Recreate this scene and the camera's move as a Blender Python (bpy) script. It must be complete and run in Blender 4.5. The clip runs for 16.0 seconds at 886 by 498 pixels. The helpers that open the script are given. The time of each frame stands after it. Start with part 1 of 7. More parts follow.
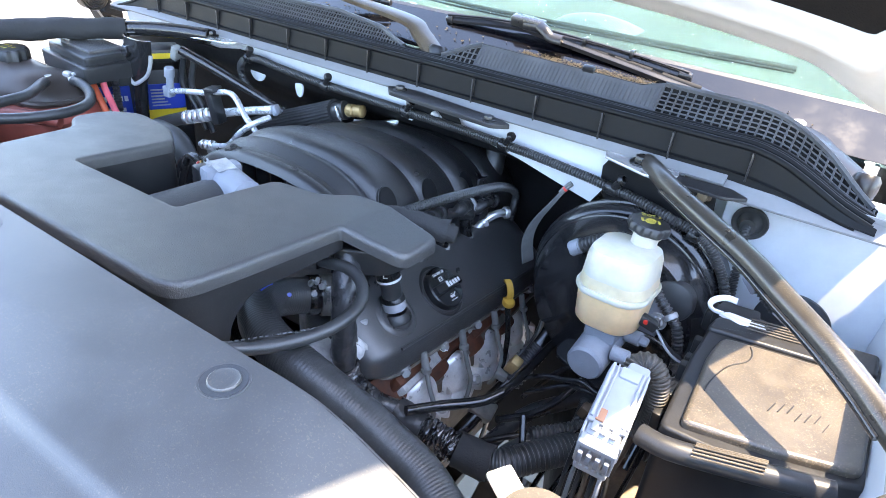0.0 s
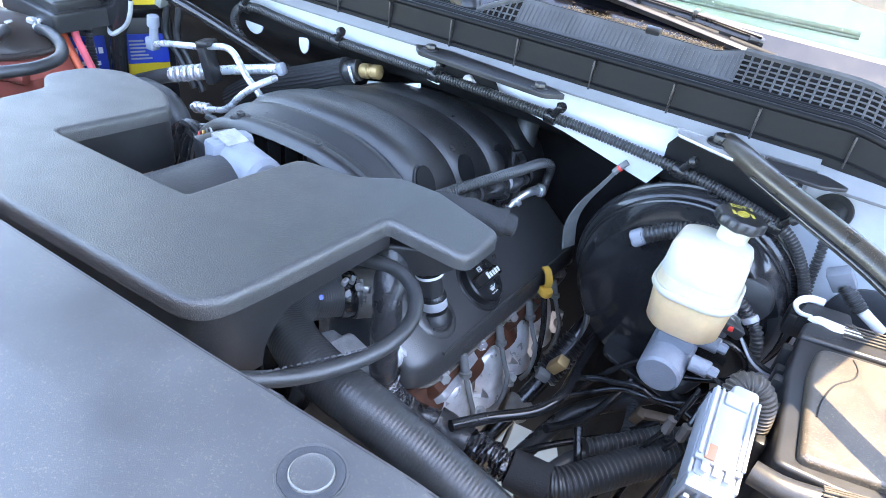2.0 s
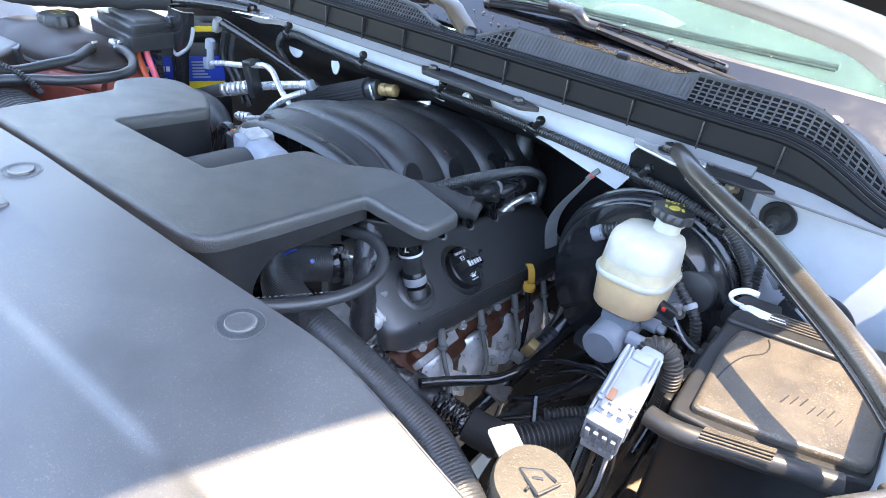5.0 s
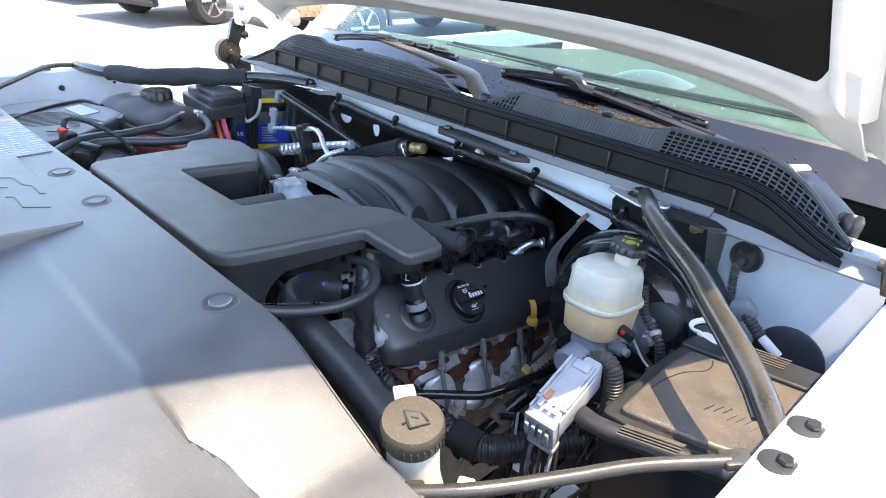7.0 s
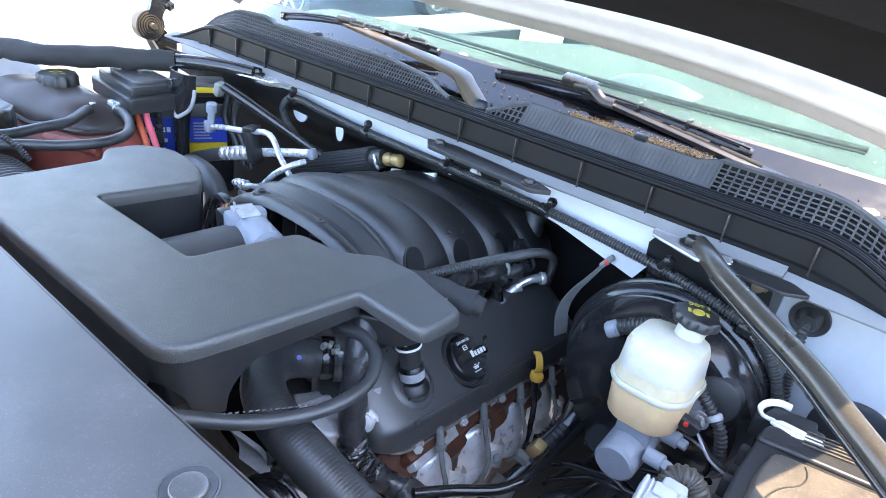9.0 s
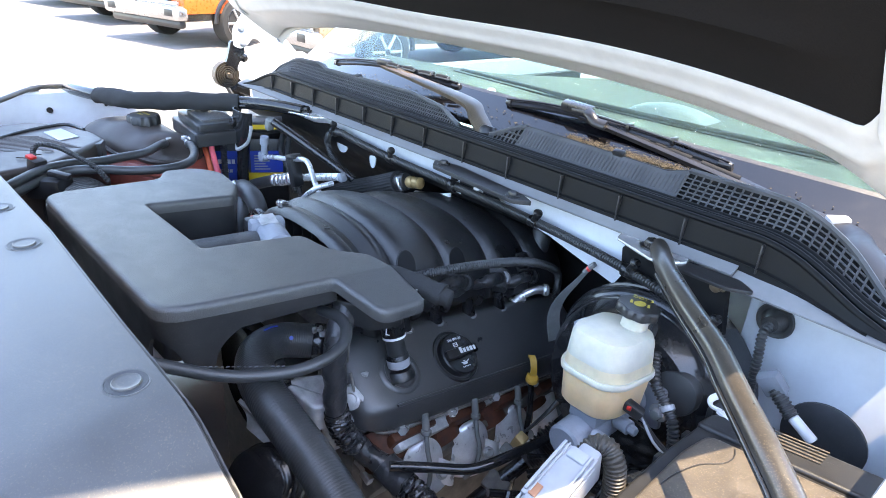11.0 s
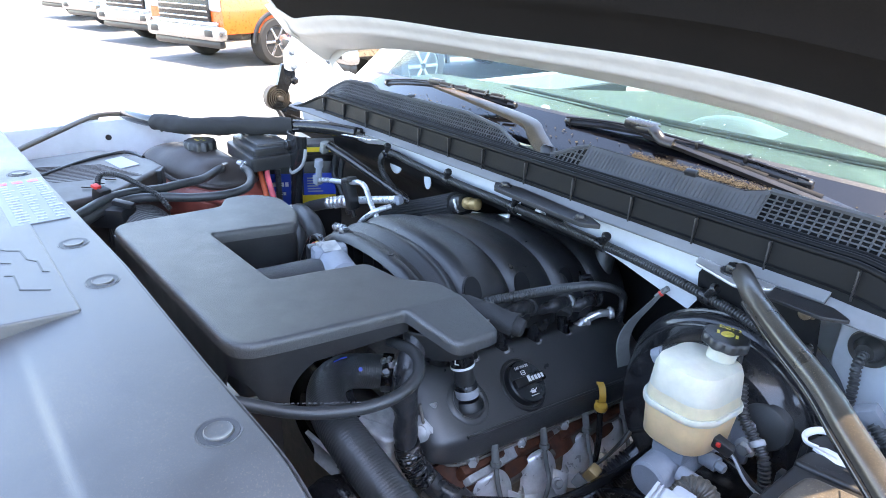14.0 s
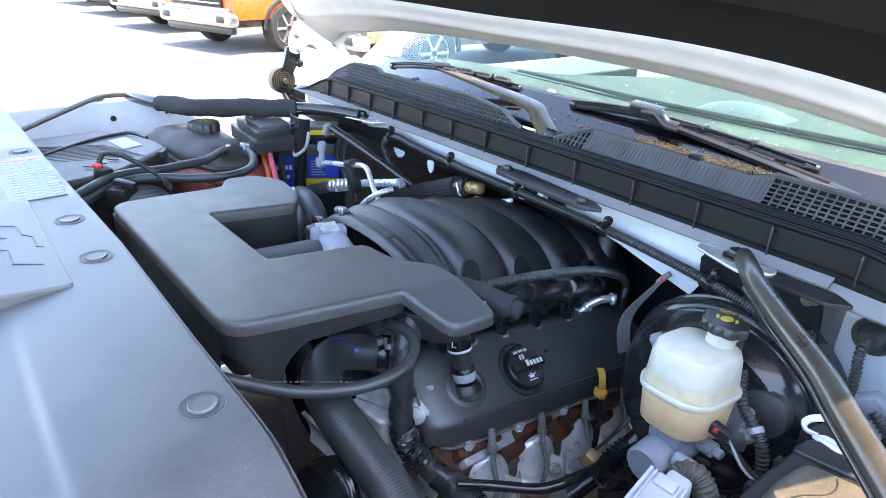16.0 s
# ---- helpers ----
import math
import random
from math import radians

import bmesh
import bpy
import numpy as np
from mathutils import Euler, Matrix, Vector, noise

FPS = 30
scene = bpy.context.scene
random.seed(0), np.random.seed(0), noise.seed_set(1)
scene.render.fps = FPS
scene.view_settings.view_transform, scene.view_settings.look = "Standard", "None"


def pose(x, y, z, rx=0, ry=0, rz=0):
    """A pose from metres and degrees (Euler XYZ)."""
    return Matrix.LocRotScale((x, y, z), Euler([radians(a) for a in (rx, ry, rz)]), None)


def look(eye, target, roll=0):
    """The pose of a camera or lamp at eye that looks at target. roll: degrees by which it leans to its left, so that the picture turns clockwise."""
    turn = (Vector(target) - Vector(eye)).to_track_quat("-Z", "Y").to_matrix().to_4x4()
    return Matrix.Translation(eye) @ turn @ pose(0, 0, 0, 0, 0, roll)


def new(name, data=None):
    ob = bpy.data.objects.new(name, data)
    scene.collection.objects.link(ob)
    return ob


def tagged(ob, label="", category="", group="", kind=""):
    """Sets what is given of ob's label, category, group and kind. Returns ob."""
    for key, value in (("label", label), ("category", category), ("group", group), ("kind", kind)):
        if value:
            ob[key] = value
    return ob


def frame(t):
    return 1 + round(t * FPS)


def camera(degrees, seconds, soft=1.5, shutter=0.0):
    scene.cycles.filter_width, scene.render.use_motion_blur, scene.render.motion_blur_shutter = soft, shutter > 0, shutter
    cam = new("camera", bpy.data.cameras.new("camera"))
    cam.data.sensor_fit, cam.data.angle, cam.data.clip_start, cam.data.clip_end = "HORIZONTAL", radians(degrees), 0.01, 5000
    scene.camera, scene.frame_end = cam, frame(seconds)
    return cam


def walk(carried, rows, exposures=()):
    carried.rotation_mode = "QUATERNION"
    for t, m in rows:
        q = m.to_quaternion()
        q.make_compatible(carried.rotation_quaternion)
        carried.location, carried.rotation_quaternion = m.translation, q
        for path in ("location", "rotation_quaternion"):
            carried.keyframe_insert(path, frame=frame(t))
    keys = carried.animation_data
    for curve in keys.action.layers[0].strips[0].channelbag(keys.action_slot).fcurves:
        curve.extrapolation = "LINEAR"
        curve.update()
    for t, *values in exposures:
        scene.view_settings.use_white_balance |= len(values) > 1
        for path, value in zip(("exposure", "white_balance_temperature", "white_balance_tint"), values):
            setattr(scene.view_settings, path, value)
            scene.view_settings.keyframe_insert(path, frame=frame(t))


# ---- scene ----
cam = camera(68.8, 16.0, soft=0.9)
PATH = [
    (0, (0.208, 0.117, 1.528), (-0.709, 1.574, 0.511), 5.1),
    (0.5, (0.14, 0.129, 1.517), (-0.618, 1.652, 0.464), 7.6),
    (1, (0.118, 0.151, 1.503), (-0.62, 1.649, 0.402), 7.5),
    (1.5, (0.084, 0.161, 1.495), (-0.705, 1.621, 0.38), 6.8),
    (2, (0.068, 0.164, 1.495), (-0.716, 1.622, 0.372), 7.7),
    (2.5, (0.074, 0.162, 1.498), (-0.719, 1.615, 0.376), 7.3),
    (3, (0.084, 0.152, 1.5), (-0.683, 1.625, 0.386), 7.8),
    (3.5, (0.094, 0.147, 1.501), (-0.666, 1.634, 0.4), 8.4),
    (4, (0.109, 0.134, 1.512), (-0.695, 1.63, 0.457), 8.4),
    (4.2, (0.121, 0.127, 1.507), (-0.708, 1.598, 0.435), 8.1),
    (6.3, (0.404, 0.088, 1.545), (-0.897, 1.318, 0.653), 4.3),
    (6.5, (0.41, 0.085, 1.548), (-0.922, 1.296, 0.675), 4.1),
    (7, (0.418, 0.093, 1.548), (-0.849, 1.363, 0.664), 3.2),
    (7.5, (0.391, 0.1, 1.54), (-0.893, 1.34, 0.637), 4.1),
    (8, (0.324, 0.121, 1.535), (-0.923, 1.397, 0.632), 5.5),
    (8.5, (0.231, 0.152, 1.535), (-0.992, 1.45, 0.629), 6.2),
    (9, (0.18, 0.177, 1.534), (-0.876, 1.599, 0.606), 7.7),
    (9.2, (0.169, 0.176, 1.531), (-0.869, 1.616, 0.611), 8.9),
    (11.3, (0.38, 0.204, 1.543), (-0.987, 1.421, 0.737), 2.9),
    (11.5, (0.38, 0.2, 1.547), (-0.993, 1.423, 0.76), 2.6),
    (12, (0.329, 0.172, 1.546), (-0.968, 1.417, 0.671), 1.4),
    (12.5, (0.307, 0.155, 1.551), (-1.005, 1.399, 0.694), 1.1),
    (13, (0.306, 0.178, 1.543), (-0.962, 1.459, 0.676), 2.4),
    (13.5, (0.315, 0.194, 1.538), (-1.011, 1.415, 0.67), 1.3),
    (14, (0.319, 0.186, 1.548), (-1.095, 1.354, 0.749), 1.6),
    (14.5, (0.325, 0.185, 1.541), (-1.103, 1.315, 0.715), 1.7),
    (15, (0.331, 0.194, 1.538), (-1.094, 1.327, 0.71), 1.7),
    (15.5, (0.333, 0.192, 1.539), (-1.088, 1.335, 0.718), 2.2),
    (16, (0.326, 0.2, 1.536), (-1.096, 1.336, 0.707), 1.9),
]
EXPOSURE = [(t, e + 0.24, 7350, 13) for t, e in ((0, 3.45), (1.0, 3.75), (2.5, 3.85), (4.2, 3.75), (6.3, 2.75), (7.5, 2.78), (8.0, 3.0), (8.5, 3.15), (9.2, 3.47), (11.3, 3.05), (12.0, 3.1), (16, 3.1))]
walk(cam, [(t, look(eye, target, roll)) for t, eye, target, roll in PATH], EXPOSURE)

# world and sun
world = bpy.data.worlds.new("world")
scene.world = world
world.use_nodes = True
SUN_EL, SUN_AZ = radians(73), radians(80)           # high, from the driver's side
SUN_TO = Vector((math.sin(SUN_AZ) * math.cos(SUN_EL), math.cos(SUN_AZ) * math.cos(SUN_EL), math.sin(SUN_EL)))
wn = world.node_tree.nodes
sky = wn.new("ShaderNodeTexSky")
sky.sky_type, sky.sun_disc = "NISHITA", False
sky.sun_elevation, sky.sun_rotation = SUN_EL, SUN_AZ
sky.ozone_density, sky.dust_density = 2.2, 0.6
world.node_tree.links.new(sky.outputs[0], wn["Background"].inputs[0])
wn["Background"].inputs[1].default_value = 0.15
sun = new("sun", bpy.data.lights.new("sun", "SUN"))
sun.data.energy, sun.data.angle, sun.data.color = 2.0, radians(0.5), (1.0, 0.89, 0.72)
sun.matrix_world = look(SUN_TO * 30, (0, 0, 0))

from mathutils import noise

# ---- materials ----
def material(name, base, rough=0.5, metal=0.0, vary=0.25, scale=25.0, bump=0.0, bump_scale=600.0, dust=0.0, coat=0.0,
             spec=0.5, clear=0.0, dust_tone=(0.45, 0.40, 0.33), sss=0.0, per_piece=0.0, speck=900.0):
    """A procedural surface: a base colour varied at two scales, fine relief and, if asked, settled dust."""
    m = bpy.data.materials.new(name)
    m.use_nodes = True
    nt = m.node_tree
    n, l = nt.nodes, nt.links
    b = n["Principled BSDF"]
    geo = n.new("ShaderNodeNewGeometry")

    def cloud(s, detail=4.0, r=0.6):
        t = n.new("ShaderNodeTexNoise")
        t.inputs["Scale"].default_value, t.inputs["Detail"].default_value, t.inputs["Roughness"].default_value = s, detail, r
        l.new(geo.outputs["Position"], t.inputs["Vector"])
        return t.outputs["Fac"]

    def ramp(fac, lo, hi, a, c):
        r = n.new("ShaderNodeMapRange")
        r.inputs[1].default_value, r.inputs[2].default_value, r.inputs[3].default_value, r.inputs[4].default_value = lo, hi, a, c
        l.new(fac, r.inputs[0])
        return r.outputs[0]

    def mix(fac, a, c):
        x = n.new("ShaderNodeMix")
        x.data_type = "RGBA"
        l.new(fac, x.inputs[0])
        for k, v in ((6, a), (7, c)):
            if isinstance(v, tuple):
                x.inputs[k].default_value = (*v, 1)
            else:
                l.new(v, x.inputs[k])
        return x.outputs[2]

    big, small = cloud(scale), cloud(scale * 9, 3.0)
    lo = tuple(c * (1 - vary) for c in base)
    hi = tuple(min(1, c * (1 + vary)) for c in base)
    col = mix(ramp(big, 0.3, 0.7, 0, 1), lo, hi)
    col = mix(ramp(small, 0.35, 0.75, 0, vary), col, tuple(c * 0.75 for c in base))
    if per_piece:
        info = n.new("ShaderNodeObjectInfo")
        col = mix(ramp(info.outputs["Random"], 0, 1, 0, per_piece), col, tuple(c * 0.5 for c in base))
    if dust:
        specks = ramp(cloud(speck, 2.0, 0.8), 0.56, 0.74, 0, 1)
        patch = ramp(cloud(14, 3.0), 0.35, 0.7, 0.25, 1)
        mul = n.new("ShaderNodeMath")
        mul.operation = "MULTIPLY"
        l.new(specks, mul.inputs[0]), l.new(patch, mul.inputs[1])
        mul2 = n.new("ShaderNodeMath")
        mul2.operation = "MULTIPLY"
        l.new(mul.outputs[0], mul2.inputs[0])
        mul2.inputs[1].default_value = dust
        col = mix(mul2.outputs[0], col, dust_tone)
    l.new(col, b.inputs["Base Color"])
    l.new(ramp(big, 0.3, 0.7, max(0.02, rough - 0.07), min(1, rough + 0.08)), b.inputs["Roughness"])
    b.inputs["Metallic"].default_value, b.inputs["Coat Weight"].default_value = metal, coat
    b.inputs["Specular IOR Level"].default_value = spec
    b.inputs["Transmission Weight"].default_value = clear
    if sss:
        b.inputs["Subsurface Weight"].default_value = sss
        b.inputs["Subsurface Radius"].default_value = (0.012, 0.009, 0.006)
        b.inputs["Subsurface Scale"].default_value = 1.0
    if bump:
        bp = n.new("ShaderNodeBump")
        bp.inputs["Strength"].default_value, bp.inputs["Distance"].default_value = bump, 0.001
        l.new(cloud(bump_scale, 2.0), bp.inputs["Height"])
        l.new(bp.outputs[0], b.inputs["Normal"])
    return m


GRAIN = material("grained_black_plastic", (0.043, 0.043, 0.044), 0.44, spec=0.90, bump=0.7, bump_scale=750, vary=0.12, dust=0.32, dust_tone=(0.40, 0.37, 0.30), speck=650)
COVER = material("dusty_cover_plastic", (0.077, 0.077, 0.079), 0.38, spec=0.68, bump=0.15, bump_scale=1300, vary=0.16, dust=0.32, scale=14, dust_tone=(0.38, 0.29, 0.19), speck=650)
PLASTIC = material("black_plastic", (0.021, 0.021, 0.022), 0.36, bump=0.1, dust=0.10)
SATIN = material("satin_black_plastic", (0.014, 0.014, 0.015), 0.28, dust=0.05)
DUSTY = material("sun_dusted_plastic", (0.085, 0.069, 0.051), 0.6, dust=0.5, bump=0.3, bump_scale=900, speck=700)
WRAP = material("shiny_crinkled_wrap", (0.025, 0.025, 0.027), 0.14, spec=0.9, vary=0.2, bump=1.0, bump_scale=240)
RUBBER = material("black_rubber", (0.036, 0.037, 0.038), 0.38, spec=0.65, bump=0.25, bump_scale=900, dust=0.14)
FOAM = material("black_foam_sleeve", (0.020, 0.020, 0.021), 0.85, bump=0.6, bump_scale=400)
STEEL_BLACK = material("black_painted_steel", (0.016, 0.016, 0.017), 0.18, dust=0.04, coat=0.25)
WHITE = material("white_body_paint", (0.70, 0.70, 0.70), 0.25, vary=0.03, coat=0.6, dust=0.05)
WHITE_IN = material("white_primer_paint", (0.62, 0.65, 0.69), 0.40, vary=0.06, dust=0.08)
FLANGE = material("grey_painted_flange", (0.20, 0.205, 0.215), 0.45, vary=0.12, dust=0.06)
ALU = material("cast_aluminium", (0.42, 0.42, 0.42), 0.42, metal=0.2, vary=0.3, scale=60, bump=0.4, bump_scale=500)
CHROME = material("bright_metal", (0.74, 0.74, 0.74), 0.24, metal=0.65, vary=0.12)
SHIELD_METAL = material("stamped_bright_steel", (0.74, 0.74, 0.75), 0.32, metal=0.35, vary=0.2, scale=40)
RUST = material("rust_brown_iron", (0.085, 0.027, 0.012), 0.6, vary=0.5, scale=70, bump=0.6, bump_scale=300)
PIPE = material("bright_aluminium_pipe", (0.62, 0.64, 0.66), 0.28, metal=0.5, vary=0.12, scale=50)
BRASS = material("brass_fitting", (0.40, 0.27, 0.12), 0.40, metal=0.4, vary=0.3)
YELLOW = material("yellow_plastic", (0.60, 0.33, 0.05), 0.42, vary=0.08)
RED = material("red_plastic", (0.65, 0.04, 0.03), 0.4)
ORANGE = material("orange_red_cable", (0.85, 0.16, 0.07), 0.4)
PINK = material("pink_red_cable", (0.80, 0.13, 0.16), 0.4)
BLUE = material("blue_label", (0.02, 0.06, 0.42), 0.35, vary=0.1)
LABEL_YELLOW = material("yellow_label", (0.80, 0.56, 0.03), 0.4, vary=0.05)
INK = material("white_print", (0.82, 0.82, 0.82), 0.5, vary=0.03)
INK_YELLOW = material("yellow_print", (0.45, 0.36, 0.06), 0.5, vary=0.03)
PALE = material("pale_grey_plastic", (0.36, 0.37, 0.39), 0.45, vary=0.12, bump=0.1, dust=0.25)
MILK = material("milky_reservoir_plastic", (0.55, 0.52, 0.43), 0.35, vary=0.10, sss=0.6, scale=45)
LID = material("dust_speckled_lid_plastic", (0.078, 0.064, 0.049), 0.34, spec=0.8, vary=0.35, scale=30, bump=0.35, bump_scale=700, dust=0.75, dust_tone=(0.50, 0.40, 0.27), speck=480)
STAIN = material("fluid_tinged_milky_plastic", (0.62, 0.52, 0.35), 0.35, vary=0.10, sss=0.6, scale=60)
FLUID = material("fluid_stained_plastic", (0.76, 0.53, 0.30), 0.35, vary=0.08, sss=0.6, scale=60)
TANK = material("smoky_tank_plastic", (0.050, 0.039, 0.034), 0.42, vary=0.2, dust=0.15)
COOLANT = material("coolant_red_plastic", (0.30, 0.075, 0.055), 0.40, vary=0.2, scale=30)
# tan base holds the sun's reflection on black steel; the specks are dust
ARM_BROWN = material("dusty_sun_glare_tan_steel", (0.070, 0.052, 0.034), 0.38, dust=0.4, coat=0.2)
INSUL = material("dark_hood_liner", (0.0085, 0.0068, 0.0058), 0.95, spec=0.15, vary=0.25, bump=0.8, bump_scale=500, scale=6)
MAT_BLACK = material("black_sound_mat", (0.012, 0.012, 0.013), 0.6, spec=0.2, bump=0.6, bump_scale=120, vary=0.3)
TAPE = material("crinkled_black_tape", (0.034, 0.034, 0.036), 0.30, bump=1.0, bump_scale=160)
STRAP = material("grey_woven_strap", (0.17, 0.175, 0.17), 0.8, bump=0.8, bump_scale=1200)
DARK = material("grimy_dark_metal", (0.15, 0.135, 0.12), 0.6, vary=0.5, scale=40, bump=0.4, bump_scale=200)
BROWN = material("dusty_brown_metal", (0.12, 0.082, 0.054), 0.6, vary=0.4, scale=30)
ASPHALT = material("sunlit_asphalt", (0.235, 0.215, 0.195), 0.9, vary=0.18, scale=3, bump=0.5, bump_scale=80)
DASH = material("dashboard_plastic", (0.052, 0.056, 0.054), 0.9, spec=0.12, vary=0.10, bump=0.3, bump_scale=900, dust=0.06)
TYRE = material("tyre_rubber", (0.030, 0.029, 0.028), 0.85)
TRUCK_TAN = material("bronze_truck_paint", (0.22, 0.15, 0.09), 0.3, metal=0.4, coat=0.6)
TRUCK_ORANGE = material("orange_truck_paint", (0.72, 0.12, 0.02), 0.3, coat=0.6)
TRUCK_WHITE = material("white_truck_paint", (0.75, 0.75, 0.75), 0.3, coat=0.6)
TRUCK_BLUE = material("teal_car_paint", (0.12, 0.36, 0.42), 0.3, coat=0.6)
TRUCK_GREY = material("grey_car_paint", (0.10, 0.105, 0.11), 0.3, coat=0.6)

COWL = material("matt_cowl_plastic", (0.0045, 0.0048, 0.0055), 0.48, spec=0.16, bump=0.2, bump_scale=1200, dust=0.01)
VENT = material("weathered_vent_plastic", (0.055, 0.058, 0.064), 0.5, bump=0.2, bump_scale=1200, dust=0.10)
FRIT = material("dust_filmed_black_glass", (0.014, 0.014, 0.015), 0.40, vary=0.15, dust=0.55, scale=12, dust_tone=(0.32, 0.31, 0.29), speck=420)
RUNNER = material("dark_grained_plastic", (0.016, 0.016, 0.017), 0.34, spec=0.75, bump=0.5, bump_scale=900, vary=0.15, dust=0.12, dust_tone=(0.36, 0.33, 0.27), speck=600)
CAST = material("pale_cast_metal", (0.23, 0.245, 0.275), 0.50, vary=0.14, bump=0.7, bump_scale=420)
BRACE = material("dust_speckled_black_steel", (0.036, 0.031, 0.026), 0.32, dust=0.40, coat=0.2, dust_tone=(0.5, 0.40, 0.26))
BACKING = material("slate_sticker_film", (0.16, 0.18, 0.22), 0.4, vary=0.08)
LOCK = material("faded_orange_plastic", (0.42, 0.19, 0.10), 0.5, vary=0.15)
BOOT = material("dust_browned_rubber", (0.045, 0.037, 0.029), 0.45, dust=0.35, vary=0.3)
COIL = material("dusty_spring_steel", (0.075, 0.062, 0.048), 0.45, metal=0.3, dust=0.3)
GLOSS = material("glossy_black_glass", (0.003, 0.003, 0.004), 0.10, vary=0.1, dust=0.03)
WIPER = material("faded_wiper_plastic", (0.008, 0.008, 0.010), 0.33, vary=0.2, dust=0.05)
GRIME = material("brown_road_grime", (0.19, 0.145, 0.105), 0.8, vary=0.5, scale=25, bump=0.6, bump_scale=150)
HOOD_WHITE = material("white_inner_hood_paint", (0.56, 0.54, 0.51), 0.38, vary=0.08, dust=0.15)
PRINT = material("faint_grey_print", (0.10, 0.10, 0.105), 0.6)
STICKER_PRINT = material("pale_sticker_print", (0.34, 0.37, 0.42), 0.5, vary=0.1)
ZINC = material("dull_zinc_bolt", (0.17, 0.13, 0.09), 0.45, metal=0.3, vary=0.3)
TRUCK_CHROME = material("road_dulled_chrome", (0.42, 0.42, 0.42), 0.22, metal=0.9, vary=0.15, scale=2)
LITTER = material("dry_seed_litter", (0.080, 0.064, 0.043), 0.9, spec=0.1, vary=0.5, scale=120)
CAP = material("sun_browned_cap_plastic", (0.052, 0.042, 0.030), 0.55, dust=0.4, bump=0.3, bump_scale=700, dust_tone=(0.34, 0.26, 0.16), speck=500)
SAND = material("sand_dusted_rail", (0.034, 0.030, 0.025), 0.32, dust=0.38, bump=0.2, coat=0.2)
VALVE = material("satin_valve_cover_plastic", (0.052, 0.052, 0.053), 0.34, spec=0.85, bump=0.35, bump_scale=900, vary=0.15, dust=0.2, dust_tone=(0.36, 0.33, 0.27), speck=650)
GLASS = bpy.data.materials.new("tinted_windscreen_glass")
GLASS.use_nodes = True
gn = GLASS.node_tree.nodes
gb = gn["Principled BSDF"]
gb.inputs["Base Color"].default_value = (0.55, 0.80, 0.80, 1)
gb.inputs["Roughness"].default_value, gb.inputs["Transmission Weight"].default_value, gb.inputs["IOR"].default_value = 0.02, 1.0, 1.10


# ---- geometry ----
ORIGIN = {}


def finish(name, bm, mat, at, smooth):
    bmesh.ops.remove_doubles(bm, verts=bm.verts, dist=1e-6)
    bmesh.ops.recalc_face_normals(bm, faces=bm.faces)
    bmesh.ops.translate(bm, verts=bm.verts, vec=-Vector(at))
    me = bpy.data.meshes.new(name)
    bm.to_mesh(me)
    bm.free()
    me.materials.append(mat)
    if smooth:
        me.shade_smooth()
        me.set_sharp_from_angle(angle=radians(smooth))
    return new(name, me)


def thing(name, at, label, category, group="", kind=""):
    ob = new(name)
    ob.empty_display_size = 0.05
    ob.location = at
    ORIGIN[ob] = Vector(at)
    return tagged(ob, label, category, group, kind)


def part(name, bm, mat, parent, label="", smooth=40):
    ob = finish(name, bm, mat, ORIGIN[parent], smooth)
    ob.parent = parent
    ORIGIN[ob] = ORIGIN[parent]
    return tagged(ob, label)


def solo(name, bm, mat, at, label, category, group="", kind="", smooth=40):
    ob = finish(name, bm, mat, at, smooth)
    ob.location = at
    ORIGIN[ob] = Vector(at)
    return tagged(ob, label, category, group, kind)


def V(*a):
    return Vector(a)


def block(bm, c, size, bev=0.002, turn=None, seg=2):
    """A box about c, with rounded edges; turn: degrees about x, y, z."""
    m = Matrix.Translation(c) @ (pose(0, 0, 0, *turn) if turn else Matrix()) @ Matrix.Diagonal((*size, 1))
    got = bmesh.ops.create_cube(bm, size=1.0, matrix=m)["verts"]
    if bev:
        edges = list({e for v in got for e in v.link_edges})
        bmesh.ops.bevel(bm, geom=edges, offset=bev, segments=seg, affect="EDGES", profile=0.5)
    return bm


def frame_of(axis):
    z = Vector(axis).normalized()
    x = z.orthogonal().normalized()
    if abs(z.z) < 0.99:
        x = Vector((0, 0, 1)).cross(z).normalized()
    return x, z.cross(x), z


def lathe(bm, at, axis, profile, seg=28, squash=1.0):
    """Turns (radius, height) pairs about an axis through at."""
    x, y, z = frame_of(axis)
    at = Vector(at)
    rings = []
    for r, h in profile:
        if r < 1e-6:
            rings.append([bm.verts.new(at + z * h)])
        else:
            rings.append([bm.verts.new(at + z * h + x * (r * math.cos(2 * math.pi * k / seg)) + y * (squash * r * math.sin(2 * math.pi * k / seg))) for k in range(seg)])
    skin(bm, rings)
    for ring in (rings[0], rings[-1]):
        if len(ring) > 2:
            bm.faces.new(ring)
    return bm


def skin(bm, rings, closed=True):
    for a, b in zip(rings, rings[1:]):
        n = max(len(a), len(b))
        for k in range(n if closed else n - 1):
            j = (k + 1) % n
            if len(a) == 1:
                bm.faces.new((a[0], b[k], b[j]))
            elif len(b) == 1:
                bm.faces.new((a[k], a[j], b[0]))
            else:
                bm.faces.new((a[k], a[j], b[j], b[k]))


def rod(bm, a, b, r, r2=None, seg=16, bev=0.0):
    a, b = Vector(a), Vector(b)
    h = (b - a).length
    r2 = r if r2 is None else r2
    prof = [(r, 0), (r2, h)] if not bev else [(r - bev, 0), (r, bev), (r2, h - bev), (r2 - bev, h)]
    return lathe(bm, a, b - a, prof, seg)


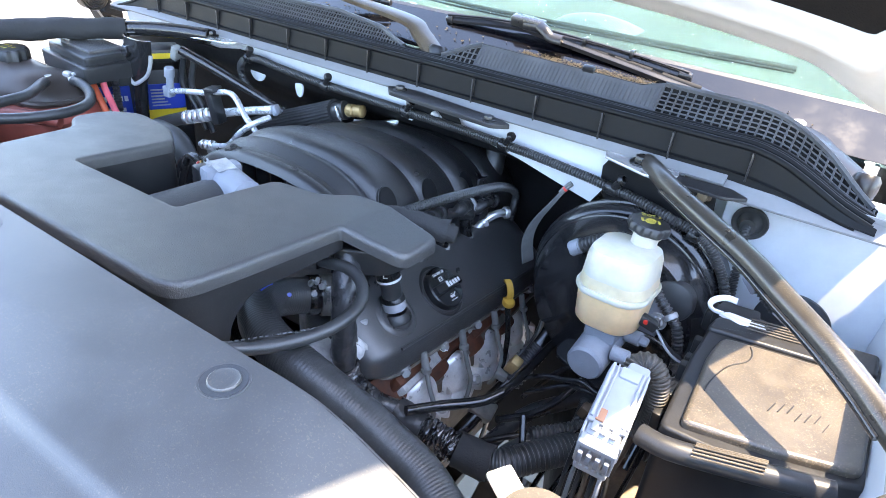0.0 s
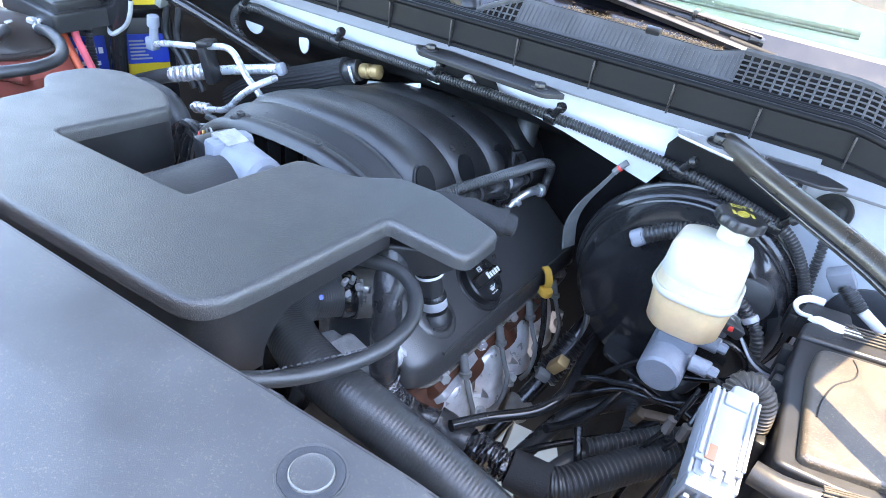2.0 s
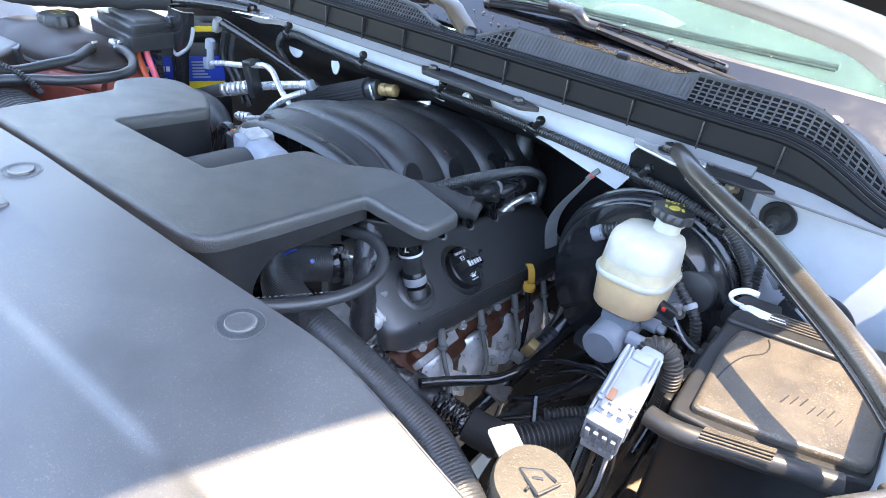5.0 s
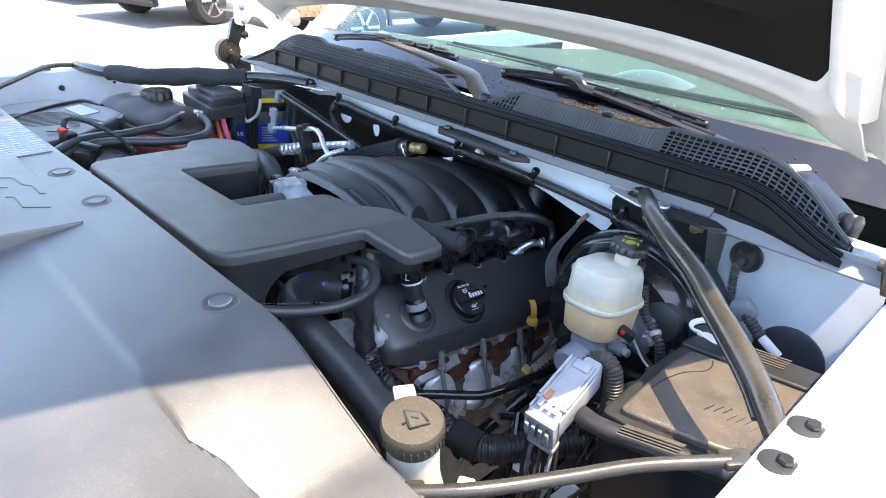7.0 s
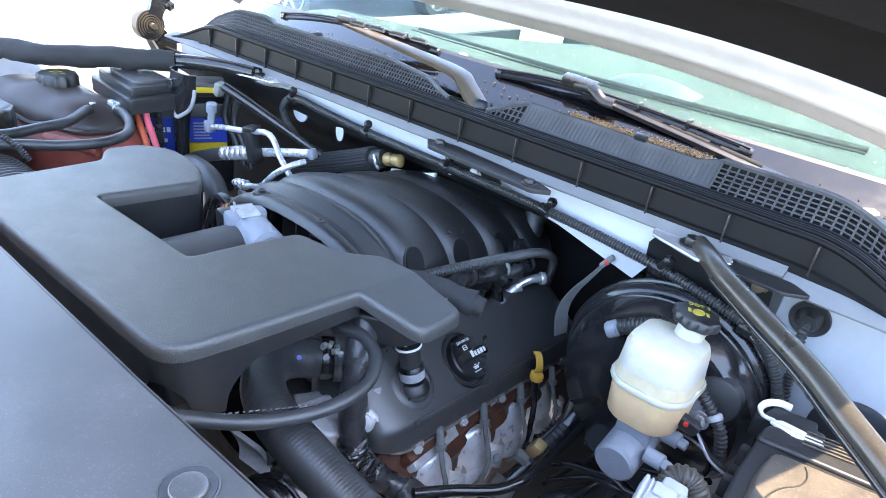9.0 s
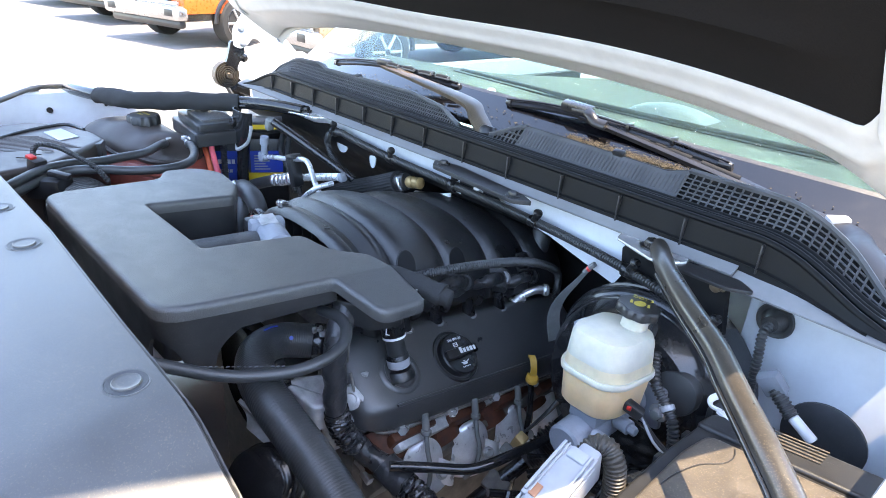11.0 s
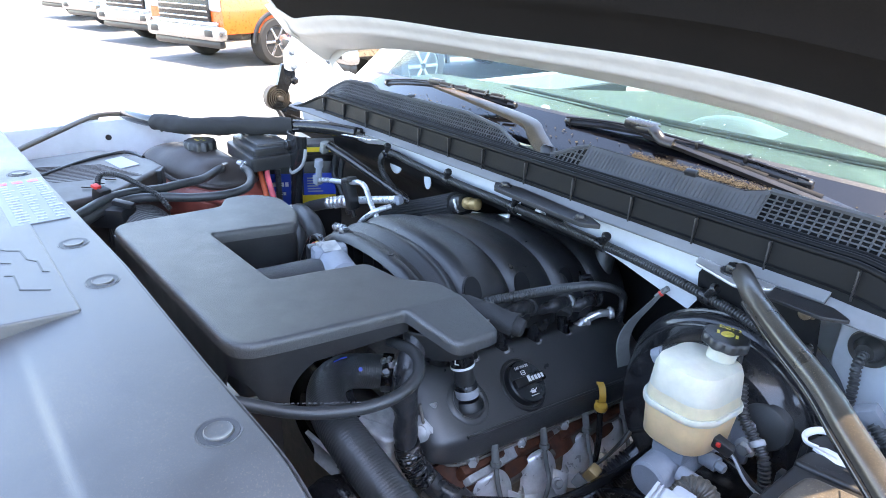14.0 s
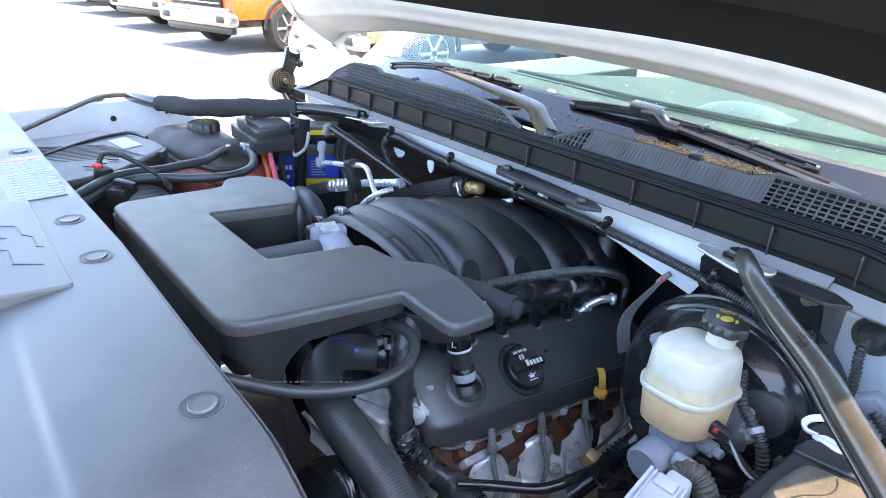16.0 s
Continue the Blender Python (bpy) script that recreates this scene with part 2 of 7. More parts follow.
def spline(pts, step):
    """Points at even steps along a smooth curve through pts."""
    p = [Vector(q) for q in pts]
    p = [2 * p[0] - p[1]] + p + [2 * p[-1] - p[-2]]
    fine = []
    for k in range(1, len(p) - 2):
        for s in range(24):
            t = s / 24
            a, b, c, d = p[k - 1:k + 3]
            fine.append(0.5 * (2 * b + (c - a) * t + (2 * a - 5 * b + 4 * c - d) * t * t + (3 * b - a - 3 * c + d) * t ** 3))
    fine.append(p[-2])
    out, left = [fine[0]], step
    for a, b in zip(fine, fine[1:]):
        d = (b - a).length
        while d > left and d > 1e-9:
            a = a + (b - a) * (left / d)
            out.append(a)
            d, left = (b - a).length, step
        left -= d
    if (out[-1] - fine[-1]).length > step * 0.3:
        out.append(fine[-1])
    return out


def tube(bm, pts, r, seg=12, step=0.008, ridge=0.0, pitch=0.004, flat=1.0, r_end=None):
    """A round hose or cable through pts; ridge: depth of its corrugation."""
    path = spline(pts, pitch / 4 if ridge else step)
    z0 = (path[1] - path[0]).normalized()
    x = z0.orthogonal().normalized()
    rings = []
    for k, c in enumerate(path):
        z = (path[min(k + 1, len(path) - 1)] - path[max(k - 1, 0)]).normalized()
        x = (x - z * x.dot(z)).normalized()
        y = z.cross(x)
        rr = r if r_end is None else r + (r_end - r) * k / (len(path) - 1)
        if ridge:
            rr -= (0, ridge, ridge, 0)[k % 4]
        rings.append([bm.verts.new(c + x * (rr * math.cos(2 * math.pi * j / seg)) + y * (flat * rr * math.sin(2 * math.pi * j / seg))) for j in range(seg)])
    skin(bm, rings)
    bm.faces.new(rings[0])
    bm.faces.new(rings[-1])
    return bm


def rounded(poly, r, n=5):
    """A polygon with its corners rounded off; r: one radius, or one for each corner."""
    out = []
    for k, b in enumerate(poly):
        a, b, c = Vector(poly[k - 1]), Vector(b), Vector(poly[(k + 1) % len(poly)])
        rk = r[k] if isinstance(r, (list, tuple)) else r
        u, w = (a - b), (c - b)
        d = min(rk, u.length * 0.48, w.length * 0.48)
        p, q = b + u.normalized() * d, b + w.normalized() * d
        for s in range(n + 1):
            t = s / n
            out.append((1 - t) ** 2 * p + 2 * t * (1 - t) * b + t * t * q)
    return out


def inset(poly, d):
    """Moves a counter-clockwise outline inwards by d."""
    out = []
    for k, b in enumerate(poly):
        u, w = (b - poly[k - 1]), (poly[(k + 1) % len(poly)] - b)
        u = u.normalized() if u.length > 1e-7 else w.normalized()
        w = w.normalized() if w.length > 1e-7 else u
        nrm = Vector((-(u.y + w.y), u.x + w.x))
        nrm = nrm.normalized() if nrm.length > 1e-6 else Vector((-u.y, u.x))
        out.append(b + nrm * d)
    return out


def slab(bm, poly, top, depth, bev=0.004, lower=0.0):
    """A flat-topped body over a plan outline, its upper edge rounded; top: height, or a function of x and y."""
    poly = [Vector(p[:2]) for p in poly]
    if sum(a.x * b.y - a.y * b.x for a, b in zip(poly, poly[1:] + poly[:1])) < 0:
        poly.reverse()
    zf = top if callable(top) else (lambda x, y: top)
    rings = []
    for d, dz in ((lower, -depth), (lower * 0.5, -bev - 0.3 * (depth - bev)), (0, -bev), (bev * 0.076, -bev * 0.617), (bev * 0.293, -bev * 0.293), (bev * 0.617, -bev * 0.076), (bev, 0), (bev + 0.0008, 0)):
        rings.append([bm.verts.new((q.x, q.y, zf(q.x, q.y) + dz)) for q in inset(poly, d)])
    skin(bm, rings)
    bm.faces.new(rings[-1])
    bm.faces.new(rings[0])
    return bm


def sheet(bm, nu, nv, f, thick=0.004, close=True):
    """A curved panel: f(u, v) for u, v from 0 to 1, given a thickness along its normals."""
    g = [[Vector(f(i / nu, j / nv)) for j in range(nv + 1)] for i in range(nu + 1)]
    top = [[bm.verts.new(p) for p in row] for row in g]
    for i in range(nu):
        for j in range(nv):
            bm.faces.new((top[i][j], top[i + 1][j], top[i + 1][j + 1], top[i][j + 1]))
    if thick:
        low = []
        for i in range(nu + 1):
            row = []
            for j in range(nv + 1):
                du = g[min(i + 1, nu)][j] - g[max(i - 1, 0)][j]
                dv = g[i][min(j + 1, nv)] - g[i][max(j - 1, 0)]
                nrm = du.cross(dv)
                nrm = nrm.normalized() if nrm.length > 1e-12 else Vector((0, 0, 1))
                row.append(bm.verts.new(g[i][j] - nrm * thick))
            low.append(row)
        for i in range(nu):
            for j in range(nv):
                bm.faces.new((low[i][j], low[i][j + 1], low[i + 1][j + 1], low[i + 1][j]))
        for i in range(nu):
            bm.faces.new((top[i][0], low[i][0], low[i + 1][0], top[i + 1][0]))
            bm.faces.new((top[i + 1][nv], low[i + 1][nv], low[i][nv], top[i][nv]))
        for j in range(nv):
            bm.faces.new((top[0][j + 1], low[0][j + 1], low[0][j], top[0][j]))
            bm.faces.new((top[nu][j], low[nu][j], low[nu][j + 1], top[nu][j + 1]))
    return bm


def bolt(bm, at, axis, r=0.007, h=0.006):
    """A hexagon head on a washer."""
    lathe(bm, at, axis, [(r * 1.5, 0), (r * 1.5, h * 0.25), (r * 1.4, h * 0.3)], 20)
    lathe(bm, Vector(at) + Vector(axis).normalized() * h * 0.25, axis, [(r, 0), (r, h * 0.6), (r * 0.85, h * 0.8)], 6)
    return bm


def lettering(name, text, size, m, mat, parent, label=""):
    """Raised print in the built-in font, as a mesh; m: pose with x along the line."""
    cu = bpy.data.curves.new(name, "FONT")
    cu.body, cu.size, cu.extrude, cu.align_x, cu.align_y = text, size, 0.0002, "CENTER", "CENTER"
    tmp = bpy.data.objects.new(name, cu)
    me = bpy.data.meshes.new_from_object(tmp)
    bpy.data.objects.remove(tmp)
    me.transform(m)
    me.transform(Matrix.Translation(-ORIGIN[parent]))
    me.materials.clear()
    me.materials.append(mat)
    ob = new(name, me)
    ob.parent = parent
    ORIGIN[ob] = ORIGIN[parent]
    return tagged(ob, label)


def crumple(bm, amp, size):
    """Creases a soft wrapping by a fixed noise of its place."""
    for v in bm.verts:
        v.co += noise.noise_vector(v.co / size) * amp + noise.noise_vector(v.co / (size * 0.35)) * (amp * 0.5)
    return bm


def B():
    return bmesh.new()


def lerp(a, b, t):
    return a + (b - a) * t


def ease(t):
    t = min(1, max(0, t))
    return t * t * (3 - 2 * t)


def catmull(xs, ys, x):
    """A piecewise linear lookup with eased joints."""
    if x <= xs[0]:
        return ys[0]
    for a, b, c, d in zip(xs, xs[1:], ys, ys[1:]):
        if x <= b:
            return lerp(c, d, (x - a) / (b - a))
    return ys[-1]

# ---- the lot ----
MID = -0.45                                    # the vehicle's middle line

solo("ground", block(B(), (-10, 10, -0.05), (300, 300, 0.1), 0), ASPHALT, (-10, 10, -0.1), "sunlit pale asphalt parking lot", "ground", kind="structure", smooth=0)


# ---- the body round the engine bay ----
# bulkhead with its painted lip
fw = thing("wall_bulkhead", (MID, 0.985, 0.4), "white painted bulkhead under the black cowl", "bulkhead", kind="structure")
for c, size in (((-0.61, 1.175, 0.80), (1.44, 0.03, 0.83)), ((0.22, 1.005, 0.80), (0.24, 0.03, 0.83)), ((0.1115, 1.09, 0.80), (0.025, 0.14, 0.83))):
    b = B()
    block(b, c, size, 0.003)
    part("panel", b, WHITE_IN, fw)
b = B()
sheet(b, 40, 4, lambda u, v: (lerp(-1.17, 0.10, u), lerp(0.907, 0.930, v), lerp(1.2240, 1.2345, v)), 0.003)
sheet(b, 12, 4, lambda u, v: (lerp(0.10, 0.33, u), lerp(0.900, 0.930, v), lerp(1.2125, 1.230 - 0.012 * u, v)), 0.003)
sheet(b, 12, 4, lambda u, v: (lerp(0.05, 0.33, u), 0.932, lerp(1.228, 1.198, v)), 0.003)
part("flange", b, FLANGE, fw, "grey painted folded lip")
# black sound mat over the bulkhead, cut in a wavy line
b = B()
def mat_top(x):
    return catmull([-1.2, -0.86, -0.80, -0.56, -0.42, -0.392, -0.385, -0.303, -0.296, -0.20, -0.112, -0.062, -0.055, 0.09, 0.10],
                   [1.19, 1.19, 1.200, 1.185, 1.176, 1.172, 1.207, 1.207, 1.183, 1.168, 1.146, 1.134, 1.207, 1.207, 1.00], x)
def mat_y(x, z):
    """The mat leans back under the lip, behind the engine."""
    back = 0.17 * ease((-0.02 - x) / 0.10) * (1 - ease((-0.62 - x) / 0.10) * 0.35) + 0.03
    return 0.9365 + back * ease((1.185 - z) / 0.13)
sheet(b, 190, 30, lambda u, v: (lerp(-1.30, 0.098, u), mat_y(lerp(-1.30, 0.098, u), lerp(mat_top(lerp(-1.30, 0.098, u)), 0.39, v)) + 0.004 * math.sin(u * 40) * v, lerp(mat_top(lerp(-1.30, 0.098, u)), 0.39, v)), 0.004)
solo("sound_mat", b, MAT_BLACK, (MID, 0.972, 0.5), "black sound-deadening mat lining the bulkhead", "sound mat")
b = B()
def lip(u, v):
    x = lerp(-1.17, 0.05, u)
    return (x, lerp(0.9445, 0.950, v ** 2), lerp(1.229, mat_top(x) - 0.010, v))
sheet(b, 30, 6, lip, 0.003)
part("lip_underside", b, WHITE_IN, fw)


# white pads that show through the mat's openings
for x, z, rx, rz in ((-0.765, 1.163, 0.020, 0.018), (-0.655, 1.158, 0.010, 0.018)):
    b = B()
    lathe(b, (x, 0.947, z), (0, -1, 0), [(rx, 0), (rx, 0.002), (rx * 0.9, 0.003)], 24, rz / rx)
    part("mat_opening", b, WHITE_IN, fw)

# fenders
def fender(side):
    """A front wing: a flange with a step beside it, then the crowned skin that turns down outside."""
    s = side
    out = 0.0 if s > 0 else 0.10
    f = thing("front_fender", (MID + s * (0.80 + out), 0.5, 0.3), "white painted front fender, sunlit", "fender", "front fenders")
    b = B()
    prof = [(0.772, 1.150), (0.775, 1.196), (0.781, 1.204), (0.815, 1.206), (0.825, 1.212), (0.832, 1.236), (0.845, 1.245), (0.90, 1.252), (0.96, 1.235), (1.00, 1.19), (1.02, 1.10), (1.03, 0.90), (1.03, 0.55)]
    def skinf(u, v):
        k = v * (len(prof) - 1)
        i = min(int(k), len(prof) - 2)
        a, c = prof[i], prof[i + 1]
        x, z = lerp(a[0], c[0], k - i), lerp(a[1], c[1], k - i)
        y = lerp(-0.35, 1.25, u)
        drop = 0.10 * max(0, 0.35 - y) ** 1.5 + 0.012 * max(0, y - 0.8)
        return (MID + s * (x + out), y, z - drop)
    sheet(b, 40, 36, skinf, 0.003)
    part("wing", b, WHITE, f)
    b = B()
    def apron(u, v):
        y = lerp(0.0, 1.0, u)
        return (MID + s * (0.774 + out - 0.05 * ease(v) - 0.012 * ease((v - 0.35) * 6)), y, lerp(1.202, 0.45, v))
    sheet(b, 24, 30, apron, 0.004)
    part("inner_panel", b, WHITE_IN, f)
    return f

fend_d, fend_p = fender(1), fender(-1)
for y in (0.591, 0.533):
    b = B()
    lathe(b, (0.342, y, 1.2065), (0, 0, 1), [(0.0150, 0), (0.0150, 0.0010), (0.013, 0.0018), (0.0, 0.0018)], 28)
    part("washer", b, PLASTIC, fend_d, "dark washer")
    b = B()
    lathe(b, (0.345, y + 0.003, 1.2075), (0, 0, 1), [(0.0065, 0), (0.0065, 0.004), (0.005, 0.006), (0.0, 0.006)], 6)
    part("stud", b, STEEL_BLACK, fend_d, "dark stud")
for y, r in ((0.570, 0.009), (0.500, 0.008)):
    b = B()
    bolt(b, (-1.345, y, 1.206), (0, 0, 1), r, 0.010)
    part("bolt", b, ZINC, fend_p, "dull zinc bolt")
for y, z, r in ((0.52, 1.165, 0.0065), (0.64, 1.166, 0.0035), (0.60, 1.10, 0.008)):
    b = B()
    lathe(b, (-1.3195, y, z), (1, 0, 0), [(r, 0), (r, 0.003), (0, 0.003)], 18)
    part("hole_plug", b, PLASTIC, fend_p, "small dark plugged hole")
b = B()
lathe(b, (0.227, 0.990, 1.026), (0, -1, 0), [(0.049, -0.004), (0.049, 0.004), (0.044, 0.006), (0, 0.006)], 36)
part("blanking_disc", b, VENT, fw, "round black blanking disc")

# bay closed below: a dark floor panel added to block light, then the radiator
b = B()
block(b, (-0.75, 0.45, 0.42), (1.06, 1.10, 0.02), 0.004)
solo("splash_panel", b, PLASTIC, (MID, 0.35, 0.41), "dark panel added under the engine to keep light out of the bay", "splash panel")
b = B()
block(b, (MID, 0.20, 0.80), (1.40, 0.05, 0.72), 0.006)
block(b, (MID, 0.255, 0.80), (1.15, 0.05, 0.66), 0.01)
solo("radiator", b, PLASTIC, (MID, 0.2, 0.44), "dark radiator with its fan shroud", "radiator")

# ---- cowl ----
cowl = thing("cowl_panel", (MID, 0.97, 1.2), "black plastic cowl panel with ribbed front and mesh vents", "cowl panel")
def cowl_drop(x):
    """How far the cowl falls at its ends."""
    d = abs(x - MID)
    return 0.055 * ease((d - 0.56) / 0.17)
def cowl_y(x):
    return 0.922 - 0.02 * ease((abs(x - MID) - 0.60) / 0.14)
X0, X1 = MID - 0.715, MID + 0.715
b = B()
sheet(b, 90, 8, lambda u, v: (lerp(X0, X1, u), cowl_y(lerp(X0, X1, u)) + 0.006 * v, lerp(1.2275 - 0.01 * ease((abs(lerp(X0, X1, u) - MID) - 0.5) / 0.2), 1.266 - cowl_drop(lerp(X0, X1, u)) * 0.8, v)), 0.003)
part("front_panel", b, COWL, cowl)
for x in (-1.02, -0.93, -0.84, -0.75, -0.655, -0.565, -0.473, -0.372, -0.273, -0.169, -0.071, 0.024, 0.120):
    b = B()
    block(b, (x, cowl_y(x) + 0.0015, 1.247 - cowl_drop(x) * 0.4), (0.0022, 0.007, 0.036 - cowl_drop(x) * 0.6), 0.0006)
    part("rib", b, PLASTIC, cowl)
b = B()
sheet(b, 90, 4, lambda u, v: (lerp(X0 + 0.02, X1 - 0.02, u), cowl_y(lerp(X0 + 0.02, X1 - 0.02, u)) - 0.002 + 0.003 * v, 1.237 + 0.002 * v - 0.4 * cowl_drop(lerp(X0, X1, u))), 0.001)
part("ledge", b, COWL, cowl)
for dy, dz, r in ((0.000, 0.004, 0.0042), (0.011, 0.007, 0.0036), (0.021, 0.006, 0.0034), (0.033, 0.004, 0.0046)):
    b = B()
    tube(b, [(x, cowl_y(x) + 0.008 + dy, 1.264 + dz - cowl_drop(x) * 0.9) for x in [X0 + 0.005 + k * (X1 - X0 - 0.01) / 40 for k in range(41)]], r, 10, 0.012)
    part("seal", b, COWL, cowl, "black rubber bonnet seal")
b = B()
sheet(b, 90, 3, lambda u, v: (lerp(X0 + 0.005, X1 - 0.005, u), cowl_y(lerp(X0 + 0.005, X1 - 0.005, u)) + 0.006 + 0.038 * v, 1.2645 - cowl_drop(lerp(X0 + 0.005, X1 - 0.005, u)) * 0.9), 0.002)
part("seal_channel", b, COWL, cowl)

# vents: bars proud of black sheets added for the shade in their holes
def vent_pt(x, v):
    """A point of the vent slope: v = 0 at the seal, 1 at the top edge."""
    return V(x, cowl_y(x) + 0.048 + 0.026 * v, 1.268 + 0.029 * v - cowl_drop(x) * (1 - 0.1 * v))
def vent_top(x):
    """The upper edge of the vent as a share of its full slope."""
    return catmull([-1.13, -1.10, -0.93, -0.90, -0.76, -0.60, -0.50, -0.445, -0.405, -0.385, -0.365, -0.31, -0.16, -0.05, -0.02, 0.10, 0.20, 0.262],
                   [0.30, 0.95, 1.15, 0.90, 0.95, 1.0, 0.70, 0.15, 0.05, 0.05, 0.15, 0.98, 0.92, 0.85, 1.12, 1.10, 0.80, 0.25], x)
b = B()
sheet(b, 110, 5, lambda u, v: vent_pt(lerp(-1.13, 0.262, u), v * 1.2 * vent_top(lerp(-1.13, 0.262, u))) - V(0, -0.003, 0.0075), 0.002)
part("vent_backing", b, MAT_BLACK, cowl)
b = B()
sheet(b, 110, 2, lambda u, v: vent_pt(lerp(-1.13, 0.262, u), vent_top(lerp(-1.13, 0.262, u)) + 0.02) + V(0, 0.002, 0.001 - 0.024 * v), 0.002)
part("vent_backing", b, MAT_BLACK, cowl)
VENTS = ((-1.12, -0.44, 0.0062, 5, 0.0012), (-0.365, -0.305, 0.0085, 4, 0.0014), (-0.02, 0.258, 0.0105, 6, 0.00135))
for xa, xb, pitch, rows, r in VENTS:
    n = max(4, int((xb - xa) / 0.02))
    for k in range(rows + 1):
        vv = 0.03 + 0.97 * k / rows
        pts = [x for x in (lerp(xa, xb, j / n) for j in range(n + 1)) if vent_top(x) > vv - 0.02 or k == rows]
        if len(pts) < 3:
            continue
        b = B()
        tube(b, [vent_pt(x, vent_top(x) if k == rows else vv) for x in pts], r * 0.9 if k < rows else 0.0042, 6, 0.012)
        part("vent_slat", b, VENT, cowl)
b = B()
for xa, xb, pitch, rows, r in VENTS:
    n = int((xb - xa) / pitch)
    for k in range(n + 1):
        x = lerp(xa, xb, k / n)
        rod(b, vent_pt(x, 0.0), vent_pt(x, vent_top(x)), r, seg=6)
ob = part("vent_mesh", b, VENT, cowl)
tagged(ob, kind="stuff")
b = B()
sheet(b, 60, 4, lambda u, v: vent_pt(lerp(-0.305, -0.02, u), v * vent_top(lerp(-0.305, -0.02, u))) + V(0, 0, 0.001), 0.002)
part("centre_plate", b, VENT, cowl)
for k in range(46):
    x = -0.302 + k * 0.0062
    b = B()
    h = vent_top(x)
    rod(b, vent_pt(x, 0.12) + V(0, 0, 0.0015), vent_pt(x, h * 0.82) + V(0, 0, 0.0015), 0.0013, seg=8)
    part("louvre_rib", b, VENT, cowl)
for x in (-0.129, -0.78):
    b = B()
    block(b, vent_pt(x, vent_top(x) * 0.98) + V(0, 0.002, 0.004), (0.018, 0.010, 0.008), 0.002, (25, 0, 0))
    part("clip", b, SATIN, cowl)
# rear deck behind the vents, up to the glass
b = B()
sheet(b, 70, 6, lambda u, v: (lerp(-1.16, 0.27, u), 0.985 + 0.045 * v, 1.250 + 0.006 * v - 0.9 * cowl_drop(lerp(-1.16, 0.27, u))), 0.003)
part("rear_deck", b, DUSTY, cowl, "dust-covered rear deck")

# ---- windscreen, dashboard ----
def glass_pt(x, s):
    """s metres up the slope of the glass."""
    bow = 0.16 * (x - MID) ** 2
    return V(x, 1.062 + bow + 0.86 * s, 1.283 - 0.05 * (x - MID) ** 2 + 0.50 * s)
ws = thing("windscreen", (MID, 1.08, 1.28), "green-tinted laminated windscreen, dusty", "windscreen")
b = B()
sheet(b, 40, 12, lambda u, v: glass_pt(lerp(-1.21, 0.31, u), lerp(-0.045, 0.85, v)), 0.005)
pane = part("pane", b, GLASS, ws)
pane.visible_shadow = False
b = B()
sheet(b, 40, 3, lambda u, v: glass_pt(lerp(-1.21, 0.31, u), -0.045 + v * 0.088) + V(0, -0.0010, 0.0018), 0.0012)
part("black_border", b, GLOSS, ws, "glossy black glass border")
b = B()
sheet(b, 40, 3, lambda u, v: glass_pt(lerp(-1.21, 0.31, u), 0.0432 + v * 0.008) + V(0, -0.0010, 0.0018), 0.0012)
part("dusty_border", b, FRIT, ws, "dust-filmed grey border above the wipers")
# wind-blown crumbs lying on the lower glass
rd = random.Random(12)
b = B()
for k in range(260):
    x = rd.uniform(-0.95, 0.16)
    p = glass_pt(x, -0.040 + 0.050 * rd.random() ** 1.6) + V(0, -0.001, 0.0045)
    block(b, p, (rd.uniform(0.0012, 0.0045), rd.uniform(0.0008, 0.0020), 0.0008), 0, (30, 0, rd.uniform(0, 180)))
for k in range(2600):
    x = rd.uniform(-0.27, -0.055)
    p = glass_pt(x, -0.010 + rd.gauss(0, 0.0045)) + V(0, -0.001, 0.0045)
    block(b, p, (rd.uniform(0.0006, 0.0020), rd.uniform(0.0005, 0.0010), 0.0006), 0, (30, 0, rd.uniform(0, 180)))
ob = solo("blown_litter", b, LITTER, (MID, 1.03, 1.26), "dry tan seed crumbs along the windscreen base", "litter", kind="stuff")
b = B()
for k in range(420):
    q = rd.uniform(0.0003, 0.0008)
    block(b, glass_pt(rd.uniform(-1.0, 0.25), 0.045 + 0.34 * rd.random()) + V(0, -0.0022, 0.0040), (q, q, 0.0003), 0, (30, 0, rd.uniform(0, 90)))
solo("glass_specks", b, INK, (MID, 1.2, 1.33), "pale dust specks and pollen on the windscreen", "dust", kind="stuff")
dash = thing("dashboard", (MID, 1.3, 1.1), "grey-green moulded dashboard seen through the glass", "dashboard")
def dash_rear(x):
    return catmull([-1.12, -0.90, -0.79, -0.65, -0.50, 0.26], [1.38, 1.44, 1.50, 1.72, 2.05, 2.05], x)
def dash_f(u, v):
    x = lerp(-1.12, 0.26, u)
    y = lerp(1.135 + 0.14 * (x - MID) ** 2, dash_rear(x), v)
    z = 1.262 + 0.012 * ease(v * 3) - 0.05 * ease((v - 0.8) / 0.2)
    z += 0.060 * math.exp(-((x + 0.05) / 0.20) ** 4) * ease((v - 0.35) * 3)
    return (x, y, z)
b = B()
sheet(b, 60, 30, dash_f, 0.01)
part("top_pad", b, DASH, dash)
for y0, w in ((1.352, 0.0075), (1.326, 0.0028)):
    b = B()
    tube(b, [(x, y0 + 0.10 * (x - MID) ** 2, dash_f((x + 1.12) / 1.38, 0.0)[2] + 0.0125) for x in [-0.86 + 0.05 * k for k in range(20)]], w, 8, 0.02, flat=0.4)
    part("demister_slot", b, MAT_BLACK, dash)
b = B()
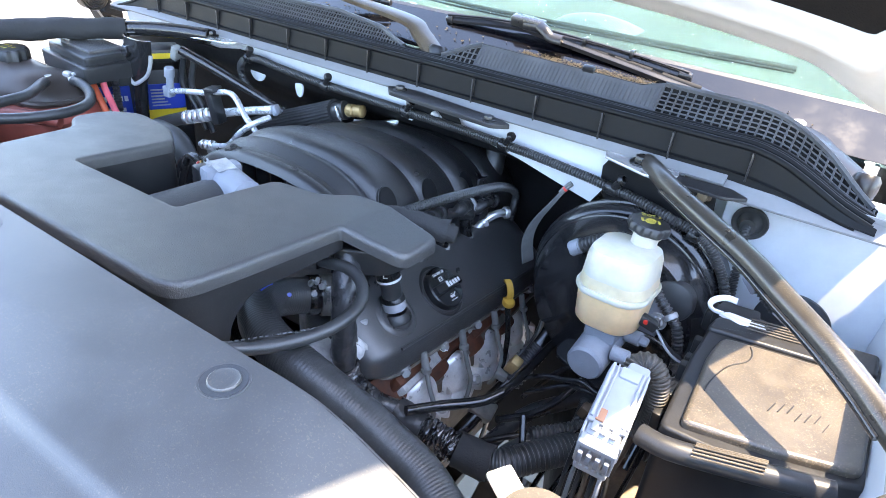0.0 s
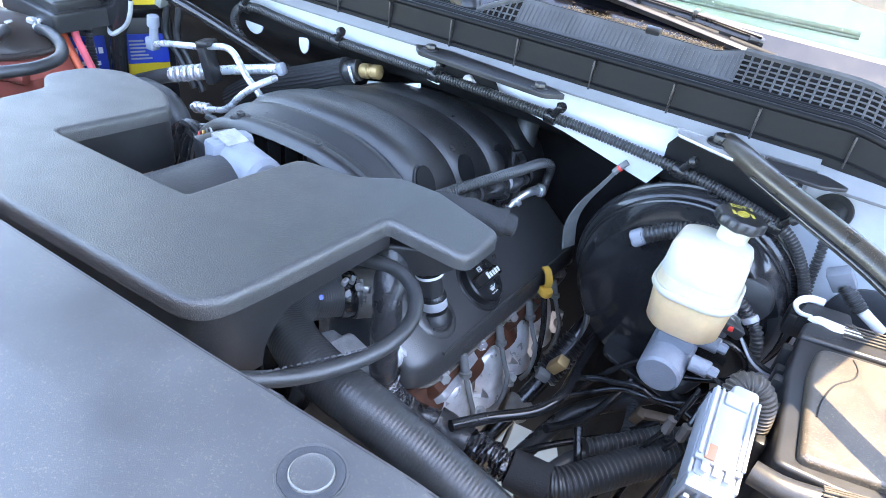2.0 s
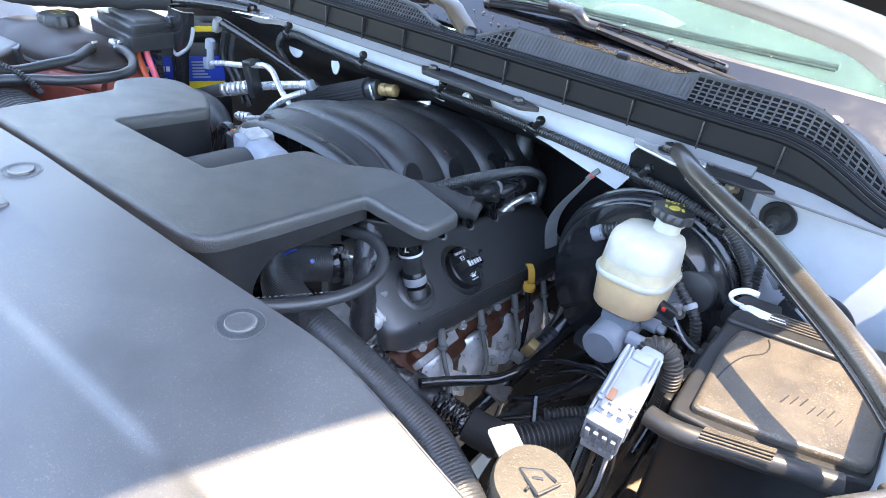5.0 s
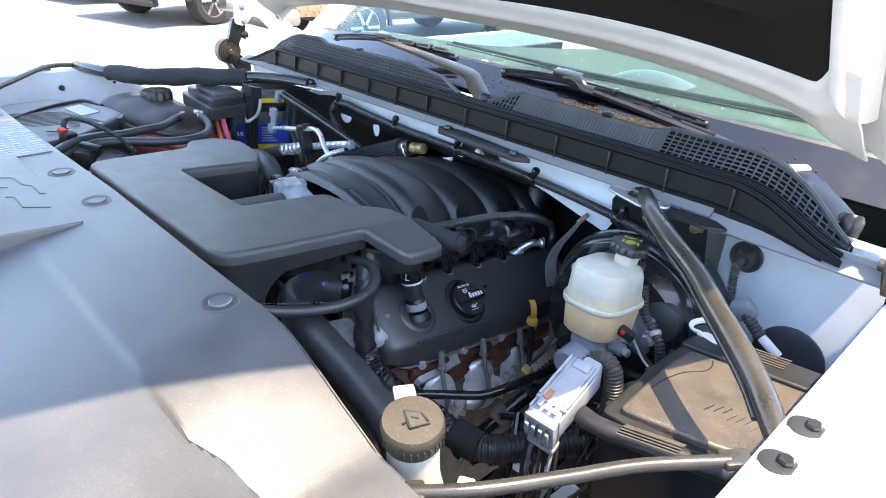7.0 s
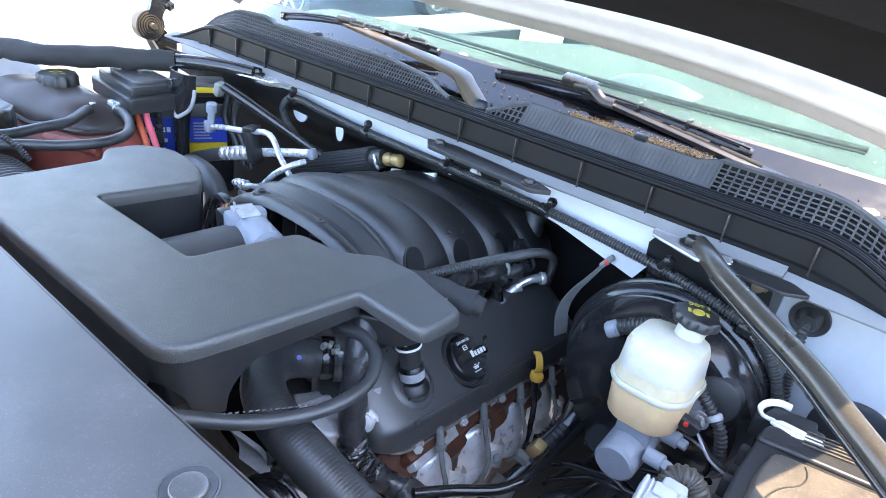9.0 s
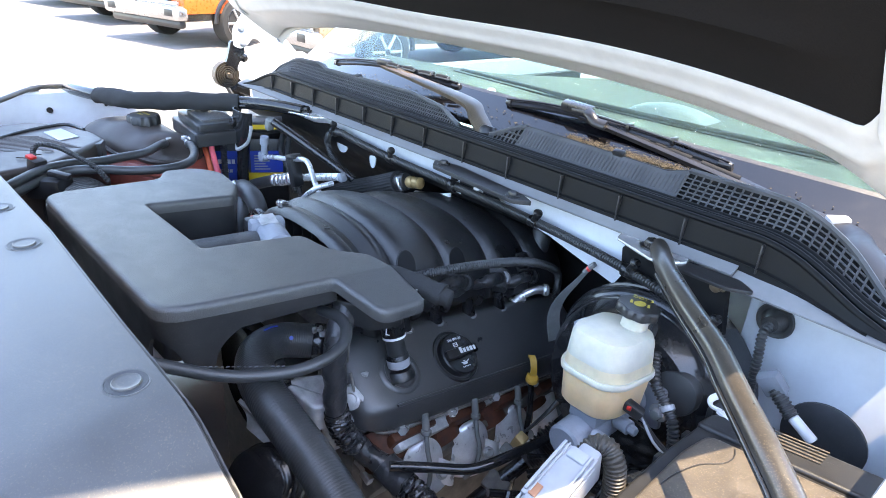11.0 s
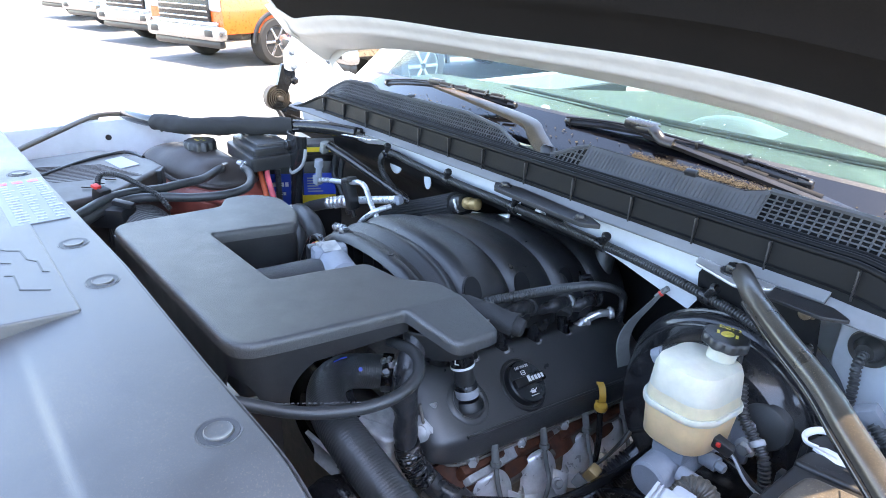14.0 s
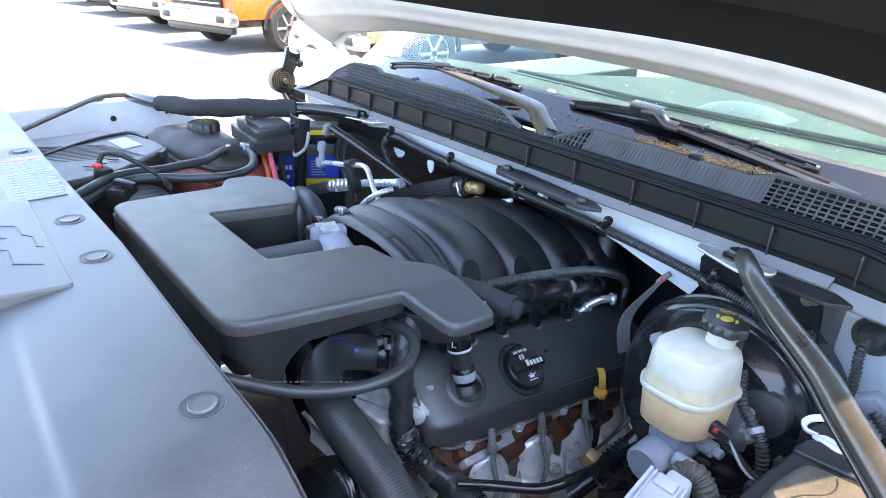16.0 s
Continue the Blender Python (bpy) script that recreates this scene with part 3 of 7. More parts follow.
lathe(b, (-0.62, 1.235, 1.274), (0, 0, 1), [(0.010, 0), (0.010, 0.004), (0.006, 0.008), (0, 0.009)], 18)
part("sunload_sensor", b, PALE, dash, "small pale dome sensor")
b = B()
sheet(b, 16, 10, lambda u, v: (lerp(-0.38, -0.20, u), lerp(1.38, 1.47, v), 1.271 + 0.024 * math.sin(math.pi * u) ** 0.6 * math.sin(math.pi * v) ** 0.6), 0.002)
part("centre_hump", b, VENT, dash)
b = B()
sheet(b, 40, 4, lambda u, v: (lerp(-1.12, 0.26, u), dash_rear(lerp(-1.12, 0.26, u)) + 0.01, lerp(1.235, 0.75, v)), 0.02)
part("facia", b, DASH, dash)
# cab behind: pillars and doors as far as they close the view
cab = thing("cab_shell", (MID, 1.8, 0.4), "white cab shell around the windscreen", "cab")
for s in (-1, 1):
    b = B()
    tube(b, [(MID + s * 0.80, 1.14, 1.22), (MID + s * 0.775, 1.44, 1.45), (MID + s * 0.73, 1.84, 1.70)], 0.030, 12, 0.05)
    part("pillar", b, WHITE, cab)
    b = B()
    sheet(b, 12, 6, lambda u, v: (MID + s * (0.80 + 0.12 * v), lerp(1.06, 2.3, u), lerp(1.22, 0.5, v)), 0.02)
    part("door_panel", b, WHITE, cab)
for s in (-1, 1):
    b = B()
    sheet(b, 10, 8, lambda u, v: (MID + s * (0.745 + 0.02 * v), lerp(1.16, 2.3, u), lerp(1.17, 0.5, v)), 0.02)
    part("door_card", b, DASH, cab, "dark door trim")
    b = B()
    block(b, (MID + s * 0.36, 2.42, 1.02), (0.50, 0.16, 0.72), 0.06, (-14, 0, 0))
    block(b, (MID + s * 0.36, 2.50, 1.48), (0.26, 0.10, 0.18), 0.04, (-14, 0, 0))
    part("seat_back", b, DASH, cab, "dark seat back")
b = B()
block(b, (MID, 2.1, 0.68), (1.4, 0.6, 0.2), 0.05)
part("seat_row", b, DASH, cab)

# ---- wipers ----
def wiper(root, bend, joint, tip_a, tip_b, label, arm_mat, slotted_arm=False):
    w = thing("windscreen_wiper", root, label, "wiper", "windscreen wipers")
    root, bend, joint = V(*root), V(*bend), V(*joint)
    tip_a, tip_b = V(*tip_a), V(*tip_b)
    b = B()
    lathe(b, root + V(0, 0, -0.015), (0, 0.3, 1), [(0.014, 0), (0.016, 0.01), (0.016, 0.022), (0.012, 0.028), (0, 0.028)], 24)
    part("pivot", b, WIPER, w)
    b = B()
    up = V(0, -0.2, 1)
    path = spline([root, lerp(root, bend, 0.5) + V(0, 0, 0.004), bend, lerp(bend, joint, 0.5) + V(0, 0, 0.004), joint + V(0, 0, 0.006)], 0.01)
    rings = []
    for k, c in enumerate(path):
        t = k / (len(path) - 1)
        z = (path[min(k + 1, len(path) - 1)] - path[max(0, k - 1)]).normalized()
        side = z.cross(up).normalized()
        n = side.cross(z)
        wd, th = lerp(0.0155, 0.0090, ease(t * 1.2)), lerp(0.0055, 0.0040, t)
        rings.append([b.verts.new(c + side * (wd * ca) + n * (th * sa)) for ca, sa in ((-1, -1), (-1, 0.4), (-0.6, 1), (0.6, 1), (1, 0.4), (1, -1))])
    skin(b, rings)
    b.faces.new(rings[0]), b.faces.new(rings[-1])
    part("arm", b, arm_mat, w)
    b = B()
    tube(b, [tip_a, lerp(tip_a, joint, 0.5) + V(0, 0, 0.006), joint + V(0, 0.004, 0.006), lerp(joint, tip_b, 0.5) + V(0, 0, 0.006), tip_b], 0.0085, 8, 0.012, flat=0.55)
    part("blade", b, WIPER, w)
    b = B()
    tube(b, [tip_a + V(0, -0.004, 0.007), lerp(tip_a, joint, 0.5) + V(0, -0.004, 0.013), joint + V(0, -0.004, 0.013), lerp(joint, tip_b, 0.5) + V(0, -0.004, 0.013), tip_b + V(0, -0.004, 0.007)], 0.0022, 6, 0.02)
    part("spine", b, WIPER, w)
    b = B()
    block(b, joint + V(0, 0, 0.012), (0.038, 0.018, 0.014), 0.004, (0, 0, math.degrees(math.atan2((tip_b - tip_a).y, (tip_b - tip_a).x))))
    part("joint_cap", b, WIPER, w)
    if slotted_arm:
        b = B()
        block(b, joint + V(-0.012, 0.002, 0.016), (0.056, 0.022, 0.016), 0.004, (8, 4, 6))
        part("knuckle", b, SATIN, w, "glossy black knuckle over the blade")
        b = B()
        tube(b, [joint + V(0.012, -0.004, 0.016), joint + V(0.024, -0.010, 0.012), joint + V(0.036, -0.012, 0.004), joint + V(0.055, -0.010, 0.002)], 0.0085, 10, 0.004, flat=0.5)
        part("claw", b, WIPER, w)
        b = B()
        block(b, bend + V(0, 0, 0.003), (0.014, 0.030, 0.014), 0.003, (0, 10, -38))
        part("arm_clip", b, PALE, w, "pale worn clip on the arm")
        # slots are black strips laid on top in place of their shade
        for t0, t1 in ((0.135, 0.197), (0.22, 0.32), (0.345, 0.505), (0.53, 0.685)):
            q0, q1 = lerp(joint, bend, t0) + V(0, -0.001, 0.0098 - 0.002 * t0), lerp(joint, bend, t1) + V(0, -0.001, 0.0098 - 0.002 * t1)
            b = B()
            tube(b, [q0, lerp(q0, q1, 0.5), q1], 0.0040, 8, 0.02, flat=0.4)
            part("slot", b, MAT_BLACK, w, "black strip for the shade in an arm slot")
    # blade slots: a grey strip as edge highlight, a black one as shade
    for k in range(0 if slotted_arm else 4):
        t0, t1 = 0.10 + 0.22 * k, 0.26 + 0.22 * k
        b = B()
        tube(b, [lerp(joint, tip_b, t0) + V(0, -0.010, 0.013), lerp(joint, tip_b, 0.5 * (t0 + t1)) + V(0, -0.010, 0.0135), lerp(joint, tip_b, t1) + V(0, -0.010, 0.013)], 0.0046, 8, 0.01, flat=0.5)
        part("slot_rim", b, VENT, w, "grey strip for the highlight along a slot")
        b = B()
        tube(b, [lerp(joint, tip_b, t0) + V(0.002, -0.0105, 0.0148), lerp(joint, tip_b, 0.5 * (t0 + t1)) + V(0, -0.0105, 0.0153), lerp(joint, tip_b, t1) + V(-0.002, -0.0105, 0.0148)], 0.0034, 8, 0.01, flat=0.4)
        part("slot", b, MAT_BLACK, w, "black strip for the shade in a spine slot")
    for q, o in ((tip_a, joint), (tip_b, joint)):
        b = B()
        rod(b, lerp(q, o, 0.06), q + (q - o).normalized() * 0.004, 0.009, 0.006, 10, 0.001)
        part("end_cap", b, WIPER, w)
    for t in (0.35, 0.65):
        b = B()
        block(b, lerp(joint, tip_b, t) + V(0, 0, 0.011), (0.006, 0.016, 0.012), 0.002)
        part("claw", b, WIPER, w)
    return w

wiper((-0.385, 0.985, 1.268), (-0.470, 1.020, 1.303), (-0.775, 1.060, 1.312), (-0.985, 1.075, 1.292), (-0.555, 1.075, 1.310), "black wiper with a dusty arm, sun glare put into its tan colour, parked", ARM_BROWN)
wiper((0.240, 1.004, 1.236), (0.137, 1.102, 1.256), (-0.270, 1.090, 1.306), (-0.430, 1.085, 1.303), (-0.018, 1.108, 1.290), "black wiper with a long slotted arm, parked", WIPER, True)

# ---- hood, standing open ----
hood = thing("hood", (MID, 0.95, 1.33), "white open hood with a dark fabric liner inside", "hood")
HA = radians(53)
def hood_pt(x, s, n=0.0):
    """s metres from the rear edge towards the front edge, n metres out through the skin."""
    d = x - MID
    crown = -0.14 * abs(d) ** 3
    base = V(x, 0.990 - 0.10 * d * d, 1.405 + crown)
    along = V(0, -math.cos(HA), math.sin(HA))
    out = V(0, math.sin(HA), math.cos(HA))
    return base + along * s + out * n
HW = 0.69
def half(t):
    """Half width of the inner frame on either side."""
    return HW if t > 0 else HW - 0.035
def hood_lip(x):
    """Where the rear edge of the panel lies along its slope."""
    return -0.020 - 0.033 * ease((abs(x - MID) - 0.58) / 0.10)
def liner_edge(x):
    """The rear edge of the liner, its corners rounded."""
    d = abs(x - MID)
    if x > MID:
        return 0.075 + 0.008 * ease(d / 0.5) + 0.035 * ease((d - 0.635) / 0.028) ** 1.5
    return 0.075 + 0.018 * ease(d / 0.5) + 0.045 * ease((d - 0.585) / 0.06)
def skin_f(u, v):
    t = 2 * u - 1
    s = lerp(hood_lip(MID + half(t) * t) - 0.018, 1.40, v)
    wide = 0.08 if t > 0 else 0.06 * ease((s - 0.10) / 0.12)
    return hood_pt(MID + (half(t) + wide) * t, s, 0.034 - 0.02 * t ** 6)
b = B()
sheet(b, 60, 40, skin_f, 0.004)
part("outer_skin", b, HOOD_WHITE, hood)
# inner frame: a pressed beam behind the liner, side beams and a front beam
def rear_beam(u, v):
    x = MID + half(2 * u - 1) * (2 * u - 1)
    n = lerp(0.011, -0.032, v) - 0.010 * math.sin(math.pi * v) ** 0.7 - 0.005 * math.exp(-((v - 0.62) / 0.10) ** 2)
    return hood_pt(x, lerp(hood_lip(x), liner_edge(x) + 0.006, v), n)
b = B()
sheet(b, 200, 18, rear_beam, 0.003)
part("frame_beam", b, HOOD_WHITE, hood)
for t in (-1, 1):
    b = B()
    sheet(b, 50, 12, lambda u, v: hood_pt(MID + t * lerp(half(t) - 0.032, half(t), v), lerp(0.093 - 0.08 * v, 1.38, u), lerp(-0.031, 0.020, v ** 3) - 0.003 * math.sin(math.pi * v) ** 0.7), 0.003)
    part("frame_beam", b, HOOD_WHITE, hood)
b = B()
sheet(b, 60, 10, lambda u, v: hood_pt(MID + HW * (2 * u - 1), lerp(1.28, 1.38, v), 0.032 - 0.036 * math.sin(math.pi * v) ** 0.6), 0.003)
part("frame_beam", b, HOOD_WHITE, hood)
def liner_f(u, v):
    x = MID + (half(2 * u - 1) - 0.029) * (2 * u - 1)
    s = lerp(liner_edge(x), 1.30, v)
    fade = ease((half(2 * u - 1) - 0.029 - abs(x - MID) - 0.02) / 0.08)
    return hood_pt(x, s, -0.030 - fade * 0.008 * math.exp(-((s - 0.160) / 0.012) ** 2) - fade * 0.006 * math.exp(-((s - 0.26) / 0.012) ** 2) - fade * 0.006 * math.exp(-((s - 0.55) / 0.02) ** 2))
b = B()
sheet(b, 160, 110, liner_f, 0.006)
part("liner", b, INSUL, hood, "dark fabric liner")
for x, s in ((-0.40, 0.22), (-0.05, 0.30), (-0.75, 0.30)):
    b = B()
    c = hood_pt(x, s, -0.036)
    lathe(b, c, V(0, -math.sin(HA), -math.cos(HA)), [(0.012, 0), (0.012, 0.002), (0.008, 0.004), (0, 0.004)], 20)
    part("liner_clip", b, SATIN, hood)

# hinges
def hinge(s):
    h = thing("spring_hinge", (MID + s * 0.775, 0.92, 1.20), "hood hinge with a coiled black spring and white arm", "hinge", "hood hinges")
    x = MID + s * 0.775
    for k in range(6):
        b = B()
        lathe(b, (x, 0.903, 1.236), (-s, 0, 0), [(0.032 - 0.0048 * k, -0.012), (0.032 - 0.0048 * k, 0.010 + 0.0016 * k), (0.0294 - 0.0048 * k, 0.010 + 0.0016 * k), (0.0294 - 0.0048 * k, -0.012)], 36)
        part("coil_turn", b, COIL, h, "turn of the flat dark spring")
    b = B()
    rod(b, (x + s * 0.014, 0.903, 1.236), (x - s * 0.024, 0.903, 1.236), 0.007, seg=14, bev=0.001)
    part("pin", b, COIL, h)
    def plate(name, pts, t, mat, off=0.0, label=""):
        b = B()
        poly = rounded(pts, 0.006)
        rings = [[b.verts.new((x - s * (off + d), p.x, p.y)) for p in poly] for d in (-t, t)]
        skin(b, rings)
        b.faces.new(rings[0]), b.faces.new(rings[1])
        part(name, b, mat, h, label)
    plate("link", [(0.918, 1.318), (0.950, 1.314), (0.952, 1.285), (0.935, 1.262), (0.925, 1.24), (0.895, 1.25), (0.905, 1.275)], 0.006, STEEL_BLACK, 0.006)
    plate("bracket", [(0.915, 1.245), (0.935, 1.225), (0.962, 1.195), (0.960, 1.165), (0.930, 1.165), (0.905, 1.21)], 0.007, STEEL_BLACK)
    plate("arm", [(0.950, 1.404), (0.974, 1.406), (0.992, 1.393), (1.050, 1.334), (1.094, 1.286), (1.097, 1.262), (1.039, 1.272), (0.990, 1.318), (0.972, 1.322), (0.958, 1.306), (0.940, 1.298), (0.922, 1.306), (0.926, 1.348), (0.951, 1.378)], 0.004, WHITE, 0.012, "white painted arm")
    b = B()
    tube(b, [(x - s * 0.016, 0.962, 1.390), (x - s * 0.017, 1.00, 1.365), (x - s * 0.016, 1.06, 1.305)], 0.006, 8, flat=0.5)
    part("pressed_rib", b, WHITE, h)
    for y, z in ((0.982, 1.385), (0.944, 1.346), (0.947, 1.311), (1.049, 1.319)):
        b = B()
        bolt(b, (x - s * 0.016, y, z), (-s, 0, 0), 0.006, 0.006)
        part("bolt", b, CAST, h)
    b = B()
    bolt(b, (x - s * 0.012, 0.948, 1.275), (-s, 0, 0), 0.007, 0.010)
    part("pivot_bolt", b, STEEL_BLACK, h)
    return h
hinge(1), hinge(-1)

# ---- radiator cover ----
cover = thing("radiator_cover", (MID, 0.15, 1.2), "matt grey-black plastic radiator cover, partly sunlit and dusty", "radiator cover")
def cover_rear(x):
    return catmull([-1.20, -0.93, -0.72, -0.38, -0.15, 0.0, 0.048, 0.085, 0.119, 0.153, 0.20, 0.30], [0.300, 0.308, 0.312, 0.324, 0.324, 0.326, 0.324, 0.324, 0.325, 0.325, 0.322, 0.315], x)
def cover_ramp(x):
    """How far the strip behind the crease has curved down towards the washer cap."""
    d = min(0.165, max(0.0, x + 0.03))
    return 0.46 * (d * d / 0.20 if d < 0.10 else d - 0.05)
def cover_z(x, y):
    """A flat shade side, a strip that curves down to the washer cap, and a front field before its crease."""
    flat = 1.250 - 0.20 * max(0, (0.262 if x > -0.98 else 0.24) - y)
    strip = 1.250 - 0.02 * max(0, 0.262 - y) - cover_ramp(x)
    front = 1.250 - 0.0035 - 0.05 * max(0, 0.215 - y) - 0.06 * max(0, x - 0.085)
    edge = 0.2125 + 0.35 * min(0.030, max(0, x - 0.080)) + 0.08 * max(0, x - 0.11)
    k = ease((edge - y) / 0.009)
    high = lerp(flat, strip, ease((x + 0.34) / 0.25))
    low = lerp(flat, front, ease((x + 0.31) / 0.30))
    return lerp(high, low, k)
b = B()
def cover_f(u, v):
    x = lerp(-1.20, 0.31, u)
    y = lerp(-0.30, cover_rear(x), v)
    z = cover_z(x, y)
    if v > 0.992:
        z -= 0.006
    return (x, y, z)
sheet(b, 150, 240, cover_f, 0.004)
part("panel", b, COVER, cover)
b = B()
sheet(b, 110, 3, lambda u, v: (lerp(-1.20, 0.31, u), cover_rear(lerp(-1.20, 0.31, u)) - 0.001 - 0.004 * v, cover_z(lerp(-1.20, 0.31, u), 0.32) - 0.006 - 0.03 * v), 0.003)
part("rear_flange", b, PLASTIC, cover)
def push_pin(x, y):
    z = cover_z(x, y)
    p = thing("push_pin", (x, y, z), "round grey-black push pin in the radiator cover", "push pin", "cover push pins")
    b = lathe(B(), (x, y, z + 0.0002), (0, 0, 1), [(0.0166, -0.003), (0.0162, 0.0003), (0.0150, 0.0001), (0.0146, -0.0006)], 40)
    part("collar", b, COVER, p)
    # not sunk in: the groove's shade is a darker ring
    b = lathe(B(), (x, y, z), (0, 0, 1), [(0.0148, -0.001), (0.0146, 0.0005), (0.0106, 0.0002), (0.0104, -0.001)], 40)
    part("groove", b, VENT, p, "flush ring darkened for the shade of a groove")
    b = lathe(B(), (x, y, z), (0, 0, 1), [(0.0104, -0.001), (0.0103, 0.0012), (0.0096, 0.0018), (0.0090, 0.0015), (0.0060, 0.0014), (0.0, 0.0014)], 36)
    part("head", b, COVER, p)
    return p
for x, y in ((-0.053, 0.297), (-0.345, 0.292), (-0.465, 0.290), (-0.795, 0.284)):
    push_pin(x, y)
# raised pad with the engraved emblem outline
b = B()
pad = rounded([(-0.290, 0.262), (-0.330, 0.06), (-0.62, 0.06), (-0.66, 0.262)], 0.006)
slab(b, pad, lambda x, y: 1.2515 - 0.015 * (0.262 - y), 0.05, 0.002)
part("emblem_pad", b, COVER, cover)
def line(a, c, w=0.0022):
    a, c = V(*a, 0), V(*c, 0)
    m = lerp(a, c, 0.5)
    bb = B()
    block(bb, (m.x, m.y, 1.2515 - 0.015 * (0.262 - m.y) + 0.0002), ((c - a).length, w, 0.0008), 0, (0, 0, math.degrees(math.atan2(c.y - a.y, c.x - a.x))))
    part("emblem_line", bb, PLASTIC, cover)
for run in ([(-0.500, 0.215), (-0.481, 0.227), (-0.472, 0.239), (-0.442, 0.241), (-0.431, 0.249), (-0.400, 0.249), (-0.396, 0.254)], [(-0.470, 0.205), (-0.447, 0.219), (-0.441, 0.226)], [(-0.411, 0.217), (-0.406, 0.224), (-0.368, 0.224), (-0.351, 0.247)], [(-0.520, 0.165), (-0.505, 0.185), (-0.47, 0.186)]):
    for p, q in zip(run, run[1:]):
        line(p, q, 0.0018)
# information sticker
st = thing("warning_sticker", (-0.65, 0.275, 1.25), "pale blue-grey sticker with rows of unreadable print", "sticker")
b = B()
slab(b, [(-0.755, 0.242), (-0.555, 0.242), (-0.555, 0.305), (-0.755, 0.305)], 1.2514, 0.001, 0.0003)
part("backing", b, BACKING, st)
rs_ = random.Random(4)
for k in range(15):
    for j in range(3):
        b = B()
        w = 0.008 + 0.008 * rs_.random()
        block(b, (-0.728 + k * 0.0115, 0.2505 + j * 0.0205 + 0.5 * w, 1.2516), (0.0045 if k % 5 else 0.007, w, 0.0004), 0)
        part("print_bar", b, STICKER_PRINT, st)
for j in range(3):
    b = B()
    block(b, (-0.742, 0.255 + j * 0.019, 1.2516), (0.010, 0.013, 0.0004), 0)
    part("red_mark", b, PINK, st, "red warning heading")

# ---- intake resonator box ----
box = thing("air_intake_box", (-0.42, 0.48, 1.08), "grained black plastic air intake resonator box", "intake box")
def box_z(x, y):
    return 1.201 - 0.07 * (y - 0.40)
outline = [(-0.630, 0.360), (-0.220, 0.370), (-0.213, 0.44), (-0.206, 0.566), (-0.131, 0.582), (-0.132, 0.648), (-0.204, 0.652), (-0.250, 0.650), (-0.284, 0.614), (-0.346, 0.606), (-0.353, 0.535), (-0.356, 0.475), (-0.534, 0.470), (-0.527, 0.594), (-0.575, 0.624), (-0.655, 0.632), (-0.692, 0.600), (-0.690, 0.548), (-0.650, 0.525)]
radii = [0.03, 0.030, 0.02, 0.005, 0.016, 0.012, 0.004, 0.012, 0.015, 0.016, 0.02, 0.005, 0.004, 0.010, 0.020, 0.02, 0.02, 0.012, 0.012]
CR0, CR1 = V(-0.206, 0.566, 0), V(-0.204, 0.652, 0)          # crease of the corner lobe
def lid_z(x, y):
    d = (CR1 - CR0).cross(V(x, y, 0) - CR0).z / (CR1 - CR0).length
    return box_z(x, y) - 0.20 * max(0, -d)
plan = rounded(outline, radii)
b = B()
slab(b, plan, lid_z, 0.016, 0.0060)
top_face = max(b.faces, key=lambda f: sum(v.co.z for v in f.verts) / len(f.verts) if len(f.verts) > 20 else -9)
ends = [min(top_face.verts, key=lambda v: (V(v.co.x, v.co.y, 0) - c).length) for c in (CR0, CR1)]
bmesh.utils.face_split(top_face, ends[0], ends[1])
part("lid", b, GRAIN, box)
lid_mesh = box.children[-1].data
for e in lid_mesh.edges:
    p, q = (lid_mesh.vertices[k].co + ORIGIN[box] for k in e.vertices)
    if (p - q).length > 0.06 and (V(p.x, p.y, 0) - CR0).length < 0.02 and (V(q.x, q.y, 0) - CR1).length < 0.02 or (p - q).length > 0.06 and (V(q.x, q.y, 0) - CR0).length < 0.02 and (V(p.x, p.y, 0) - CR1).length < 0.02:
        e.use_edge_sharp = True
b = B()
slab(b, rounded([(-0.620, 0.370), (-0.240, 0.382), (-0.236, 0.418), (-0.362, 0.470), (-0.540, 0.466), (-0.534, 0.596), (-0.56, 0.612), (-0.622, 0.596), (-0.656, 0.558), (-0.655, 0.530), (-0.636, 0.514)], 0.010), lambda x, y: box_z(x, y) - 0.0175, 0.057, 0.001)
part("lower_shell", b, PLASTIC, box)
b = B()
slab(b, rounded([(-0.369, 0.474), (-0.226, 0.42), (-0.211, 0.560), (-0.250, 0.636), (-0.30, 0.62), (-0.342, 0.60)], 0.010), lambda x, y: box_z(x, y) - 0.0175, 0.017, 0.001)
part("arm_shell", b, SATIN, box)
# one wall under the lid's edge, with a small arch at the corner and a wide one over the hoses
wall = [Vector(q) for q in rounded([(-0.625, 0.366), (-0.227, 0.377), (-0.211, 0.572)], [0.0, 0.030, 0.0], 10)]
run = [0.0]
for p, q in zip(wall, wall[1:]):
    run.append(run[-1] + (q - p).length)
def wall_at(d):
    for k in range(len(wall) - 1):
        if d <= run[k + 1] or k == len(wall) - 2:
            return lerp(wall[k], wall[k + 1], (d - run[k]) / max(1e-9, run[k + 1] - run[k]))
CORNER = 0.392                                  # run to the middle of the rounded corner
def wall_foot(d):
    """Height of the wall's lower edge along its run."""
    e = d - CORNER
    z = 1.114
    z += 0.044 * max(0.0, 1 - ((e + 0.010) / 0.026) ** 2) ** 0.5
    z += 0.050 * max(0.0, 1 - (max(0.0, 0.105 - e) / 0.062) ** 2) ** 0.5
    return min(z, 1.158)
b = B()
sheet(b, 200, 8, lambda u, v: (*wall_at(u * run[-1]), lerp(box_z(0, wall_at(u * run[-1]).y) - 0.014, wall_foot(u * run[-1]), v)), 0.004)
part("skirt_wall", b, PLASTIC, box)
b = B()
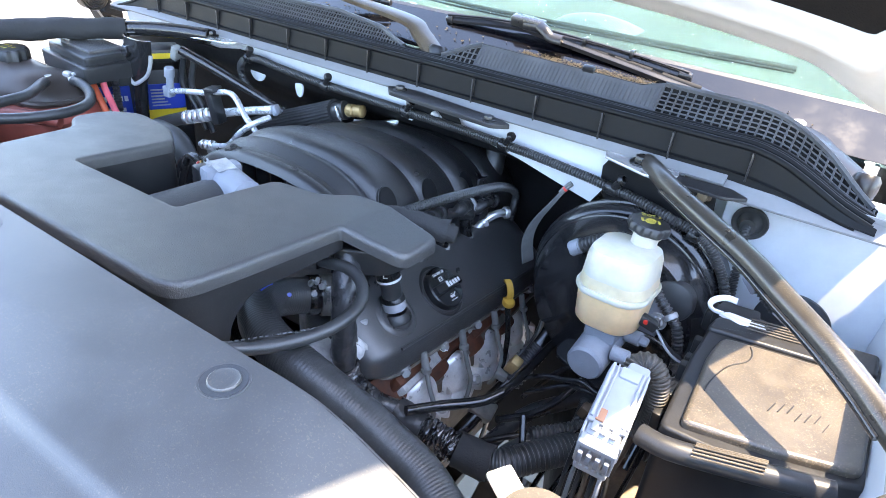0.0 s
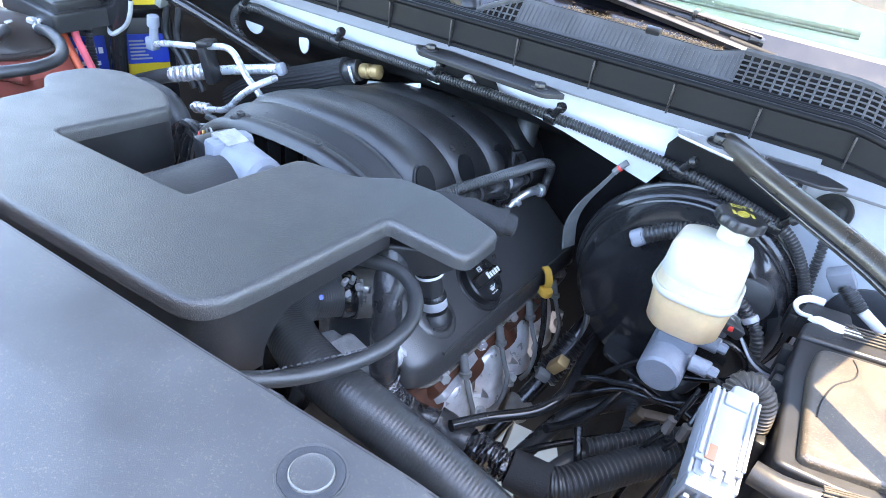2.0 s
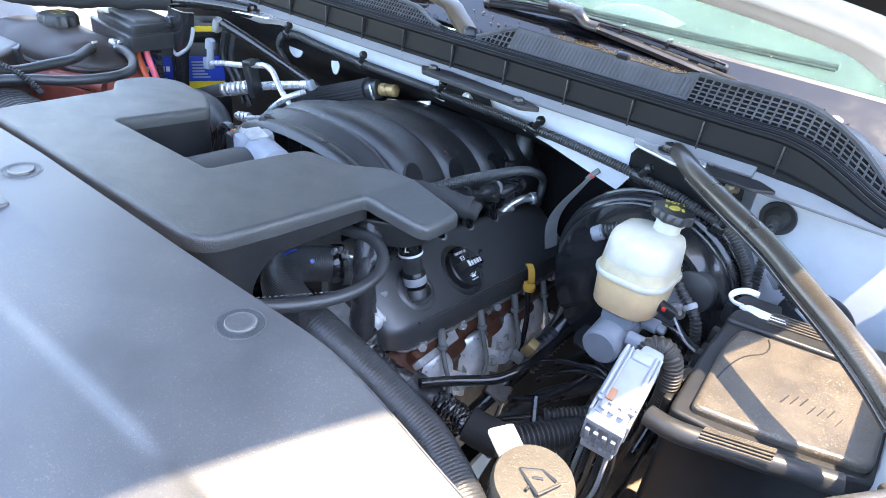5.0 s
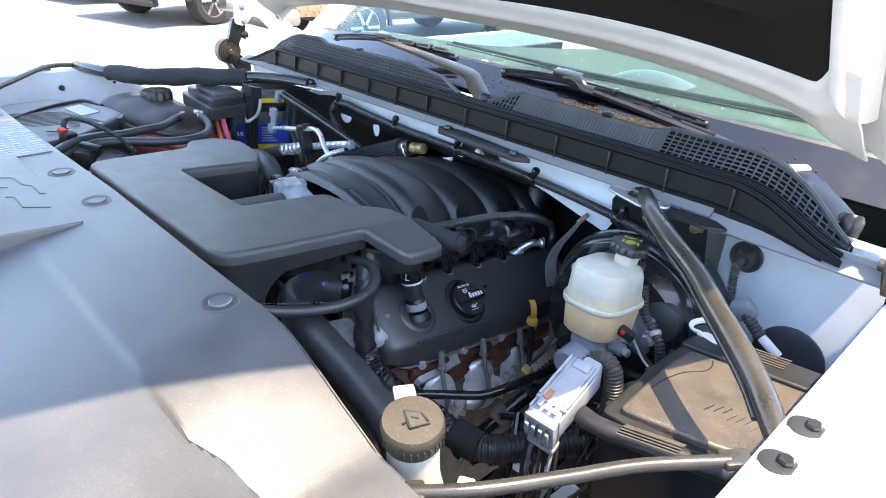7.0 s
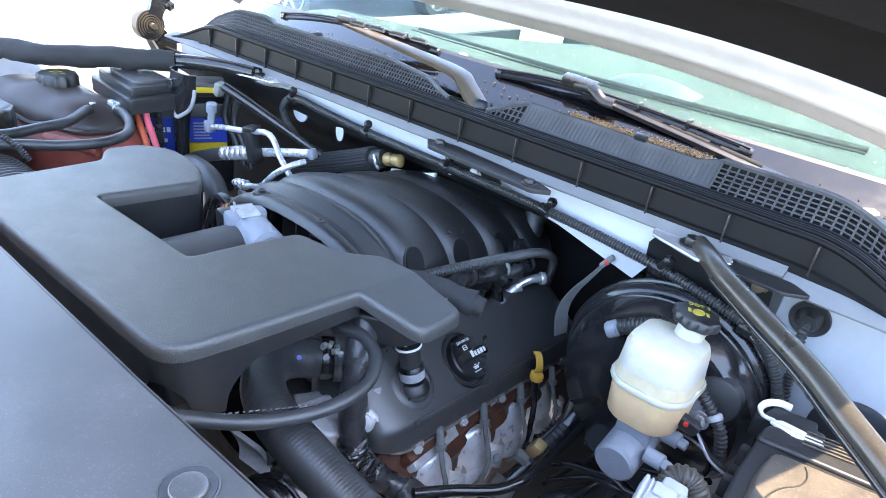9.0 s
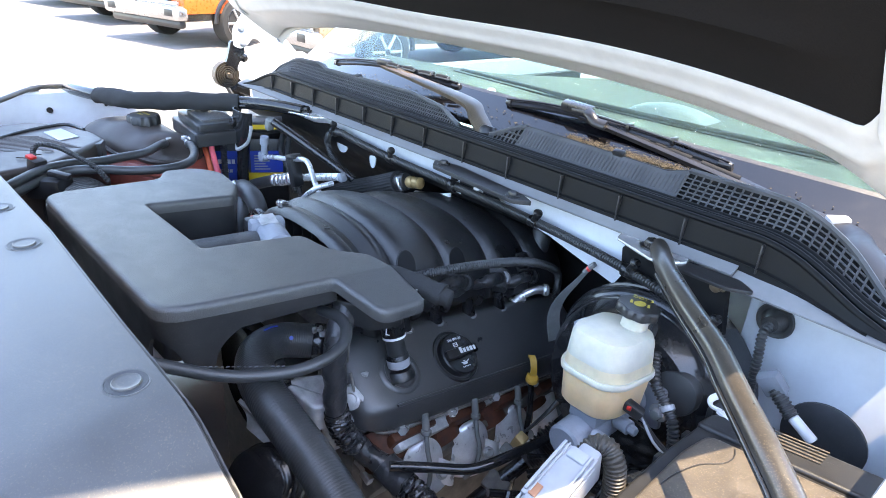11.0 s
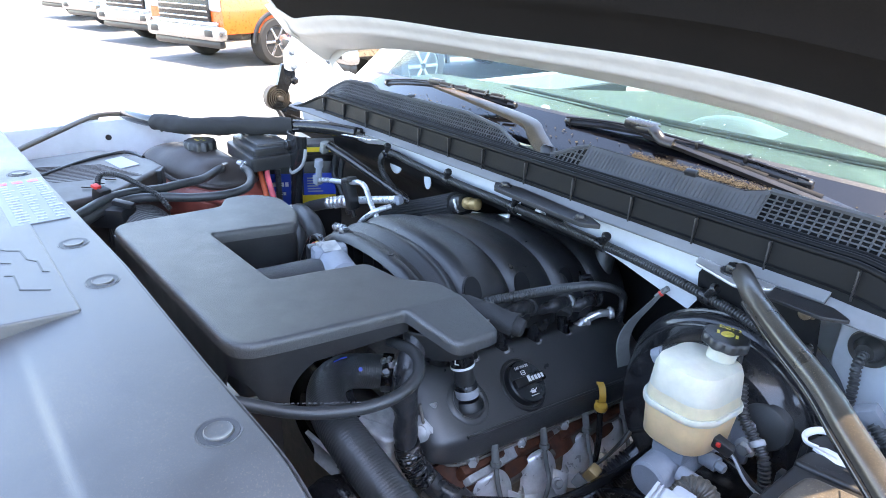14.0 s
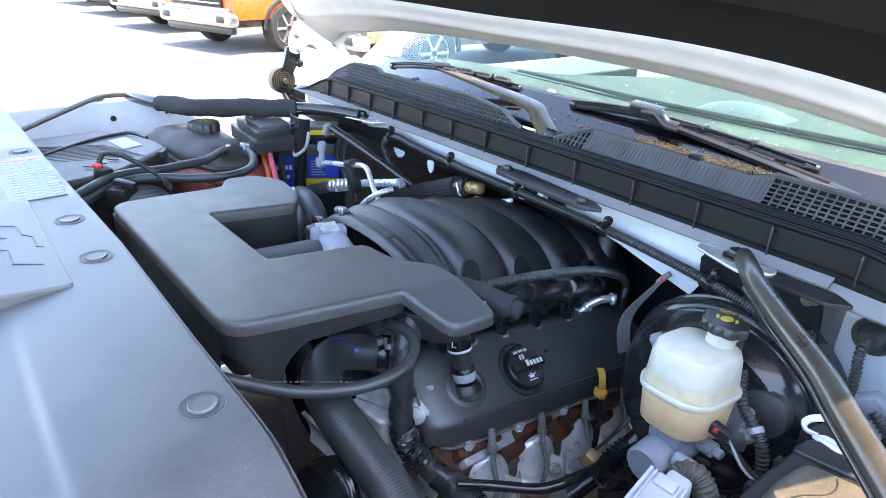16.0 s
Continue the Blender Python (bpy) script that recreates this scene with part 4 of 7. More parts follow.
slab(b, rounded([(-0.225, 0.57), (-0.17, 0.60), (-0.16, 0.64), (-0.25, 0.66)], 0.015), 1.154, 0.03, 0.003)
part("lobe_base", b, PLASTIC, box)
b = B()
rod(b, (-0.445, 0.455, 1.110), (-0.440, 0.600, 1.102), 0.056, seg=44)
part("throttle_duct", b, GRAIN, box)
# ribbed bellows towards the filter
b = B()
tube(b, [(-0.60, 0.435, 1.108), (-0.66, 0.44, 1.108), (-0.74, 0.445, 1.104), (-0.84, 0.45, 1.095)], 0.057, 28, ridge=0.005, pitch=0.012)
solo("intake_bellows", b, RUBBER, (-0.72, 0.42, 1.06), "ribbed black rubber intake bellows", "intake hose")

# ---- intake manifold ----
man = thing("intake_manifold", (-0.42, 0.82, 1.0), "black plastic intake manifold with arched runners", "intake manifold")
MX = -0.415
def man_z(y):
    return -0.20 * (y - 0.68)
def man_pt(a, y, lift=0.0):
    """a: angle round the arch from the driver's side; lift: distance above the groove line."""
    ca, sa = math.cos(a), math.sin(a)
    w, h = 0.150 + lift, 0.122 + lift
    return V(MX + w * math.copysign(abs(ca) ** 0.80, ca), y, 1.062 + man_z(y) + h * abs(sa) ** 0.68)
def man_drop(y):
    """How far the plenum's front slopes down to its opening."""
    return 0.034 * ease((0.722 - y) / 0.070)
def man_f(u, v):
    y = lerp(0.672, 1.075, v)
    t = (y - 0.714) / 0.0945
    ph = t - math.floor(t)
    lift = 0.016 * (1 - (2 * abs(ph - 0.5)) ** 4.0) - 0.005
    if y < 0.714:
        lift = -0.005 + 0.016 * ease((0.714 - y) / 0.022)
    return man_pt(math.pi * (0.02 + 0.96 * u), y, lift) - V(0, 0, man_drop(y))
b = B()
sheet(b, 56, 260, man_f, 0.004)
part("runner_cover", b, RUNNER, man)
b = B()
sheet(b, 48, 8, lambda u, v: man_pt(math.pi * (0.02 + 0.96 * u), 0.650 + 0.024 * v, (0.006, 0.013, 0.0145, 0.0145, 0.0130, 0.0115, 0.0110, 0.0105, 0.009)[int(v * 8)]) - V(0, 0, man_drop(0.650 + 0.024 * v)), 0.006)
part("front_lip", b, RUNNER, man)
for k in range(3):
    b = B()
    c = man_pt(radians(106 - 11 * k), 0.685, 0.009) - V(0, 0, man_drop(0.685))
    lathe(b, c, c - V(MX, 0.666, 1.05), [(0.010, -0.004), (0.009, 0.001), (0.006, 0.0025), (0.0, 0.0028)], 18)
    part("lip_dimple", b, RUNNER, man)
for x, z in ((-0.492, 1.160), (-0.372, 1.162)):
    b = B()
    block(b, (x, 0.661, z), (0.020, 0.020, 0.020), 0.004)
    lathe(b, (x, 0.661, z + 0.009), (0, 0, 1), [(0.005, 0), (0.005, 0.004), (0.003, 0.004), (0, 0.002)], 12)
    part("lug", b, RUNNER, man)
b = B()
block(b, (MX, 0.74, 1.050), (0.25, 0.05, 0.12), 0.01)
part("plenum", b, MAT_BLACK, man)
for k in range(8):
    b = B()
    block(b, (MX - 0.10 + k * 0.028, 0.680, 1.085), (0.0025, 0.02, 0.12), 0.001)
    part("web", b, PLASTIC, man)
# cup-shaped openings at the foot of the runners, solid discs coloured black for the shade inside, and a square boss
for k in range(3):
    y = 0.728 + 0.100 * k
    c = man_pt(radians(30), y, 0.010 if k else 0.012) - V(0, 0, man_drop(y))
    n = V(0.80, -0.25, 0.50).normalized()
    b = B()
    lathe(b, c - n * 0.004, n, [(0.0132, -0.01), (0.0132, 0.0040), (0.0126, 0.0044), (0.0120, 0.0040)], 26, 1.7)
    part("opening_rim", b, RUNNER, man)
    b = B()
    lathe(b, c - n * 0.002, n, [(0.0124, 0), (0.0124, 0.0056), (0.0, 0.0056)], 26, 1.7)
    part("opening", b, COWL, man)
c = man_pt(radians(24), 0.968, 0.018)
n = V(0.85, -0.30, 0.42).normalized()
b = B()
lathe(b, c, n, [(0.019, -0.02), (0.019, 0.0), (0.017, 0.003), (0.013, 0.003), (0.011, -0.008), (0, -0.008)], 6)
part("square_boss", b, PLASTIC, man)
# throttle actuator in pale cast metal
tb = thing("throttle_body", (-0.41, 0.60, 1.12), "pale grey throttle actuator with wires", "throttle body")
b = B()
rod(b, (-0.455, 0.612, 1.148), (-0.386, 0.596, 1.148), 0.0235, 0.0225, 28, 0.005)
block(b, (-0.456, 0.610, 1.148), (0.024, 0.052, 0.046), 0.006, (0, 0, -12))
part("motor", b, CAST, tb)
b = B()
block(b, (-0.478, 0.610, 1.145), (0.024, 0.044, 0.040), 0.004, (0, 0, -12))
part("plug", b, PLASTIC, tb)
b = B()
block(b, (-0.450, 0.608, 1.1722), (0.030, 0.026, 0.002), 0.0008, (0, 6, -12))
block(b, (-0.462, 0.598, 1.1735), (0.008, 0.008, 0.005), 0.001, (0, 6, -8))
part("clip", b, ALU, tb, "bright spring clip")
for k, m in enumerate((RED, YELLOW, PLASTIC, PALE)):
    b = B()
    tube(b, [(-0.488, 0.60 + 0.006 * k, 1.148), (-0.500, 0.605 + 0.006 * k, 1.158), (-0.520, 0.625 + 0.004 * k, 1.148), (-0.535, 0.655, 1.11)], 0.0014, 6)
    part("wire", b, m, tb)

# ---- engine block, head, valve cover ----
eng = thing("engine_block", (MID, 0.80, 0.45), "grimy dark engine block under the covers", "engine")
b = B()
block(b, (MID, 0.84, 0.70), (0.46, 0.48, 0.40), 0.02)
part("crankcase", b, DARK, eng)
b = B()
block(b, (-0.27, 0.84, 0.86), (0.16, 0.44, 0.14), 0.01, (0, 35, 0))
part("cylinder_bank", b, DARK, eng)
b = B()
block(b, (-0.64, 0.82, 0.92), (0.16, 0.50, 0.18), 0.01, (0, -35, 0))
part("cylinder_bank", b, DARK, eng)
b = B()
block(b, (MID, 0.83, 0.985), (0.30, 0.40, 0.08), 0.01)
part("valley_cover", b, DARK, eng)
b = B()
block(b, (-0.232, 0.850, 0.914), (0.10, 0.44, 0.055), 0.006, (-9, 40, 0))
part("cylinder_head", b, ALU, eng, "cast aluminium cylinder head")
b = B()
block(b, (-0.27, 0.635, 0.92), (0.14, 0.03, 0.18), 0.012)
for k in range(9):
    block(b, (-0.205 - 0.008 * (k % 3), 0.622 - 0.004 * (k % 2), 0.860 + 0.020 * k), (0.022, 0.022, 0.016), 0.003, (10 * k, 20 + 9 * k, 14 * k))
part("front_cover", b, ALU, eng, "grey cast front cover")
b = B()
block(b, (-0.262, 0.565, 0.985), (0.075, 0.05, 0.016), 0.005, (0, 8, -30))
block(b, (-0.235, 0.575, 0.955), (0.05, 0.02, 0.06), 0.006, (10, 12, -25))
part("alternator_bracket", b, ALU, eng, "bright cast bracket")
b = B()
lathe(b, (-0.33, 0.53, 1.00), (0, -1, 0), [(0.085, 0), (0.085, 0.02), (0.08, 0.024), (0.06, 0.018), (0.03, 0.018), (0.028, 0.03), (0, 0.03)], 48)
part("pulley", b, STEEL_BLACK, eng)
b = B()
lathe(b, (-0.13, 0.50, 0.82), (0, -1, 0), [(0.06, 0), (0.06, 0.02), (0.055, 0.024), (0.04, 0.018), (0, 0.018)], 48)
part("pulley", b, STEEL_BLACK, eng)
b = B()
lathe(b, (-0.250, 0.595, 1.066), (0.6, 0.8, -0.1), [(0.026, -0.012), (0.026, 0.01), (0.022, 0.02)], 32)
part("thermostat_outlet", b, DARK, eng)

b = B()
slab(b, rounded([(-0.262, 0.520), (-0.205, 0.535), (-0.198, 0.570), (-0.250, 0.575)], 0.008), lambda x, y: 1.024 - 0.25 * (x + 0.23), 0.040, 0.004, 0.004)
part("outlet_casting", b, ALU, eng, "pale cast coolant outlet")
b = B()
sheet(b, 10, 10, lambda u, v: (-0.318 + 0.034 * u + 0.014 * v, 0.490 + 0.016 * u + 0.006 * math.sin(3 * v), lerp(0.985, 0.945, v) - 0.02 * u), 0.006)
part("belt_bracket", b, ALU, eng, "bright cast bracket")
for k, (r, h) in enumerate(((0.050, 0.0), (0.044, 0.026))):
    b = B()
    lathe(b, V(-0.255, 0.500, 0.885) + V(0.30, -0.55, 0.45).normalized() * h, (0.30, -0.55, 0.45), [(r - 0.004, 0), (r, 0.003), (r, 0.012), (r - 0.003, 0.014), (r - 0.003, 0.018), (r, 0.020), (r - 0.006, 0.025), (0, 0.026)], 40)
    part("tensioner_pulley", b, STEEL_BLACK, eng)

vc = thing("valve_cover", (-0.2, 0.84, 0.95), "black plastic valve cover with an oil filler cap", "valve cover")
VC_SEC = [(-0.318, 0.945), (-0.312, 1.040), (-0.290, 1.052), (-0.262, 1.058), (-0.250, 1.0595), (-0.240, 1.0535), (-0.180, 1.0045), (-0.171, 0.996), (-0.167, 0.988), (-0.167, 0.962), (-0.169, 0.955), (-0.180, 0.950)]
VY = 0.646
def vc_ring(b, y, s):
    """A section of the cover at y, drawn in by s at its ends."""
    poly = rounded(VC_SEC, 0.007, 3)
    cx, cz = -0.235, 0.965
    return [b.verts.new((lerp(cx, p.x, 1 - 0.8 * s), y, lerp(cz, p.y, 1 - s) - 0.15 * (y - VY))) for p in poly]
b = B()
rings = [vc_ring(b, y, s) for y, s in ((0.590, 0.50), (0.592, 0.38), (0.597, 0.265), (0.605, 0.165), (0.617, 0.085), (0.632, 0.032), (0.650, 0.006), (0.665, 0.0), (0.75, 0.0), (0.90, 0.0), (1.04, 0.0), (1.055, 0.02), (1.066, 0.10), (1.072, 0.25))]
skin(b, rings)
b.faces.new(rings[0]), b.faces.new(rings[-1])
part("shell", b, VALVE, vc)
def vc_on(x, y):
    """Height of the cover's sloping face."""
    return 0.996 - 0.805 * (x + 0.171) - 0.15 * (y - VY)
b = B()
tube(b, [(-0.1695, 0.640 + 0.02 * k, 0.9935 - 0.15 * (0.640 + 0.02 * k - VY)) for k in range(21)], 0.0022, 8)
part("ridge", b, VALVE, vc)
b = B()
tube(b, [(-0.215, 0.596, 1.040), (-0.205, 0.596, 1.010), (-0.198, 0.600, 0.985), (-0.188, 0.606, 0.964), (-0.176, 0.620, 0.955)] + [(-0.170, 0.650 + 0.03 * k, 0.950 - 0.15 * (0.03 * k)) for k in range(14)], 0.0020, 8)
part("gasket", b, DARK, vc, "grimy gasket edge")
NV = V(0.62, 0.10, 0.78).normalized()
b = B()
lathe(b, V(-0.203, 0.668, vc_on(-0.203, 0.668)) - NV * 0.004, NV, [(0.036, 0), (0.033, 0.0045), (0.029, 0.0068), (0.025, 0.0068), (0.021, 0.003)], 40)
part("breather_collar", b, VALVE, vc)
# oil cap on its oval pad
cap_at = V(-0.2020, 0.771, vc_on(-0.2020, 0.771))
cap = thing("oil_filler_cap", cap_at, "round black oil filler cap with white print", "oil cap")
b = B()
lathe(b, cap_at - NV * 0.006, NV, [(0.041, 0), (0.040, 0.008), (0.0385, 0.0095), (0.035, 0.0095), (0.034, 0.006)], 44)
part("collar", b, RUNNER, cap)
b = B()
lathe(b, cap_at, NV, [(0.032, -0.004), (0.032, 0.012), (0.030, 0.014), (0.027, 0.0135), (0.0, 0.0135)], 44)
part("body", b, SATIN, cap)
ux = V(-0.02, 0.99, -0.13)
ux = (ux - NV * ux.dot(NV)).normalized()
uy = NV.cross(ux)
def cap_pose(dx, dy, n=0.0140, spin=0.0):
    c = cap_at + NV * n + ux * dx + uy * dy
    m = Matrix((ux, uy, NV)).transposed().to_4x4()
    return Matrix.Translation(c) @ m @ pose(0, 0, 0, 0, 0, spin)
b = B()
block(b, (0, 0, 0), (0.060, 0.014, 0.010), 0.003)
bmesh.ops.transform(b, matrix=cap_pose(0, 0, 0.017), verts=b.verts)
part("grip", b, SATIN, cap)
for k, (w, h) in enumerate(((0.0052, 0.0090), (0.0046, 0.0066), (0.0046, 0.0066), (0.0050, 0.0066), (0.0040, 0.0066))):
    b = B()
    block(b, (0.0066 * (k - 2), 0.5 * (h - 0.0066), 0.0001), (w, h, 0.0004), 0)
    bmesh.ops.transform(b, matrix=cap_pose(0.009, 0.0, 0.0225), verts=b.verts)
    part("print_bar", b, INK, cap)
lettering("print", "SAE 0W-20", 0.0056, cap_pose(0.0, 0.0215, 0.0142), INK, cap)
b = B()
block(b, (0, 0, 0), (0.0085, 0.0042, 0.0006), 0.0)
block(b, (0.0065, 0.0022, 0), (0.006, 0.0012, 0.0006), 0.0, (0, 0, 30))
block(b, (-0.0052, 0.0015, 0), (0.0022, 0.0012, 0.0006), 0.0)
block(b, (0.0, 0.0036, 0), (0.0045, 0.0011, 0.0006), 0.0)
for k in range(5):
    block(b, (-0.006 + k * 0.0032, -0.0052, 0), (0.0024, 0.0012, 0.0006), 0.0, (0, 0, 30 if k % 2 else -30))
bmesh.ops.transform(b, matrix=cap_pose(0.0, -0.0165, 0.0143), verts=b.verts)
part("oil_can_mark", b, INK, cap)
b = B()
for dx in (-0.0036, 0.0036):
    block(b, (dx, 0, 0), (0.0011, 0.006, 0.0006), 0.0)
for dy in (-0.0028, 0.0, 0.0028):
    block(b, (0, dy, 0), (0.007, 0.0009, 0.0006), 0.0)
bmesh.ops.transform(b, matrix=cap_pose(-0.002, 0.0130, 0.0143), verts=b.verts)
part("book_mark", b, INK, cap)

# breather fitting with white band and letter L
pv = thing("breather_fitting", (-0.20, 0.668, 1.02), "black breather hose fitting with a white band", "hose fitting")
a0, a1 = V(-0.203, 0.668, 1.022), V(-0.232, 0.660, 1.150)
b = B()
rod(b, lerp(a0, a1, 0.36), a1, 0.0160, 0.0160, 28, 0.002)
part("sleeve", b, SATIN, pv)
b = B()
rod(b, lerp(a0, a1, 0.14), lerp(a0, a1, 0.37), 0.0130, 0.0138, 28, 0.001)
part("neck", b, RUBBER, pv)
b = B()
rod(b, lerp(a0, a1, 0.045), lerp(a0, a1, 0.135), 0.0158, 0.0158, 28, 0.001)
part("lock_ring", b, PALE, pv)
b = B()
rod(b, lerp(a0, a1, 0.135), lerp(a0, a1, 0.19), 0.0162, 0.0150, 28, 0.001)
part("shoulder", b, SATIN, pv)
b = B()
rod(b, lerp(a0, a1, 0.375), lerp(a0, a1, 0.40), 0.0163, seg=28)
part("band", b, INK, pv)
view = V(0.58, -0.80, 0.12)
for ch, h, dx in (("L", 0.475, -0.002),):
    c = lerp(a0, a1, h) + view.normalized() * 0.0166
    lettering("print", ch, 0.015, look(c, c - view) @ pose(dx, 0, 0), INK, pv)
b = B()
lathe(b, a0 - V(0, 0, 0.010), (-0.15, -0.05, 1), [(0.022, 0), (0.021, 0.005), (0.018, 0.009), (0.0165, 0.012)], 30)
part("socket", b, RUNNER, pv)

# front lifting lug with its bolt
b = B()
block(b, (-0.216, 0.601, 0.996), (0.034, 0.022, 0.044), 0.007, (0, 30, 20))
block(b, (-0.208, 0.596, 0.968), (0.026, 0.020, 0.030), 0.006, (0, 10, 30))
lathe(b, (-0.210, 0.594, 1.002), (0.6, -0.6, 0.5), [(0.014, 0), (0.014, 0.008), (0.009, 0.010), (0.009, 0.018), (0.006, 0.019), (0, 0.019)], 18)
part("lifting_lug", b, ALU, eng, "pitted cast lifting lug")

# dipstick: one bent strap ending in a round stop
dip = thing("oil_dipstick", (-0.150, 0.895, 0.93), "yellow oil dipstick with a bent strap handle", "dipstick")
b = B()
path = spline([(-0.156, 0.896, 0.944), (-0.149, 0.894, 0.949), (-0.148, 0.893, 0.960), (-0.154, 0.896, 0.972), (-0.161, 0.899, 0.975)], 0.003)
side = V(0.70, 0.70, 0.0).normalized()
rings = []
for k, c in enumerate(path):
    z = (path[min(k + 1, len(path) - 1)] - path[max(0, k - 1)]).normalized()
    n = z.cross(side).normalized()
    rings.append([b.verts.new(c + side * (0.0050 * ca) + n * (0.0020 * sa)) for ca, sa in ((-1, -1), (1, -1), (1, 1), (-1, 1))])
skin(b, rings)
b.faces.new(rings[0]), b.faces.new(rings[-1])
part("handle", b, YELLOW, dip)
b = B()
lathe(b, (-0.150, 0.894, 0.936), (0.25, -0.15, 1), [(0.0095, 0), (0.0105, 0.002), (0.0105, 0.006), (0.0085, 0.009), (0, 0.010)], 22)
part("stop", b, YELLOW, dip)
b = B()
tube(b, [(-0.150, 0.893, 0.938), (-0.135, 0.88, 0.88), (-0.13, 0.86, 0.80), (-0.14, 0.84, 0.65)], 0.0045, 8)
part("guide_tube", b, STEEL_BLACK, dip)

# exhaust manifold with plug shields and leads
ex = thing("exhaust_manifold", (-0.19, 0.80, 0.80), "rust-brown cast exhaust manifold", "exhaust manifold")
b = B()
tube(b, [(-0.200, 0.610, 0.905), (-0.200, 0.66, 0.903), (-0.200, 0.76, 0.880), (-0.202, 0.88, 0.857), (-0.205, 0.98, 0.83), (-0.21, 1.04, 0.74)], 0.028, 16, 0.01)
part("log", b, RUST, ex)
for k in range(4):
    y = 0.628 + 0.1035 * k
    b = B()
    rod(b, (-0.215, y, 0.935 - 0.018 * k), (-0.182, y + 0.01, 0.893 - 0.018 * k), 0.032, 0.028, 16)
    part("port_runner", b, RUST, ex)
    b = B()
    block(b, (-0.185, y + 0.04, 0.915 - 0.018 * k), (0.016, 0.085, 0.060), 0.006, (-10, 30, 0))
    part("port_flange", b, RUST, ex)
def shield_at(k):
    return V(-0.163 - 0.004 * k, 0.684 + 0.100 * k, 0.884 - 0.020 * k)
for k in range(4):
    c = shield_at(k)
    sh = thing("spark_plug_shield", c, "bright stamped steel spark plug heat shield", "heat shield", "spark plug shields")
    n = V(0.72, -0.30, 0.55).normalized()
    b = B()
    # a domed stamped leaf, rounded at the top and flared at the foot
    def leaf(u, v, c=c):
        a = 2 * u - 1
        h = lerp(-0.050, 0.034, v)
        w = 0.036 * max(0.0, 1 - ((v - 0.5) / 0.5) ** 2) ** 0.5 if v > 0.5 else 0.036 + 0.010 * (0.5 - v)
        bulge = 0.017 * (1 - a * a) * (1 - 0.75 * max(0, v - 0.5)) - 0.006 * math.exp(-((v - 0.22) / 0.07) ** 2) + 0.012 * max(0, 0.3 - v)
        return c + V(0.10, 0.98, -0.15) * (w * a) + V(0.88, -0.42, 0.20) * bulge + V(-0.16, 0.05, 1) * h
    sheet(b, 20, 26, leaf, 0.0015)
    part("dome", b, SHIELD_METAL, sh)
    b = B()
    bolt(b, c + V(0.028, 0.012, -0.012), n, 0.006, 0.008)
    part("bolt", b, ALU, sh)
    b = B()
    sheet(b, 10, 6, lambda u, v, c=c: c + V(0.012 + 0.016 * math.sin(math.pi * u), 0.020 + 0.030 * u, -0.045 + 0.045 * v - 0.01 * u), 0.0015)
    part("side_leaf", b, SHIELD_METAL, sh)
for k in range(4):
    y, z = 0.682 + 0.0975 * k, 0.943 - 0.0195 * k
    x, z = -0.157, z - 0.006
    ld = thing("ignition_lead", (x, y, z), "grey rubber spark plug lead with its boot", "ignition lead", "spark plug leads")
    b = B()
    rod(b, (x - 0.010, y + 0.005, z + 0.024), (x, y, z), 0.0050, 0.0058, 14, 0.001)
    lathe(b, (x, y, z), (-0.25, 0.2, 1), [(0.0058, -0.004), (0.0076, -0.002), (0.0076, 0.003), (0.0060, 0.004)], 16)
    part("boot", b, STRAP, ld)
    b = B()
    tube(b, [(x, y, z), (x + 0.012, y - 0.006, z - 0.022), (x + 0.022, y - 0.008, z - 0.045 ), (x + 0.024, y - 0.014 - 0.005 * k, z - 0.075), (x + 0.016, y - 0.032, z - 0.092)], 0.0034, 10)
    part("lead", b, STRAP, ld)
for k in range(5):
    y, z = 0.652 + 0.0925 * k, 0.949 - 0.0145 * k
    b = B()
    bolt(b, (-0.176, y, z), (0.85, -0.45, 0.25), 0.0075, 0.014)
    part("head_bolt", b, CHROME, eng)
    for j in range(3):
        b = B()
        block(b, (-0.190 + 0.004 * j, y + 0.012 + 0.022 * j, z - 0.004 - 0.004 * j), (0.015, 0.018, 0.016), 0.005, (15 * k + 20 * j, 30, 20 - 9 * k))
        part("head_boss", b, ALU, eng)

# coils, rail and loom above the valve cover
loom = thing("injector_loom", (-0.25, 0.85, 1.03), "taped black wiring loom along the fuel rail", "wiring loom")
b = B()
tube(b, [(-0.265, 0.665, 1.110), (-0.255, 0.72, 1.096), (-0.262, 0.80, 1.078), (-0.270, 0.88, 1.062), (-0.275, 0.97, 1.035)], 0.0145, 16, 0.004)
crumple(b, 0.003, 0.016)
part("trunk", b, TAPE, loom)
for k, y in enumerate((0.715, 0.775, 0.845, 0.915)):
    z = 1.052 - 0.15 * (y - VY)
    b = B()
    rod(b, (-0.252, y, z), (-0.256, y - 0.004, z + 0.034), 0.0105, 0.0085, 16, 0.001)
    part("injector_plug", b, SATIN, loom)
    b = B()
    lathe(b, (-0.252, y, z), (0.1, 0, 1), [(0.0125, 0), (0.0125, 0.004), (0.010, 0.005)], 16)
    part("collar", b, CHROME, loom)
    b = B()
    block(b, (-0.262, y + 0.018, z + 0.026), (0.030, 0.020, 0.020), 0.004, (10, 15, 20 * k))
    part("plug_body", b, SATIN, loom)
b = B()
tube(b, [(-0.245, 0.640, 1.160), (-0.205, 0.660, 1.164), (-0.175, 0.673, 1.161), (-0.146, 0.686, 1.156)], 0.0140, 18, 0.004)
crumple(b, 0.0025, 0.014)
part("taped_end", b, FOAM, loom, "loom end wrapped in dull tape")
b = B()
